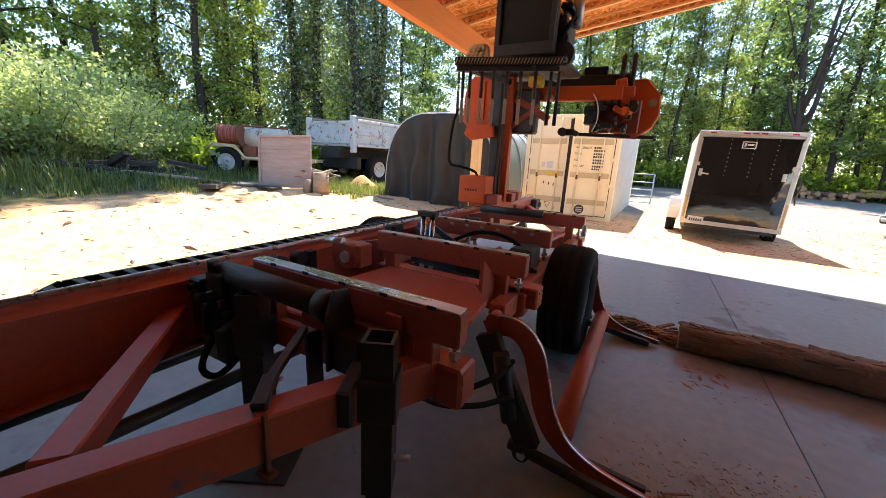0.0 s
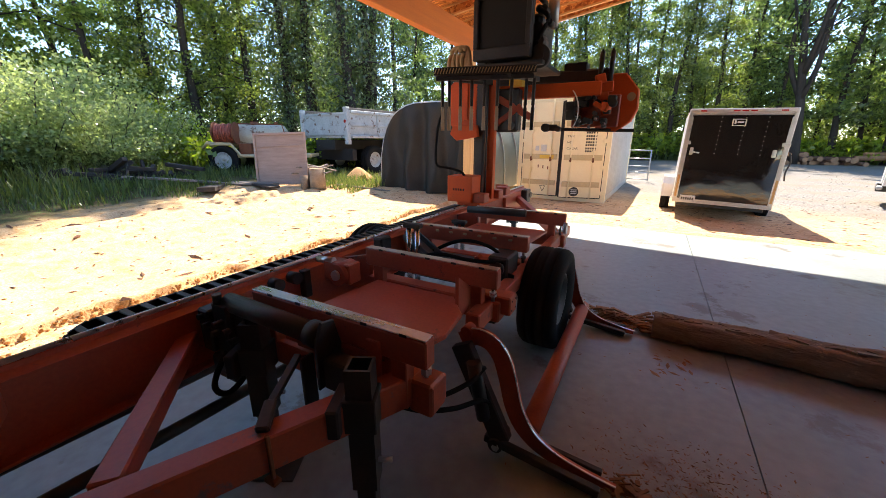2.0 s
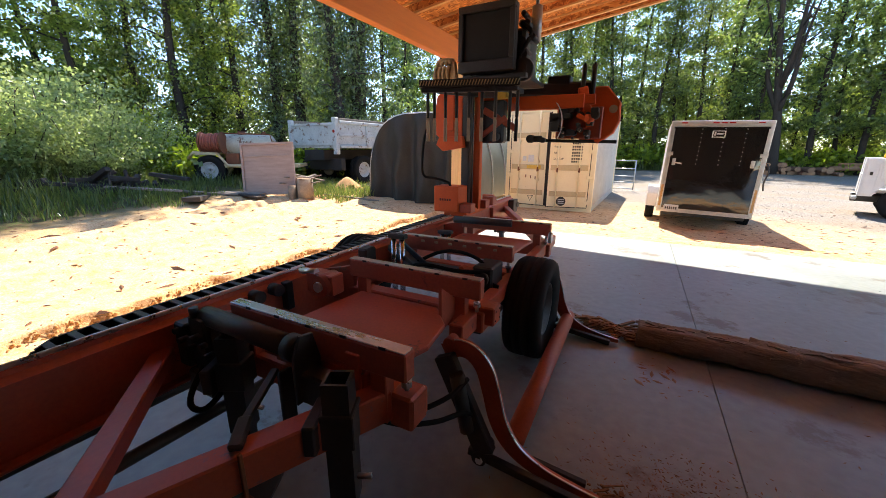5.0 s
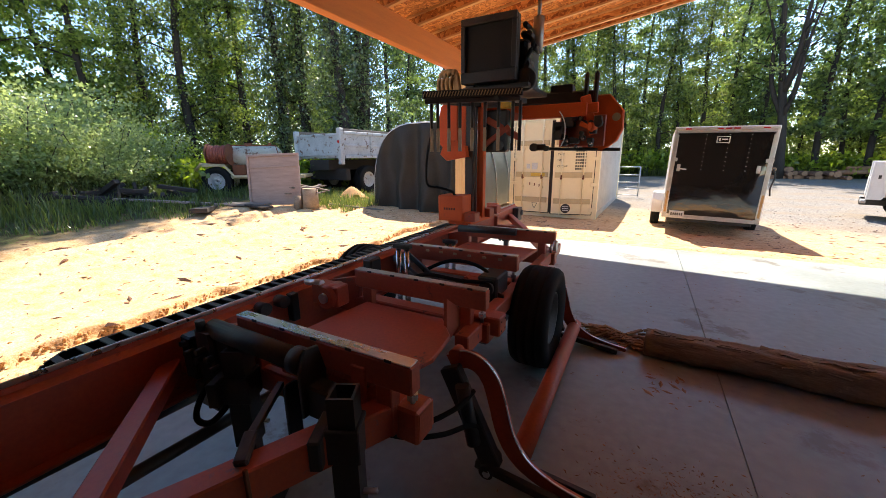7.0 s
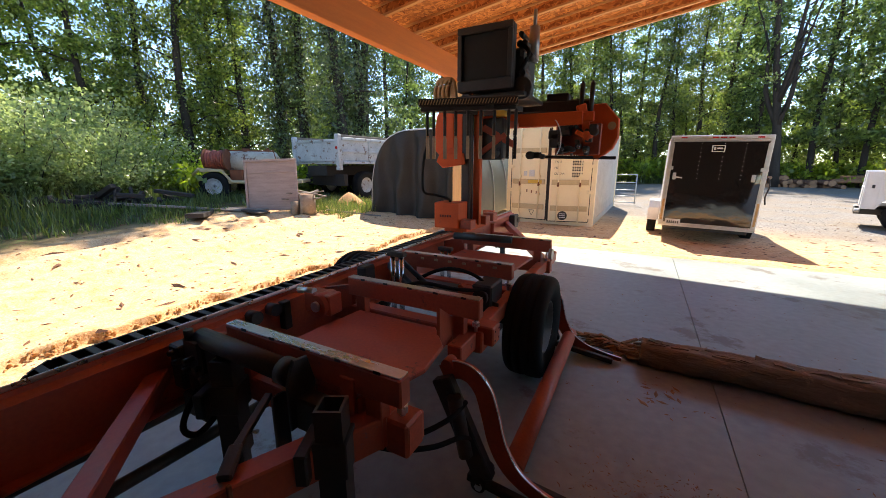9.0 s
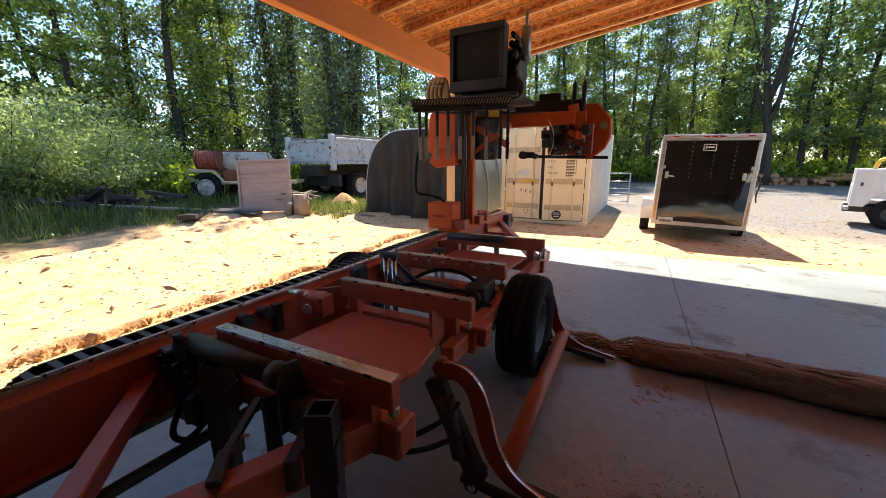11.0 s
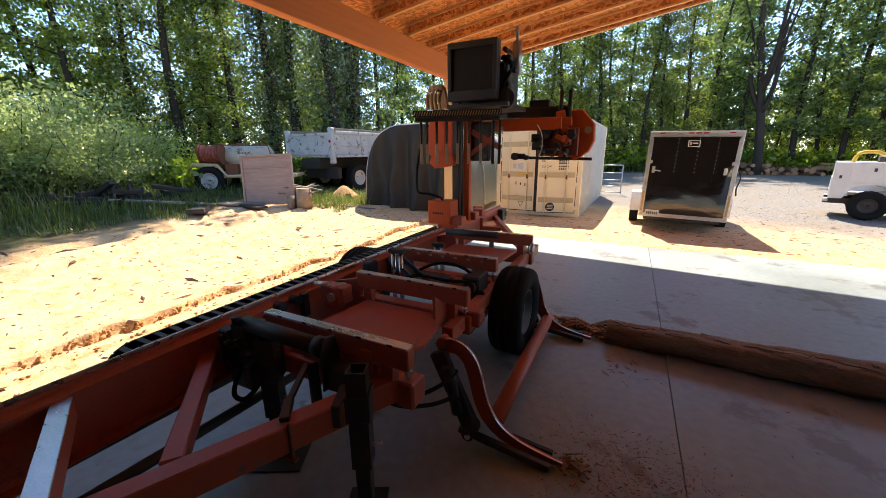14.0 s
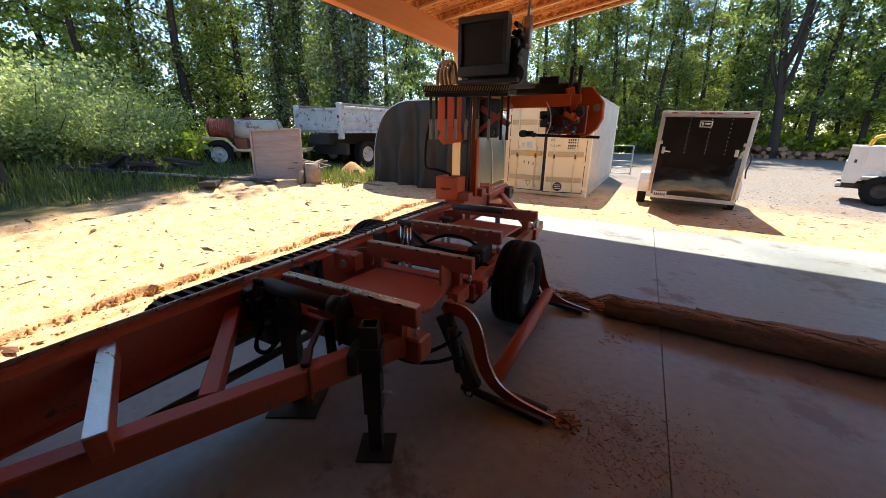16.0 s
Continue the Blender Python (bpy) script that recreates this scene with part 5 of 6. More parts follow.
for x, z in ((0.17, 1.28), (0.85, 1.5), (1.9, 1.3)):
    box(bm, (x - 0.03, -0.03, z - 0.05), (x + 0.03, -0.012, z + 0.05), 0.005)
part("latch_set", bm, M_black, st)
bm = bmx()
box(bm, (-0.10, 0.05, 0.50), (0.02, 1.85, 0.60), 0.02)
part("bumper", bm, M_galv, st)
bm = bmx()
box(bm, (2.6, 0.1, 0.55), (4.6, 1.8, 1.25), 0.06)
box(bm, (2.6, 0.15, 1.2), (3.9, 1.75, 1.95), 0.12)
part("cab", bm, M_white, st)
bm = bmx()
box(bm, (-0.1, 0.5, 0.42), (4.4, 1.4, 0.60), 0.01)
part("chassis", bm, M_black, st)
for x in (0.88, 3.9):
    for y, o in ((0.15, 1), (1.75, -1)):
        tyre(st, (x, y, 0.43), 0.43, 0.27, -90, 0.50, lugs=22, outer=o, rim_mat=M_black)
bm = bmx()
tube_path(bm, smooth_pts([(0.35, 0.2, 1.72), (0.45, 0.2, 1.98), (0.75, 0.2, 2.02), (1.0, 0.2, 1.92)], 6), 0.05)
part("yellow_hose", bm, M_yellow, st, "yellow hose on the tool box")
bm = bmx()
box(bm, (0.9, 0.5, 1.0), (1.9, 1.3, 1.95), 0.08)
part("bed_load", bm, M_black, st)

# ---- log pile ----
random.seed(11)
k = 0
for row in range(3):
    for i in range(14 - row):
        x = 8.2 + i * 0.36 + row * 0.18 + random.uniform(-0.05, 0.05)
        r = random.uniform(0.13, 0.21)
        y = 34.5 + random.uniform(-0.6, 0.6)
        z = -0.24 + 0.18 + row * 0.28 + random.uniform(-0.03, 0.03)
        if row and random.random() < 0.25 + 0.35 * (row - 1):
            continue
        bm = bmx()
        rod(bm, (0, 0, 0), (random.uniform(-0.15, 0.15), 5.0, 0), r, 14, r * 0.85)
        for f in bm.faces:
            if len(f.verts) > 4:
                f.material_index = 1
        bmesh.ops.transform(bm, matrix=Matrix.Translation((x, y, z)), verts=bm.verts)
        tagged(link("log", bm, [M_pile, M_logwood]), "sawn-off log lying in the pile", "log", "logs in the pile")
for i, (x0, y0, x1, y1, z) in enumerate(((12.6, 34.0, 16.6, 34.3, 0.30), (13.2, 34.6, 17.6, 34.0, 0.52))):
    bm = bmx()
    rod(bm, (x0, y0 + 1.2, z), (x1, y1 + 1.2, z + 0.1), 0.17, 14, 0.14)
    tagged(link("log", bm, M_logwood), "long peeled log lying across the pile", "log", "logs in the pile")

# ---- tube gate ----
gg = ground_z(0.2, 16.3)
gate = thing("metal_gate", "galvanised tube farm gate", "gate", (-0.25, 16.3, gg), -4)
for x in (0.0, 0.78):
    bm = bmx()
    rod(bm, (x, 0, 0.05), (x, 0, 1.25), 0.024, 10)
    part("gate_upright", bm, M_galv, gate)
for z in (0.10, 0.36, 0.62, 0.92, 1.24):
    bm = bmx()
    rod(bm, (0, 0, z), (0.78, 0, z), 0.02, 10)
    part("gate_bar", bm, M_galv, gate)

# ---- tarpaulin shelter ----
sg = 0.02
sh = thing("tarp_shelter", "arched portable shelter under dark tarpaulin", "shelter", (-6.45, 7.95, sg), 4.3)
SW, SHT, SLEN = 3.35, 2.40, 6.0
def arch(n=22, grow=0.0):
    pts = []
    for i in range(n + 1):
        a = math.pi * i / n
        x = SW / 2 - (SW / 2 + grow) * math.copysign(abs(math.cos(a)) ** 0.62, math.cos(a))
        z = (SHT + grow) * math.sin(a) ** 0.72
        pts.append((x, z))
    return pts
bm = bmx()
ny, na = 26, 22
grid = []
for j in range(ny + 1):
    y = SLEN * j / ny
    sag = -0.05 * abs(math.sin(math.pi * j / 6.5))
    row = []
    for i, (x, z) in enumerate(arch(na)):
        w = 0.025 * noise.noise((x * 2.5, y * 2.5, z * 0.8))
        row.append(bm.verts.new((x + w, y, max(0.0, z + sag * (z / SHT)))))
    grid.append(row)
for j in range(ny):
    for i in range(na):
        f = bm.faces.new((grid[j][i], grid[j][i + 1], grid[j + 1][i + 1], grid[j + 1][i]))
        f.smooth = True
part("side_cover", bm, M_tarpside, sh, "grey-green tarpaulin cover over hoops")
bm = bmx()
prof = arch(na, 0.012)
cols = []
nz = 26
for i in range(61):
    x = -0.02 + (SW + 0.04) * i / 60
    top = 0
    for (xa, za), (xb, zb) in zip(prof, prof[1:]):
        if xa <= x <= xb + 1e-6 and xb > xa:
            top = za + (zb - za) * (x - xa) / (xb - xa)
    col = []
    for k in range(nz + 1):
        z = top * k / nz
        fold = (1 - k / nz) ** 0.45
        y = -0.02 - fold * (0.15 * math.sin(x * 8 + 1.5 * noise.noise((x * 2, 0, z))) + 0.04 * noise.noise((x * 6, 2, z * 1.2))) - 0.02 * noise.noise((x * 3, 7, z * 3)) - 0.10 * (1 - k / nz) ** 3
        col.append(bm.verts.new((x, y, z)))
    cols.append(col)
for a, b in zip(cols, cols[1:]):
    for k in range(nz):
        f = bm.faces.new((a[k], b[k], b[k + 1], a[k + 1]))
        f.smooth = True
part("front_sheet", bm, M_tarp, sh, "draped black front sheet")
for y in (0.0, 1.5, 3.0, 4.5, 5.95):
    bm = bmx()
    tube_path(bm, [(x, y, z) for x, z in arch(22, 0.022)], 0.022)
    part("hoop", bm, M_galv, sh)

# ---- dump truck ----
dg = ground_z(-9.6, 10.0)
dt = thing("dump_truck", "old dump truck with a dented white steel box", "truck", (-8.75, 9.1, dg - 0.02), -5)
dt.scale = (1.07, 1.07, 1.06)
# local x from the near rear corner to the far one (leftwards, negative), y towards the cab
for nm, lo, hi in (("box_floor", (-2.4, 0.06, 1.25), (0.0, 5.2, 1.35)), ("box_side", (-0.05, 0.06, 1.35), (0.0, 5.2, 2.12)), ("box_side", (-2.4, 0.06, 1.35), (-2.35, 5.2, 2.12)),
                   ("box_front", (-2.4, 5.15, 1.35), (0.0, 5.2, 2.4)), ("side_rib", (0.0, 0.1, 2.02), (0.06, 5.2, 2.12)), ("side_rib", (0.0, 0.1, 1.25), (0.06, 5.2, 1.34)),
                   ("side_rib", (0.0, 0.1, 1.62), (0.035, 5.2, 1.70)), ("side_stake", (0.0, 1.3, 1.34), (0.055, 1.4, 2.02)), ("side_stake", (0.0, 2.6, 1.34), (0.055, 2.7, 2.02)), ("side_stake", (0.0, 3.9, 1.34), (0.055, 4.0, 2.02))):
    bm = bmx()
    box(bm, lo, hi, 0.01)
    part(nm, bm, M_oldwhite, dt)
bm = bmx()
box(bm, (-2.32, 0.0, 1.33), (-0.08, 0.05, 2.05), 0.012)
for x in (-2.32, -0.17):
    box(bm, (x, -0.03, 1.30), (x + 0.09, 0.0, 2.10), 0.008)
box(bm, (-2.32, -0.035, 1.98), (-0.08, 0.0, 2.06), 0.008)
part("tailgate", bm, M_oldwhite, dt, "pale blue-white tailgate")
bm = bmx()
box(bm, (-0.16, -0.06, 1.05), (0.02, 0.10, 2.22), 0.02)
part("corner_post", bm, M_oldwhite, dt)
bm = bmx()
box(bm, (-2.42, -0.06, 1.2), (-2.26, 0.10, 2.2), 0.02)
part("corner_post", bm, M_oldwhite, dt)
bm = bmx()
box(bm, (-2.45, 0.1, 2.125), (-2.3, 5.2, 2.2), 0.01)
box(bm, (-0.08, 0.1, 2.125), (0.02, 5.2, 2.2), 0.01)
part("side_board", bm, M_oldboard, dt, "grey timber side boards")
bm = bmx()
rod(bm, (-0.07, -0.065, 1.78), (-0.07, -0.075, 1.78), 0.05, 14)
part("tail_lamp", bm, M_red, dt)
bm = bmx()
box(bm, (-1.7, 0.0, 0.85), (-0.7, 8.0, 1.2), 0.01)
box(bm, (-2.3, 0.3, 0.5), (-0.2, 0.5, 0.9), 0.02)
box(bm, (-1.9, 2.0, 0.4), (-0.3, 4.0, 0.9), 0.04)
part("chassis", bm, M_scrap, dt)
bm = bmx()
box(bm, (-2.3, 5.4, 0.9), (-0.1, 7.0, 2.5), 0.1)
box(bm, (-2.1, 7.0, 0.9), (-0.3, 8.4, 1.7), 0.1)
part("cab", bm, M_oldwhite, dt)
for y in (1.3, 2.55, 7.4):
    for x, o in ((-0.25, 1), (-2.15, -1)):
        tyre(dt, (x, y, 0.50), 0.50, 0.34, 0, 0.55, outer=o, rim_mat=M_oldwhite)
# log chunks and a yellow cone-like chute by the wheel
bm = bmx()
lathe(bm, [(0.0001, 0.40), (0.10, 0.38), (0.24, 0.26), (0.42, 0.10), (0.60, -0.03)], 22)
for v in bm.verts:
    v.co.x += 0.05 * noise.noise(v.co * 5)
    v.co.z += 0.04 * noise.noise(v.co * 4 + Vector((3, 1, 0)))
ch = link("sawdust_heap", bm, M_clod)
ch.matrix_basis = pose(-7.75, 8.35, ground_z(-7.75, 8.35))
tagged(ch, "small pointed heap of orange sawdust in the weeds", "sawdust")

# ---- hose-reel tank trailer ----
jg = ground_z(-12.0, 6.4)
jt = thing("tank_trailer", "old tan tank trailer with a rusty hose reel", "trailer", (-11.7, 6.35, jg), 36)
bm = bmx()
lathe(bm, [(0.0001, -0.95), (0.25, -0.92), (0.36, -0.84), (0.39, -0.7), (0.39, 0.7), (0.36, 0.84), (0.25, 0.92), (0.0001, 0.95)], 26, Matrix.Translation((1.0, 0.55, 1.22)) @ pose(0, 0, 0, 0, 90, 0))
part("tank", bm, M_tank, jt, "pale horizontal tank")
bm = bmx()
rod(bm, (0.9, 0.55, 1.58), (0.9, 0.55, 1.70), 0.12, 16)
part("tank_cap", bm, M_rust, jt)
bm = bmx()
rod(bm, (1.6, 0.55, 1.58), (1.6, 0.55, 1.70), 0.06, 12)
part("tank_vent", bm, M_rust, jt)
bm = bmx()
tube_path(bm, [(0.2, 0.1, 1.50), (0.5, 0.12, 1.62), (1.9, 0.14, 1.60), (2.0, 0.1, 1.2)], 0.022)
part("tank_pipe", bm, M_rust, jt)
bm = bmx()
for s in (0, 0.62):
    rod(bm, (-0.15 + s, 0.0, 1.32), (-0.11 + s, 0.0, 1.32), 0.34, 26)
part("reel_flange", bm, M_rust, jt, "rusty reel flange")
for q in range(9):
    bm = bmx()
    lathe(bm, [(0.22, -0.03), (0.30 - 0.015 * (q % 3), -0.032), (0.30 - 0.015 * (q % 3), 0.032), (0.22, 0.03)], 24, Matrix.Translation((-0.06 + q * 0.065, 0.0, 1.32)) @ pose(0, 0, 0, 0, 90, 0))
    part("hose_coil", bm, M_hose, jt, "turn of coiled red hose")
bm = bmx()
tube_path(bm, [(-0.55, -0.2, 0.80), (-0.35, -0.2, 1.02), (0.35, -0.2, 0.98), (0.62, -0.2, 0.62), (1.9, -0.2, 0.55)], 0.05)
tube_path(bm, [(-0.55, 0.5, 0.80), (-0.35, 0.5, 1.02), (0.35, 0.5, 0.98), (0.62, 0.5, 0.62), (1.9, 0.5, 0.55)], 0.05)
box(bm, (-0.3, -0.25, 0.94), (0.4, 0.1, 1.0), 0.01)
box(bm, (0.3, -0.15, 0.55), (2.8, 1.2, 0.66), 0.01)
part("frame", bm, M_tan, jt, "tan tube frame and fender")
bm = bmx()
box(bm, (0.5, 0.0, 0.66), (0.9, 0.4, 1.0), 0.02)
part("pump", bm, M_rust, jt)
for y, o in ((-0.1, 1), (1.1, -1)):
    tyre(jt, (0.05, y, 0.47), 0.47, 0.26, -90, 0.56, outer=o, rim_mat=M_oldwhite)

# ---- plywood panel on edge ----
pg = ground_z(-8.3, 5.6)
pan = thing("plywood_panel", "weathered reddish plywood panel standing on edge", "panel", (-8.70, 5.38, pg - 0.02), 27)
bm = bmx()
box(bm, (0, 0, 0), (1.42, 0.02, 1.36), 0.004, pose(0, 0, 0, -8, -2, 0))
part("sheet", bm, M_ply, pan)
bm = bmx()
for z in (0.0, 1.30):
    box(bm, (0.0, -0.04, z), (1.42, -0.001, z + 0.06), 0.004, pose(0, 0, 0, -8, -2, 0))
for x in (0.0, 1.36):
    box(bm, (x, -0.04, 0.06), (x + 0.06, -0.001, 1.30), 0.004, pose(0, 0, 0, -8, -2, 0))
box(bm, (0.06, -0.025, 1.0), (1.36, -0.001, 1.04), 0.003, pose(0, 0, 0, -8, -2, 0))
part("frame_batten", bm, M_ply, pan)

# ---- stumps, planks and scrap ----
def stump(x, y, r, h):
    bm = bmx()
    rod(bm, (0, 0, -0.03), (0, 0, h), r * 1.1, 16, r)
    for v in bm.verts:
        v.co.x += 0.02 * noise.noise(v.co * 7)
        v.co.y += 0.02 * noise.noise(v.co * 7 + Vector((5, 0, 0)))
    for f in bm.faces:
        if len(f.verts) > 4:
            f.material_index = 1
    o = link("stump", bm, [M_logbark, M_logwood])
    o.matrix_basis = pose(x, y, ground_z(x, y))
    tagged(o, "sawn wood block standing in the grass", "stump", "wood blocks")


for q in ((-7.12, 6.05, 0.19, 0.50), (-7.55, 6.25, 0.17, 0.5), (-7.45, 5.9, 0.10, 0.36)):
    stump(*q)
bm = bmx()
random.seed(5)
for q in range(14):
    a = random.uniform(0, 3.14)
    c = Vector((-7.45 + random.uniform(-0.3, 0.3), 6.25 + random.uniform(-0.2, 0.2), 0.62 + random.uniform(-0.06, 0.14)))
    d = Vector((math.cos(a), math.sin(a), random.uniform(-0.2, 0.2))) * random.uniform(0.2, 0.45)
    bar(bm, c - d, c + d, 0.07, 0.03, 0.003)
tagged(link("slab_offcuts", bm, M_oldboard), "heap of split slab offcuts on the wood blocks", "offcuts")
def plank(x, y, L, w, t, rz, dz=0.0, tilt=0.0, m=M_oldboard, lab="grey weathered plank lying on the ground"):
    bm = bmx()
    box(bm, (-L / 2, -w / 2, 0), (L / 2, w / 2, t), 0.006)
    for v in bm.verts:
        v.co.z += 0.01 * math.sin(v.co.x * 2)
    o = link("plank", bm, m)
    o.matrix_basis = pose(x, y, ground_z(x, y) + 0.005 + dz, 0, tilt, rz)
    tagged(o, lab, "plank", "scattered planks")


plank(-9.95, 3.62, 1.9, 0.12, 0.05, 24, 0.14, 3, M_ply, "pale grey plank lying over the grass")
plank(-8.5, 4.05, 1.5, 0.35, 0.10, -38, 0.02, -3, M_scrap, "dark rotten plank lying on the ground")
plank(-10.3, 4.3, 2.5, 0.2, 0.05, 8, 0.0, 1)
plank(-8.6, 5.2, 1.5, 0.3, 0.06, 6, 0.02, 0)
plank(-7.9, 5.05, 0.9, 0.28, 0.05, -8, 0.09, 2, M_scrap, "dark rotten plank lying on the ground")
plank(-8.9, 4.95, 1.2, 0.2, 0.05, 14, 0.0, 0)
plank(-6.3, 6.9, 1.5, 0.07, 0.04, 32, 0.05, 8, M_oldboard, "grey batten lying in the grass")
plank(-11.6, 1.6, 2.4, 0.25, 0.08, 70, 0.05, 3, M_scrap, "dark rotten plank lying on the ground")
bm = bmx()
random.seed(8)
for q in range(60):
    c = Vector((random.gauss(0, 0.62), random.gauss(0, 0.3), 0.05 + abs(random.gauss(0.12, 0.13))))
    d = Vector((random.uniform(-1, 1), random.uniform(-1, 1), random.uniform(-0.35, 0.35))).normalized() * random.uniform(0.12, 0.5)
    bar(bm, c - d, c + d, random.uniform(0.03, 0.2), random.uniform(0.04, 0.16), 0.01)
o = link("scrap_heap", bm, M_scrap)
o.matrix_basis = pose(-11.2, 3.3, ground_z(-11.2, 3.3) + 0.05, 0, 0, 62)
tagged(o, "heap of dark rusty scrap in the weeds", "scrap", kind="stuff")

# ---- dark hutch in the weeds ----
hz = ground_z(-11.0, 0.4)
hut = thing("wooden_hutch", "dark weathered wooden hutch under a sloping lid", "hutch", (-10.60, 1.06, hz - 0.02), -97)
for nm, lo, hi in (("front_panel", (0.06, -0.03, 0.35), (1.44, 0.0, 1.22)), ("back_panel", (0.06, 0.90, 0.35), (1.44, 0.93, 1.30)), ("side_panel", (0.03, 0.0, 0.35), (0.06, 0.90, 1.22)), ("side_panel", (1.44, 0.0, 0.35), (1.47, 0.90, 1.22))):
    bm = bmx()
    box(bm, lo, hi, 0.006)
    part(nm, bm, M_scrap, hut)
for x in (0.0, 1.42):
    for y in (-0.02, 0.86):
        bm = bmx()
        box(bm, (x, y, 0.0), (x + 0.08, y + 0.08, 1.24), 0.006)
        part("leg", bm, M_scrap, hut)
bm = bmx()
prism(bm, [(-0.16, 1.24), (1.05, 1.36), (1.05, 1.41), (-0.16, 1.29)], "x", -0.08, 1.58, 0.006)
part("lid", bm, M_oldboard, hut, "grey weathered lid")

# ---- half-sawn log on the slab ----
bm = bmx()
nr, ns = 150, 34
rings = []
for i in range(nr + 1):
    u = i / nr
    x = 2.75 * u
    r = 0.098 + 0.05 * u
    ring = []
    for k in range(ns):
        a = 2 * math.pi * k / ns
        rr = r * (1 + 0.18 * noise.noise((x * 2.6, math.cos(a) * 1.6, math.sin(a) * 1.6)) + 0.13 * noise.noise((x * 7, math.cos(a) * 5, math.sin(a) * 5)) + 0.06 * noise.noise((x * 26, math.cos(a) * 9, math.sin(a) * 9)))
        ring.append(bm.verts.new((x, 0.03 * math.sin(x * 1.3) + rr * math.cos(a) * 1.1, max(0.003, r * 0.92 + min(rr * math.sin(a), r * (0.80 + 0.16 * noise.noise((x * 5, 2, math.cos(a) * 2))))))))
    rings.append(ring)
for a, b in zip(rings, rings[1:]):
    for k in range(ns):
        f = bm.faces.new((a[k], a[(k + 1) % ns], b[(k + 1) % ns], b[k]))
        f.smooth = True
for ring in (rings[0][::-1], rings[-1]):
    bm.faces.new(ring).material_index = 1
o = link("log", bm, [M_logbark, M_logwood])
o.matrix_basis = pose(0.80, 2.10, 0, 0, 0, -3)
tagged(o, "rough brown log with torn bark lying on the concrete", "log")
log_m = pose(0.80, 2.10, 0, 0, 0, -3)
bm = bmx()
random.seed(22)
for q in range(150):
    x = random.uniform(0.03, 2.7)
    h = 0.098 + 0.05 * x / 2.75
    side = random.uniform(-0.8, 0.9)
    c = Vector((x, side * h * 0.95, h * 0.92 + h * 0.82 * math.sqrt(max(0, 1 - side * side)) * random.uniform(0.92, 1.06)))
    d = Vector((1, random.uniform(-0.35, 0.35), random.uniform(-0.14, 0.14))) * random.uniform(0.02, 0.085)
    bar(bm, log_m @ (c - d), log_m @ (c + d), random.uniform(0.012, 0.04), random.uniform(0.005, 0.014), 0.0, up=(0, -side, 1))
tagged(link("bark_flakes", bm, M_logbark), "loose curling bark flakes on the brown log", "bark", kind="stuff")

# torn splinters heaped between the loader arm and the log
bm = bmx()
random.seed(21)
for q in range(130):
    u = random.uniform(0, 1)
    c = Vector((0.38 + 0.50 * u + random.gauss(0, 0.02), 2.24 + random.gauss(0, 0.055) - 0.06 * u, 0.012 + abs(random.gauss(0, 0.03)) * (1.1 - 0.6 * u)))
    d = Vector((random.uniform(0.5, 1), random.uniform(-0.6, 0.6), random.uniform(-0.2, 0.3))) * random.uniform(0.02, 0.11)
    bar(bm, c - d, c + d, random.uniform(0.008, 0.035), random.uniform(0.004, 0.016), 0.0)
tagged(link("splinters", bm, M_chip), "heap of torn bark and splinters by the log", "splinters", kind="stuff")
bm = bmx()
for q in range(45):
    c = Vector((0.74 + random.gauss(0, 0.045), 0.50 + random.gauss(0, 0.035), 0.008 + abs(random.gauss(0, 0.014))))
    d = Vector((random.uniform(-1, 1), random.uniform(-1, 1), random.uniform(-0.15, 0.25))) * random.uniform(0.012, 0.05)
    bar(bm, c - d, c + d, random.uniform(0.006, 0.02), random.uniform(0.003, 0.01), 0.0)
tagged(link("splinters", bm, M_chip), "small heap of torn wood at the loader arm's tip", "splinters", kind="stuff")

# ---- trees and undergrowth ----
rng = np.random.default_rng(7)


def leaf_mesh(name, centres, size, material, flat=0.2):
    """Small leaf quads at the centres, turned at random; one mesh."""
    n = len(centres)
    nor = rng.normal(size=(n, 3)) + np.array((0, 0, flat))
    nor /= np.linalg.norm(nor, axis=1)[:, None]
    u = rng.normal(size=(n, 3))
    u -= (u * nor).sum(1)[:, None] * nor
    u /= np.linalg.norm(u, axis=1)[:, None]
    w = np.cross(nor, u)
    s = size * rng.uniform(0.6, 1.35, n)[:, None]
    a, b = u * s * 0.60, w * s * 0.38
    v = np.stack([centres - a, centres - b + 0.1 * a, centres + a, centres + b + 0.1 * a], 1).reshape(-1, 3)
    me = bpy.data.meshes.new(name)
    me.vertices.add(4 * n)
    me.vertices.foreach_set("co", v.astype(np.float32).ravel())
    me.loops.add(4 * n)
    me.loops.foreach_set("vertex_index", np.arange(4 * n, dtype=np.int32))
    me.polygons.add(n)
    me.polygons.foreach_set("loop_start", np.arange(0, 4 * n, 4, dtype=np.int32))
    me.update(calc_edges=True)
    me.materials.append(material)
    return me


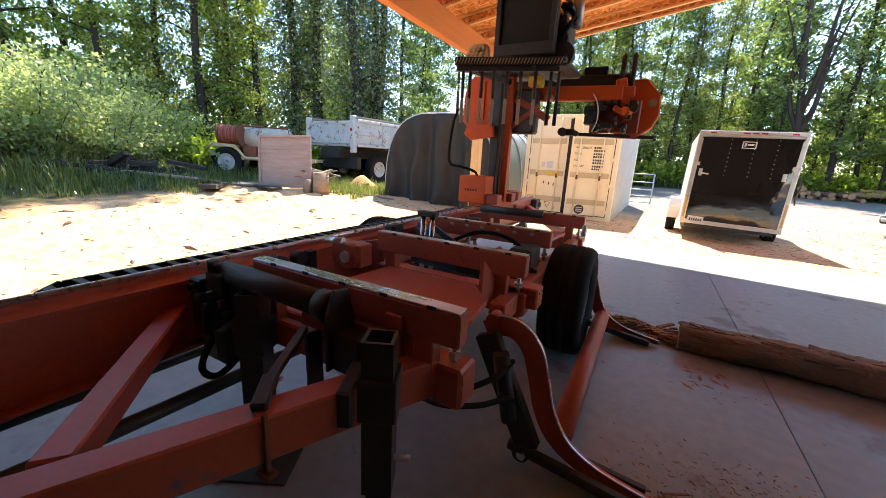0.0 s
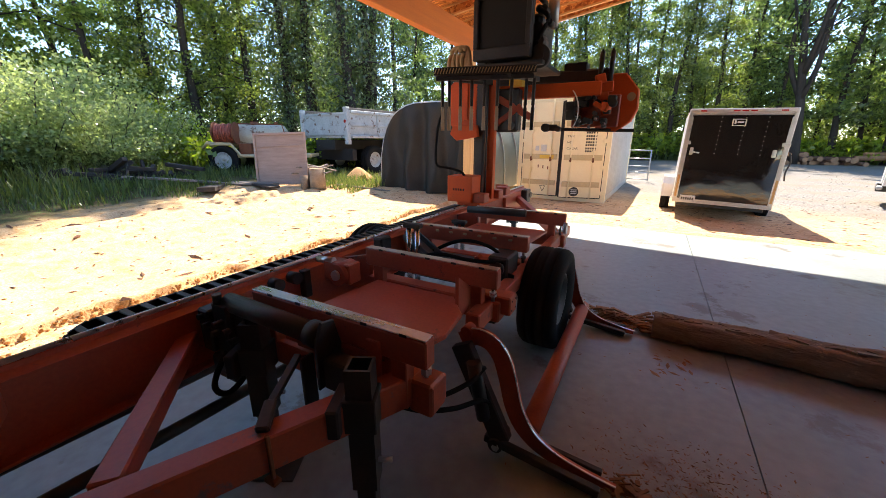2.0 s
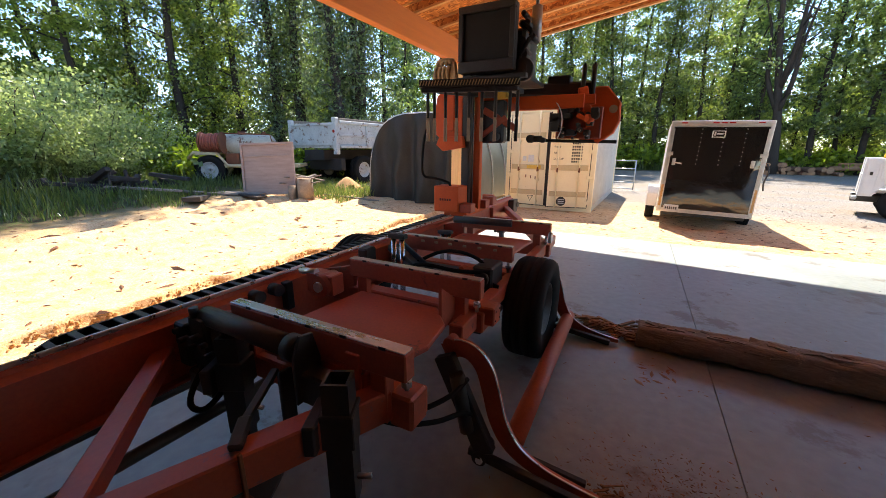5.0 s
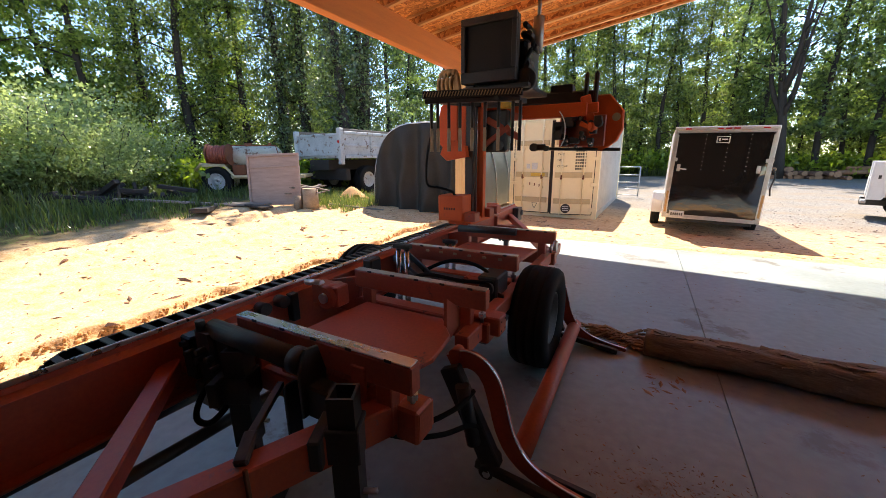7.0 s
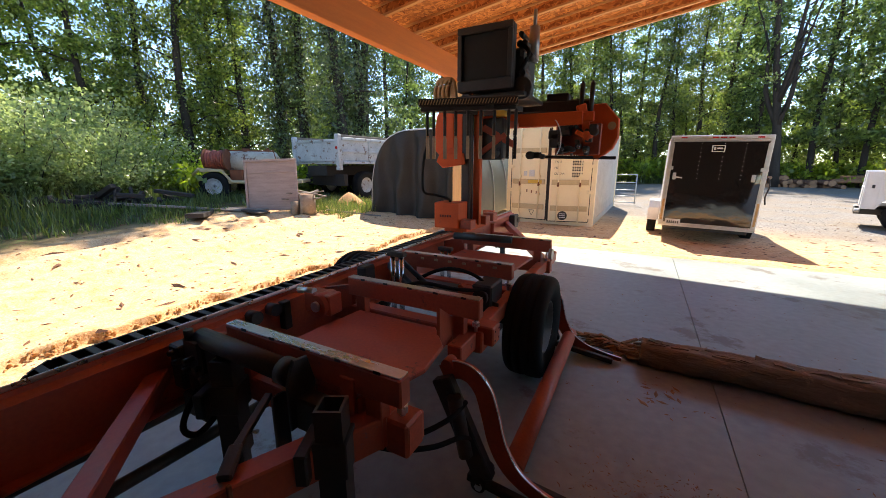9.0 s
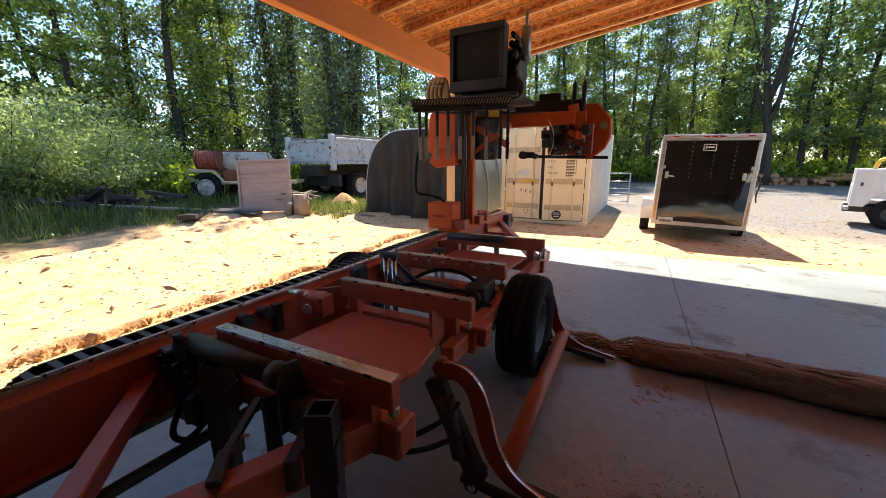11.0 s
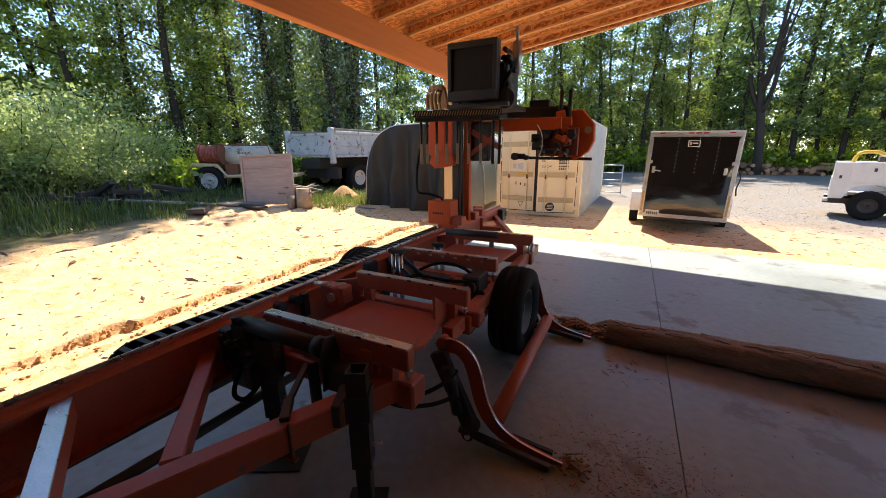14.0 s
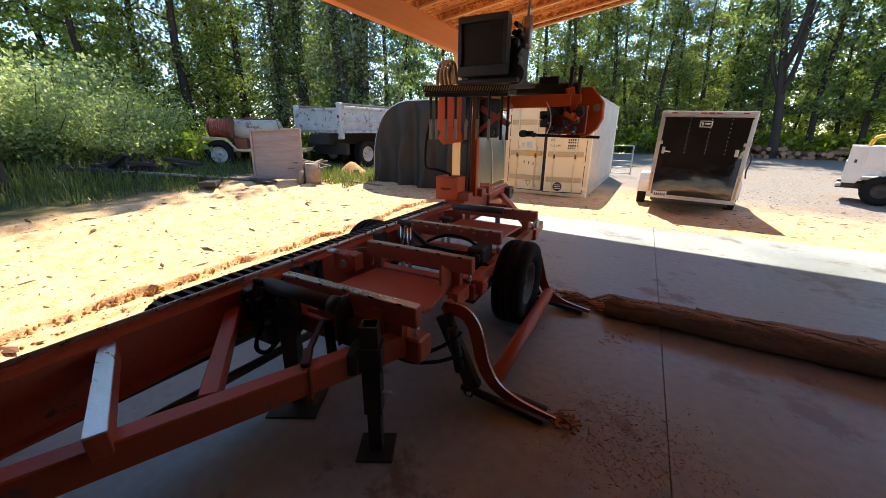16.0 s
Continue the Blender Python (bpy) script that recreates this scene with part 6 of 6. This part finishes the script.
def make_tree(height, spread, n_sprays, per, leaf, base, bark, lmat, trunk_r, lab, hang=0.6, puff=0.3, taper=0.6, ivy=0, lean=0.05, flat=0.2, droop=0.0, fork=0):
    """A tapered trunk, limbs that carry sprays of leaves, and ivy round the trunk where there is any."""
    e = thing("tree", lab, "tree", group="trees at the wood's edge")
    bm = bmx()
    k = 12
    la, lb = rng.uniform(-lean, lean, 2)
    pts, rad = [], []
    for i in range(k + 1):
        z = height * i / k
        pts.append(Vector((la * z + 0.16 * math.sin(z * 0.45 + la * 90), lb * z + 0.16 * math.cos(z * 0.38 + lb * 70) - 0.16, z - 0.2)))
        rad.append(trunk_r * (1.3 if i == 0 else 1 - 0.85 * i / k))
    tube_path(bm, pts, rad, 8)
    for c in range(fork):
        a = 2.1 * c + 0.4
        o = pts[3 + c % 2]
        out = Vector((math.cos(a), math.sin(a), 0)) * spread * 0.35
        up = Vector((0, 0, height * (0.42 + 0.05 * c)))
        tube_path(bm, smooth_pts([o, o + out * 0.8 + up * 0.25, o + out * 1.1 + up * 0.6, o + out * 2.2 + up], 3), [trunk_r * q for q in (0.6, 0.55, 0.5, 0.45, 0.4, 0.33, 0.26, 0.2, 0.14, 0.06)], 6)
        for w in range(3):
            p = o + out * (0.9 + 0.5 * w) + up * (0.35 + 0.2 * w)
            tube_path(bm, [p, p + Vector((0.7 * math.cos(a + w * 2), 0.7 * math.sin(a + w * 2), 0.5)), p + Vector((1.5 * math.cos(a + w * 2.2), 1.5 * math.sin(a + w * 2.2), 0.7))], [0.06, 0.04, 0.01], 4)
    cs = []
    for c in range(n_sprays):
        q = base + (1 - base) * (c + rng.uniform()) / n_sprays
        z = height * q
        reach = spread * (1 - taper * max(0, q - 0.35) / 0.65) * rng.uniform(0.2, 1.0) ** 0.7
        a = 2.4 * c + rng.uniform(-0.5, 0.5)
        f = min(k - 0.01, q * k)
        o = pts[int(f)].lerp(pts[int(f) + 1], f % 1)
        tip = Vector((o.x + reach * math.cos(a), o.y + reach * math.sin(a), z + reach * (rng.uniform(0.0, 0.45) - droop)))
        mid = (o + tip) / 2 + Vector((0, 0, 0.12 * reach))
        if c % 3 == 0:
            tube_path(bm, [o, mid, tip], [0.22 * trunk_r, 0.13 * trunk_r, 0.01], 4)
        m = int(per * rng.uniform(0.6, 1.4))
        t = (1.08 - 0.75 * rng.uniform(0, 1, m) ** 1.7)[:, None]
        along = np.array(o) * (1 - t) ** 2 + 2 * np.array(mid) * t * (1 - t) + np.array(tip) * t * t
        off = rng.normal(size=(m, 3)) * puff * rng.uniform(0.6, 1.3) * np.array((1, 1, 0.5))
        off[:, 2] -= hang * rng.uniform(0, 1, m) ** 1.6
        cs.append(along + off)
    if ivy:
        z = rng.uniform(0, height * 0.9, ivy)
        a = rng.uniform(0, 2 * math.pi, ivy)
        swell = 0.55 + 0.35 * np.sin(z * 1.3 + 1.7 * np.sin(a)) + 0.25 * np.sin(z * 3.1 + a * 2)
        r = trunk_r + swell * rng.uniform(0.2, 1.0, ivy) ** 0.5
        zz = z / height * k
        px = np.interp(zz, range(k + 1), [p.x for p in pts])
        py = np.interp(zz, range(k + 1), [p.y for p in pts])
        cs.append(np.stack([px + r * np.cos(a), py + r * np.sin(a), z], 1))
    part("trunk", bm, bark, e)
    leaves = np.concatenate(cs)
    leaves[:, 2] = np.maximum(leaves[:, 2], 0.05)
    ob = new("crown", leaf_mesh("crown", leaves, leaf, lmat, flat))
    ob.parent = e
    return e


IVY, HANG, OPEN, SLIM, THIN, DEEP, HIGH, CROOK = range(8)
kinds = [
    make_tree(15.5, 2.0, 62, 165, 0.125, 0.05, M_bark, L_ivy, 0.34, "tall dark tree wrapped in hanging ivy", 1.1, 0.30, 0.7, ivy=4200, lean=0.02, droop=0.35),
    make_tree(18, 3.0, 62, 230, 0.140, 0.05, M_bark, L_tree, 0.27, "tall leafy alder with drooping sprays of small leaves", 0.55, 0.36, 0.5, droop=0.1),
    make_tree(14, 2.8, 44, 240, 0.150, 0.08, M_bark, L_open, 0.20, "sunlit broadleaf tree with an open crown", 0.25, 0.38, 0.45),
    make_tree(20, 2.3, 44, 165, 0.200, 0.12, M_bark, L_wood, 0.21, "slender tree with a dark trunk and thin crown", 0.35, 0.42, 0.3, lean=0.09),
    make_tree(19, 2.6, 38, 180, 0.200, 0.16, M_bark, L_wood, 0.17, "slender leaning tree with an open sunlit crown", 0.3, 0.46, 0.3, lean=0.13),
    make_tree(17, 3.0, 60, 66, 0.38, 0.02, M_bark, L_tree, 0.20, "dark leafy tree deep in the wood", 0.5, 0.50, 0.4),
    make_tree(24, 2.9, 44, 140, 0.22, 0.46, M_bark, L_tree, 0.24, "tall bare-trunked tree, its high crown out of view added to dapple the sawdust", 0.5, 0.42, 0.3),
    make_tree(18, 3.4, 30, 80, 0.18, 0.36, M_bark, L_wood, 0.32, "stout crooked tree with bare dark limbs", 0.3, 0.36, 0.2, lean=0.12, fork=4),
]
for q, e in enumerate(kinds):
    e.matrix_basis = pose(-34 - 4 * q, 40 + 2 * q, 0.3, 0, 0, 40 * q)


def plant(kind, x, y, s, rz):
    t = copy_thing(kinds[kind], pose(x, y, ground_z(x, y) - 0.05, 0, 0, rz))
    t.scale = (s, s, s)


random.seed(3)
def polar(az, d):
    a = radians(az)
    return 0.6 + d * math.sin(a), -0.9 + d * math.cos(a)


row = [(-95, 25, HANG, 0.9), (-88, 26, OPEN, 1), (-82, 26, HANG, 0.8), (-77.5, 25, OPEN, 1.0), (-73, 27, OPEN, 1.05), (-69.5, 24.5, OPEN, 1.0),
       (-65.5, 26.5, HANG, 0.85), (-61.5, 25, HANG, 0.95), (-57.5, 27, OPEN, 1.1), (-54.6, 26, HANG, 0.9), (-51.3, 22.5, IVY, 0.95), (-47.6, 22, IVY, 0.95),
       (-43.3, 19.4, IVY, 0.95), (-40.2, 20.2, IVY, 0.9), (-37.4, 24, SLIM, 0.8), (-35, 29, THIN, 0.85), (-32.6, 32, SLIM, 0.85), (-30.2, 35, THIN, 0.85), (-27, 34, SLIM, 0.9), (-23, 36, THIN, 1),
       (-20, 34, SLIM, 1), (-17, 36, THIN, 1), (-14, 37, HANG, 0.9), (-11.5, 39, SLIM, 1), (-9, 38, HANG, 0.9), (-6.5, 40, SLIM, 1), (-4.3, 39, HANG, 0.95), (-2.2, 41, THIN, 1), (-0.5, 40, SLIM, 1), (1.5, 39, HANG, 0.9),
       (3.7, 41, THIN, 1), (5.5, 40, HANG, 0.85), (7.6, 40, SLIM, 1), (9.7, 42, THIN, 1), (12, 40, SLIM, 0.95), (13.9, 36.6, CROOK, 1.0), (16.8, 40, SLIM, 1.1), (18.4, 42, THIN, 1), (20.3, 40, SLIM, 1),
       (22, 41, HANG, 0.8), (24.0, 38, SLIM, 1), (27, 40, HANG, 0.9), (30, 40, SLIM, 1), (34, 42, HANG, 1), (40, 42, HANG, 1), (48, 42, SLIM, 1), (58, 42, HANG, 1)]
for az, d, kd, s in row:
    x, y = polar(az + random.uniform(-0.4, 0.4), d)
    plant(kd, x, y, s * random.uniform(0.94, 1.08), random.uniform(0, 360))
# a second rank, and low dark growth that closes the wood
for i in range(17):
    az = -66 + i * 5.6 + random.uniform(-1, 1)
    if -39 < az < -25:
        continue
    d = (34 if az < -42 else 40 if az < -20 else 48) + random.uniform(-2, 3)
    x, y = polar(az, d)
    plant(random.choice((SLIM, THIN)), x, y, random.uniform(0.9, 1.15), random.uniform(0, 360))
for i in range(20):
    az = -104 + i * 3.3 + random.uniform(-0.8, 0.8)
    x, y = polar(az, 33 + random.uniform(-2, 3))
    plant(DEEP, x, y, random.uniform(0.32, 0.5), random.uniform(0, 360))
for i in range(42):
    az = -38 + i * 1.75 + random.uniform(-0.7, 0.7)
    x, y = polar(az, (40 if az < -22 else 51) + random.uniform(-2, 6))
    plant(DEEP, x, y, random.uniform(0.36, 0.62) * (0.6 if az < -25 else 1.0), random.uniform(0, 360))
for i in range(15):
    az = -24 + i * 3.6 + random.uniform(-0.8, 0.8)
    x, y = polar(az, 45 + random.uniform(-2, 2))
    plant(OPEN, x, y, random.uniform(0.5, 0.75), random.uniform(0, 360))
# One tree added for its shadow: the crown, above the view, dapples the sawdust.
for x, y in ((-13.2, 16.4),):
    plant(HIGH, x, y, random.uniform(0.95, 1.08), random.uniform(0, 360))


for i in range(20):
    x, y = polar(-18 + i * 2.4, 58 + 2 * (i % 3))
    plant(DEEP, x, y, 0.36 + 0.05 * (i % 4), 47 * i)


def make_shrub(r, h, n, leaf, lmat, lab, stems=30):
    e = thing("shrub", lab, "shrub", group="shrubs at the wood's edge")
    bm = bmx()
    cs = []
    for c in range(stems):
        a, q = rng.uniform(0, 2 * math.pi), rng.uniform(0.1, 1) ** 0.6
        top = h * rng.uniform(0.35, 1.0) * (1 - 0.35 * q)
        tip = Vector((r * q * math.cos(a), r * q * math.sin(a), top))
        tube_path(bm, [(0.2 * tip.x, 0.2 * tip.y, -0.05), tip * 0.6, tip], 0.010, 3)
        t = rng.uniform(0.5, 1.0, n)[:, None]
        # leaves in flat tiers along each stem
        tier = np.round(t * 7) / 7
        cs.append(np.array(tip) * tier + rng.normal(size=(n, 3)) * np.array((0.30, 0.30, 0.07)))
    part("stem", bm, M_bark, e)
    pts = np.concatenate(cs)
    pts[:, 2] = np.maximum(pts[:, 2], 0.02)
    ob = new("foliage", leaf_mesh("foliage", pts, leaf, lmat, 0.5))
    ob.parent = e
    return e


shrubs = [make_shrub(1.5, 2.9, 330, 0.066, L_shrub, "dense pale green leafy shrub"), make_shrub(1.3, 2.2, 150, 0.085, L_bright, "bright green leafy shrub in undergrowth"),
          make_shrub(1.2, 1.3, 60, 0.16, L_bright, "low bright green leafy undergrowth", 26)]
for q, e in enumerate(shrubs):
    e.matrix_basis = pose(-28, 34 + 3 * q, 0.3)
for az, d, kd, s in ((-97, 13, 0, 1.1), (-92, 13.6, 0, 1.2), (-88, 14.2, 0, 1.25), (-84, 13.8, 0, 1.2), (-80.5, 14.8, 0, 1.3), (-77, 14.0, 0, 1.15), (-73.5, 14.8, 0, 1.2), (-70.5, 14.4, 0, 1.0), (-67.3, 15.5, 0, 1.0), (-64.5, 15.3, 1, 0.95), (-61.5, 15.6, 2, 1.2),
                     (-58, 16.4, 1, 0.8), (-54, 16.8, 2, 1.2), (-50.5, 16.4, 2, 1.2), (-47, 17.5, 2, 1.3), (-43.5, 18, 2, 1.2), (-40, 20, 1, 1.1), (-36, 22, 1, 1.2), (-32, 26, 1, 1.2), (-28, 29, 1, 1.3), (-24, 31, 1, 1.3), (-20, 32, 2, 1.6), (-15.5, 34, 2, 1.6), (-11, 35, 2, 1.6),
                     (-87, 17, 0, 1.5), (-81, 17.5, 0, 1.6), (-76, 17.5, 0, 1.6), (-72, 17.6, 0, 1.6), (-68, 18, 1, 1.5)):
    x, y = polar(az, d)
    t = copy_thing(shrubs[kd], pose(x, y, ground_z(x, y) - 0.03, 0, 0, random.uniform(0, 360)))
    t.scale = (s, s, s)
for i in range(24):
    x, y = -12 + i * 2.2 + random.uniform(-0.5, 0.5), 38.2 + random.uniform(-0.8, 1.4)
    t = copy_thing(shrubs[2], pose(x, y, ground_z(x, y) - 0.03, 0, 0, random.uniform(0, 360)))
    t.scale = (random.uniform(1.6, 2.7),) * 3


def blades(name, spots, h, w, material, lab):
    """Curved grass blades, two quads each, as one mesh."""
    verts, faces = [], []
    for x, y, k in spots:
        z = ground_z(x, y) - 0.01
        a = random.uniform(0, 6.28)
        hh = h * k * random.uniform(0.5, 1.4)
        dx, dy = math.cos(a), math.sin(a)
        l = random.uniform(0.1, 0.6) * hh
        b = len(verts)
        verts += [(x - dy * w, y + dx * w, z), (x + dy * w, y - dx * w, z), (x + dx * l * 0.35 - dy * w * 0.8, y + dy * l * 0.35 + dx * w * 0.8, z + hh * 0.6),
                  (x + dx * l * 0.35 + dy * w * 0.8, y + dy * l * 0.35 - dx * w * 0.8, z + hh * 0.6), (x + dx * l, y + dy * l, z + hh)]
        faces += [(b, b + 1, b + 3, b + 2), (b + 2, b + 3, b + 4)]
    me = bpy.data.meshes.new(name)
    me.from_pydata(verts, [], faces)
    me.materials.append(material)
    tagged(new(name, me), lab, "grass", kind="stuff")


spots = []
while len(spots) < 30000:
    x, y = random.uniform(-19, -5.2), random.uniform(-3, 15)
    e = -x - 0.28 * y
    lim = 7.6 + 1.2 * noise.noise((x * 0.7, y * 0.7, 8))
    if e > lim and not (-9.8 < x < -7.2 and 5.1 < y < 5.7):
        spots.append((x, y, min(2.0, 0.35 + 0.38 * (e - lim))))
blades("grass", spots, 0.33, 0.010, L_grass, "long green grass and weeds at the yard's edge")
spots = []
while len(spots) < 7000:
    x, y = random.uniform(-14, 34), random.uniform(36, 39.5)
    spots.append((x, y, 1.0))
blades("far_grass", spots, 0.8, 0.035, L_grass, "bright grass strip along the far wood")
# weeds round the truck and the shelter
spots = []
while len(spots) < 5000:
    x, y = random.uniform(-10, -6.2), random.uniform(6.3, 9.4)
    spots.append((x, y, random.uniform(0.4, 1.1)))
blades("weeds", spots, 0.27, 0.008, L_grass, "tall weeds by the old truck")

# ---- chips, bark and litter ----
def scatter(name, n, area, size, material, lab, flat=0.3, heaped=False):
    verts, faces = [], []
    x0, x1, y0, y1 = area
    k = 0
    while k < n:
        pick = random.triangular if heaped else random.uniform
        x, y = pick(x0, x1), pick(y0, y1)
        inside = x > SLAB_X and y < SLAB_Y
        z = 0.0 if inside else ground_z(x, y)
        a, s = random.uniform(0, 6.28), size * random.uniform(0.3, 1.0) ** 1.5
        dx, dy = math.cos(a) * s, math.sin(a) * s
        wx, wy = -math.sin(a) * s * random.uniform(0.15, 0.45), math.cos(a) * s * random.uniform(0.15, 0.45)
        t = s * flat * random.uniform(0.3, 1)
        b = len(verts)
        verts += [(x - dx, y - dy, z + 0.001), (x + wx, y + wy, z + 0.001), (x + dx, y + dy, z + 0.001 + t * 0.6), (x - wx, y - wy, z + 0.001), (x, y, z + t)]
        faces += [(b, b + 1, b + 4), (b + 1, b + 2, b + 4), (b + 2, b + 3, b + 4), (b + 3, b, b + 4)]
        k += 1
    me = bpy.data.meshes.new(name)
    me.from_pydata(verts, [], faces)
    me.materials.append(material)
    tagged(new(name, me), lab, "wood chips", kind="stuff")


scatter("wood_chips", 1500, (-9.5, -2.6, -3, 7.5), 0.055, M_barkchip, "bark chips scattered on the sawdust")
scatter("bark_pieces", 110, (-9.5, -2.8, -2, 6.5), 0.15, M_barkchip, "larger bark pieces on the sawdust")
scatter("yard_chips", 3000, (-3, 9.5, 6.1, 14), 0.042, M_barkchip, "bark and stick litter on the yard")
scatter("yard_sticks", 260, (-2, 7.5, 6.3, 11.0), 0.12, M_barkchip, "sticks and bark strips on the yard", 0.12)
scatter("yard_stones", 5000, (1.5, 16, 10.5, 28), 0.034, M_stone, "small grey stones on the gravel yard", 0.7)
scatter("floor_chips", 260, (0.2, 2.4, -0.6, 4.2), 0.018, M_chip, "small chips on the concrete")
scatter("floor_shavings", 2400, (0.45, 1.65, 0.0, 1.0), 0.012, M_chip, "torn shavings on the concrete", 0.5, True)
scatter("floor_bark", 26, (0.82, 1.12, 1.45, 1.8), 0.05, M_chip, "flat bark flakes on the concrete", 0.1)

# crumbling crust and sawdust clods along the heap's edge, shade put into their orange
verts, faces = [], []
for q in range(800):
    y = random.uniform(-3.0, 6.3)
    loose = q % 6 == 0
    low = q % 6 == 1
    x = saw_line(y) + (random.uniform(-0.9, 0.35) if loose else 0.26 + random.gauss(0, 0.012) if low else random.gauss(0.0, 0.018))
    gap = noise.noise((y * 1.9, 4.4, 0))
    if not loose and gap < -0.55:
        continue
    r = random.uniform(0.006, 0.014) if loose or low else random.uniform(0.005, 0.013) * (1 + 1.2 * max(0, gap))
    long = random.uniform(1.0, 1.6) if loose else random.uniform(1.0, 2.4)
    slope = (saw_line(y + 0.05) - saw_line(y - 0.05)) / 0.1
    z = ground_z(x, y) if loose or low else max(ground_z(x, y), ground_z(x - 0.03, y) - random.uniform(1.5, 4.0) * r)
    b = len(verts)
    for i in range(3):
        for k in range(8):
            a = 2 * math.pi * k / 8 + 0.3 * i
            rr = r * (1.0, 0.85, 0.4)[i] * random.uniform(0.55, 1.35)
            dy = rr * math.sin(a) * long
            verts.append((x + rr * math.cos(a) + slope * dy, y + dy, z + r * (-1.4, 0.5, 0.95)[i]))
    for i in range(2):
        for k in range(8):
            faces.append((b + i * 8 + k, b + i * 8 + (k + 1) % 8, b + (i + 1) * 8 + (k + 1) % 8, b + (i + 1) * 8 + k))
    faces.append(tuple(b + 16 + k for k in range(8)))
me = bpy.data.meshes.new("sawdust_clods")
me.from_pydata(verts, [], faces)
me.materials.append(M_clod)
me.polygons.foreach_set("use_smooth", [True] * len(me.polygons))
tagged(new("sawdust_clods", me), "crumbled orange crust along the sawdust edge", "sawdust", kind="stuff")
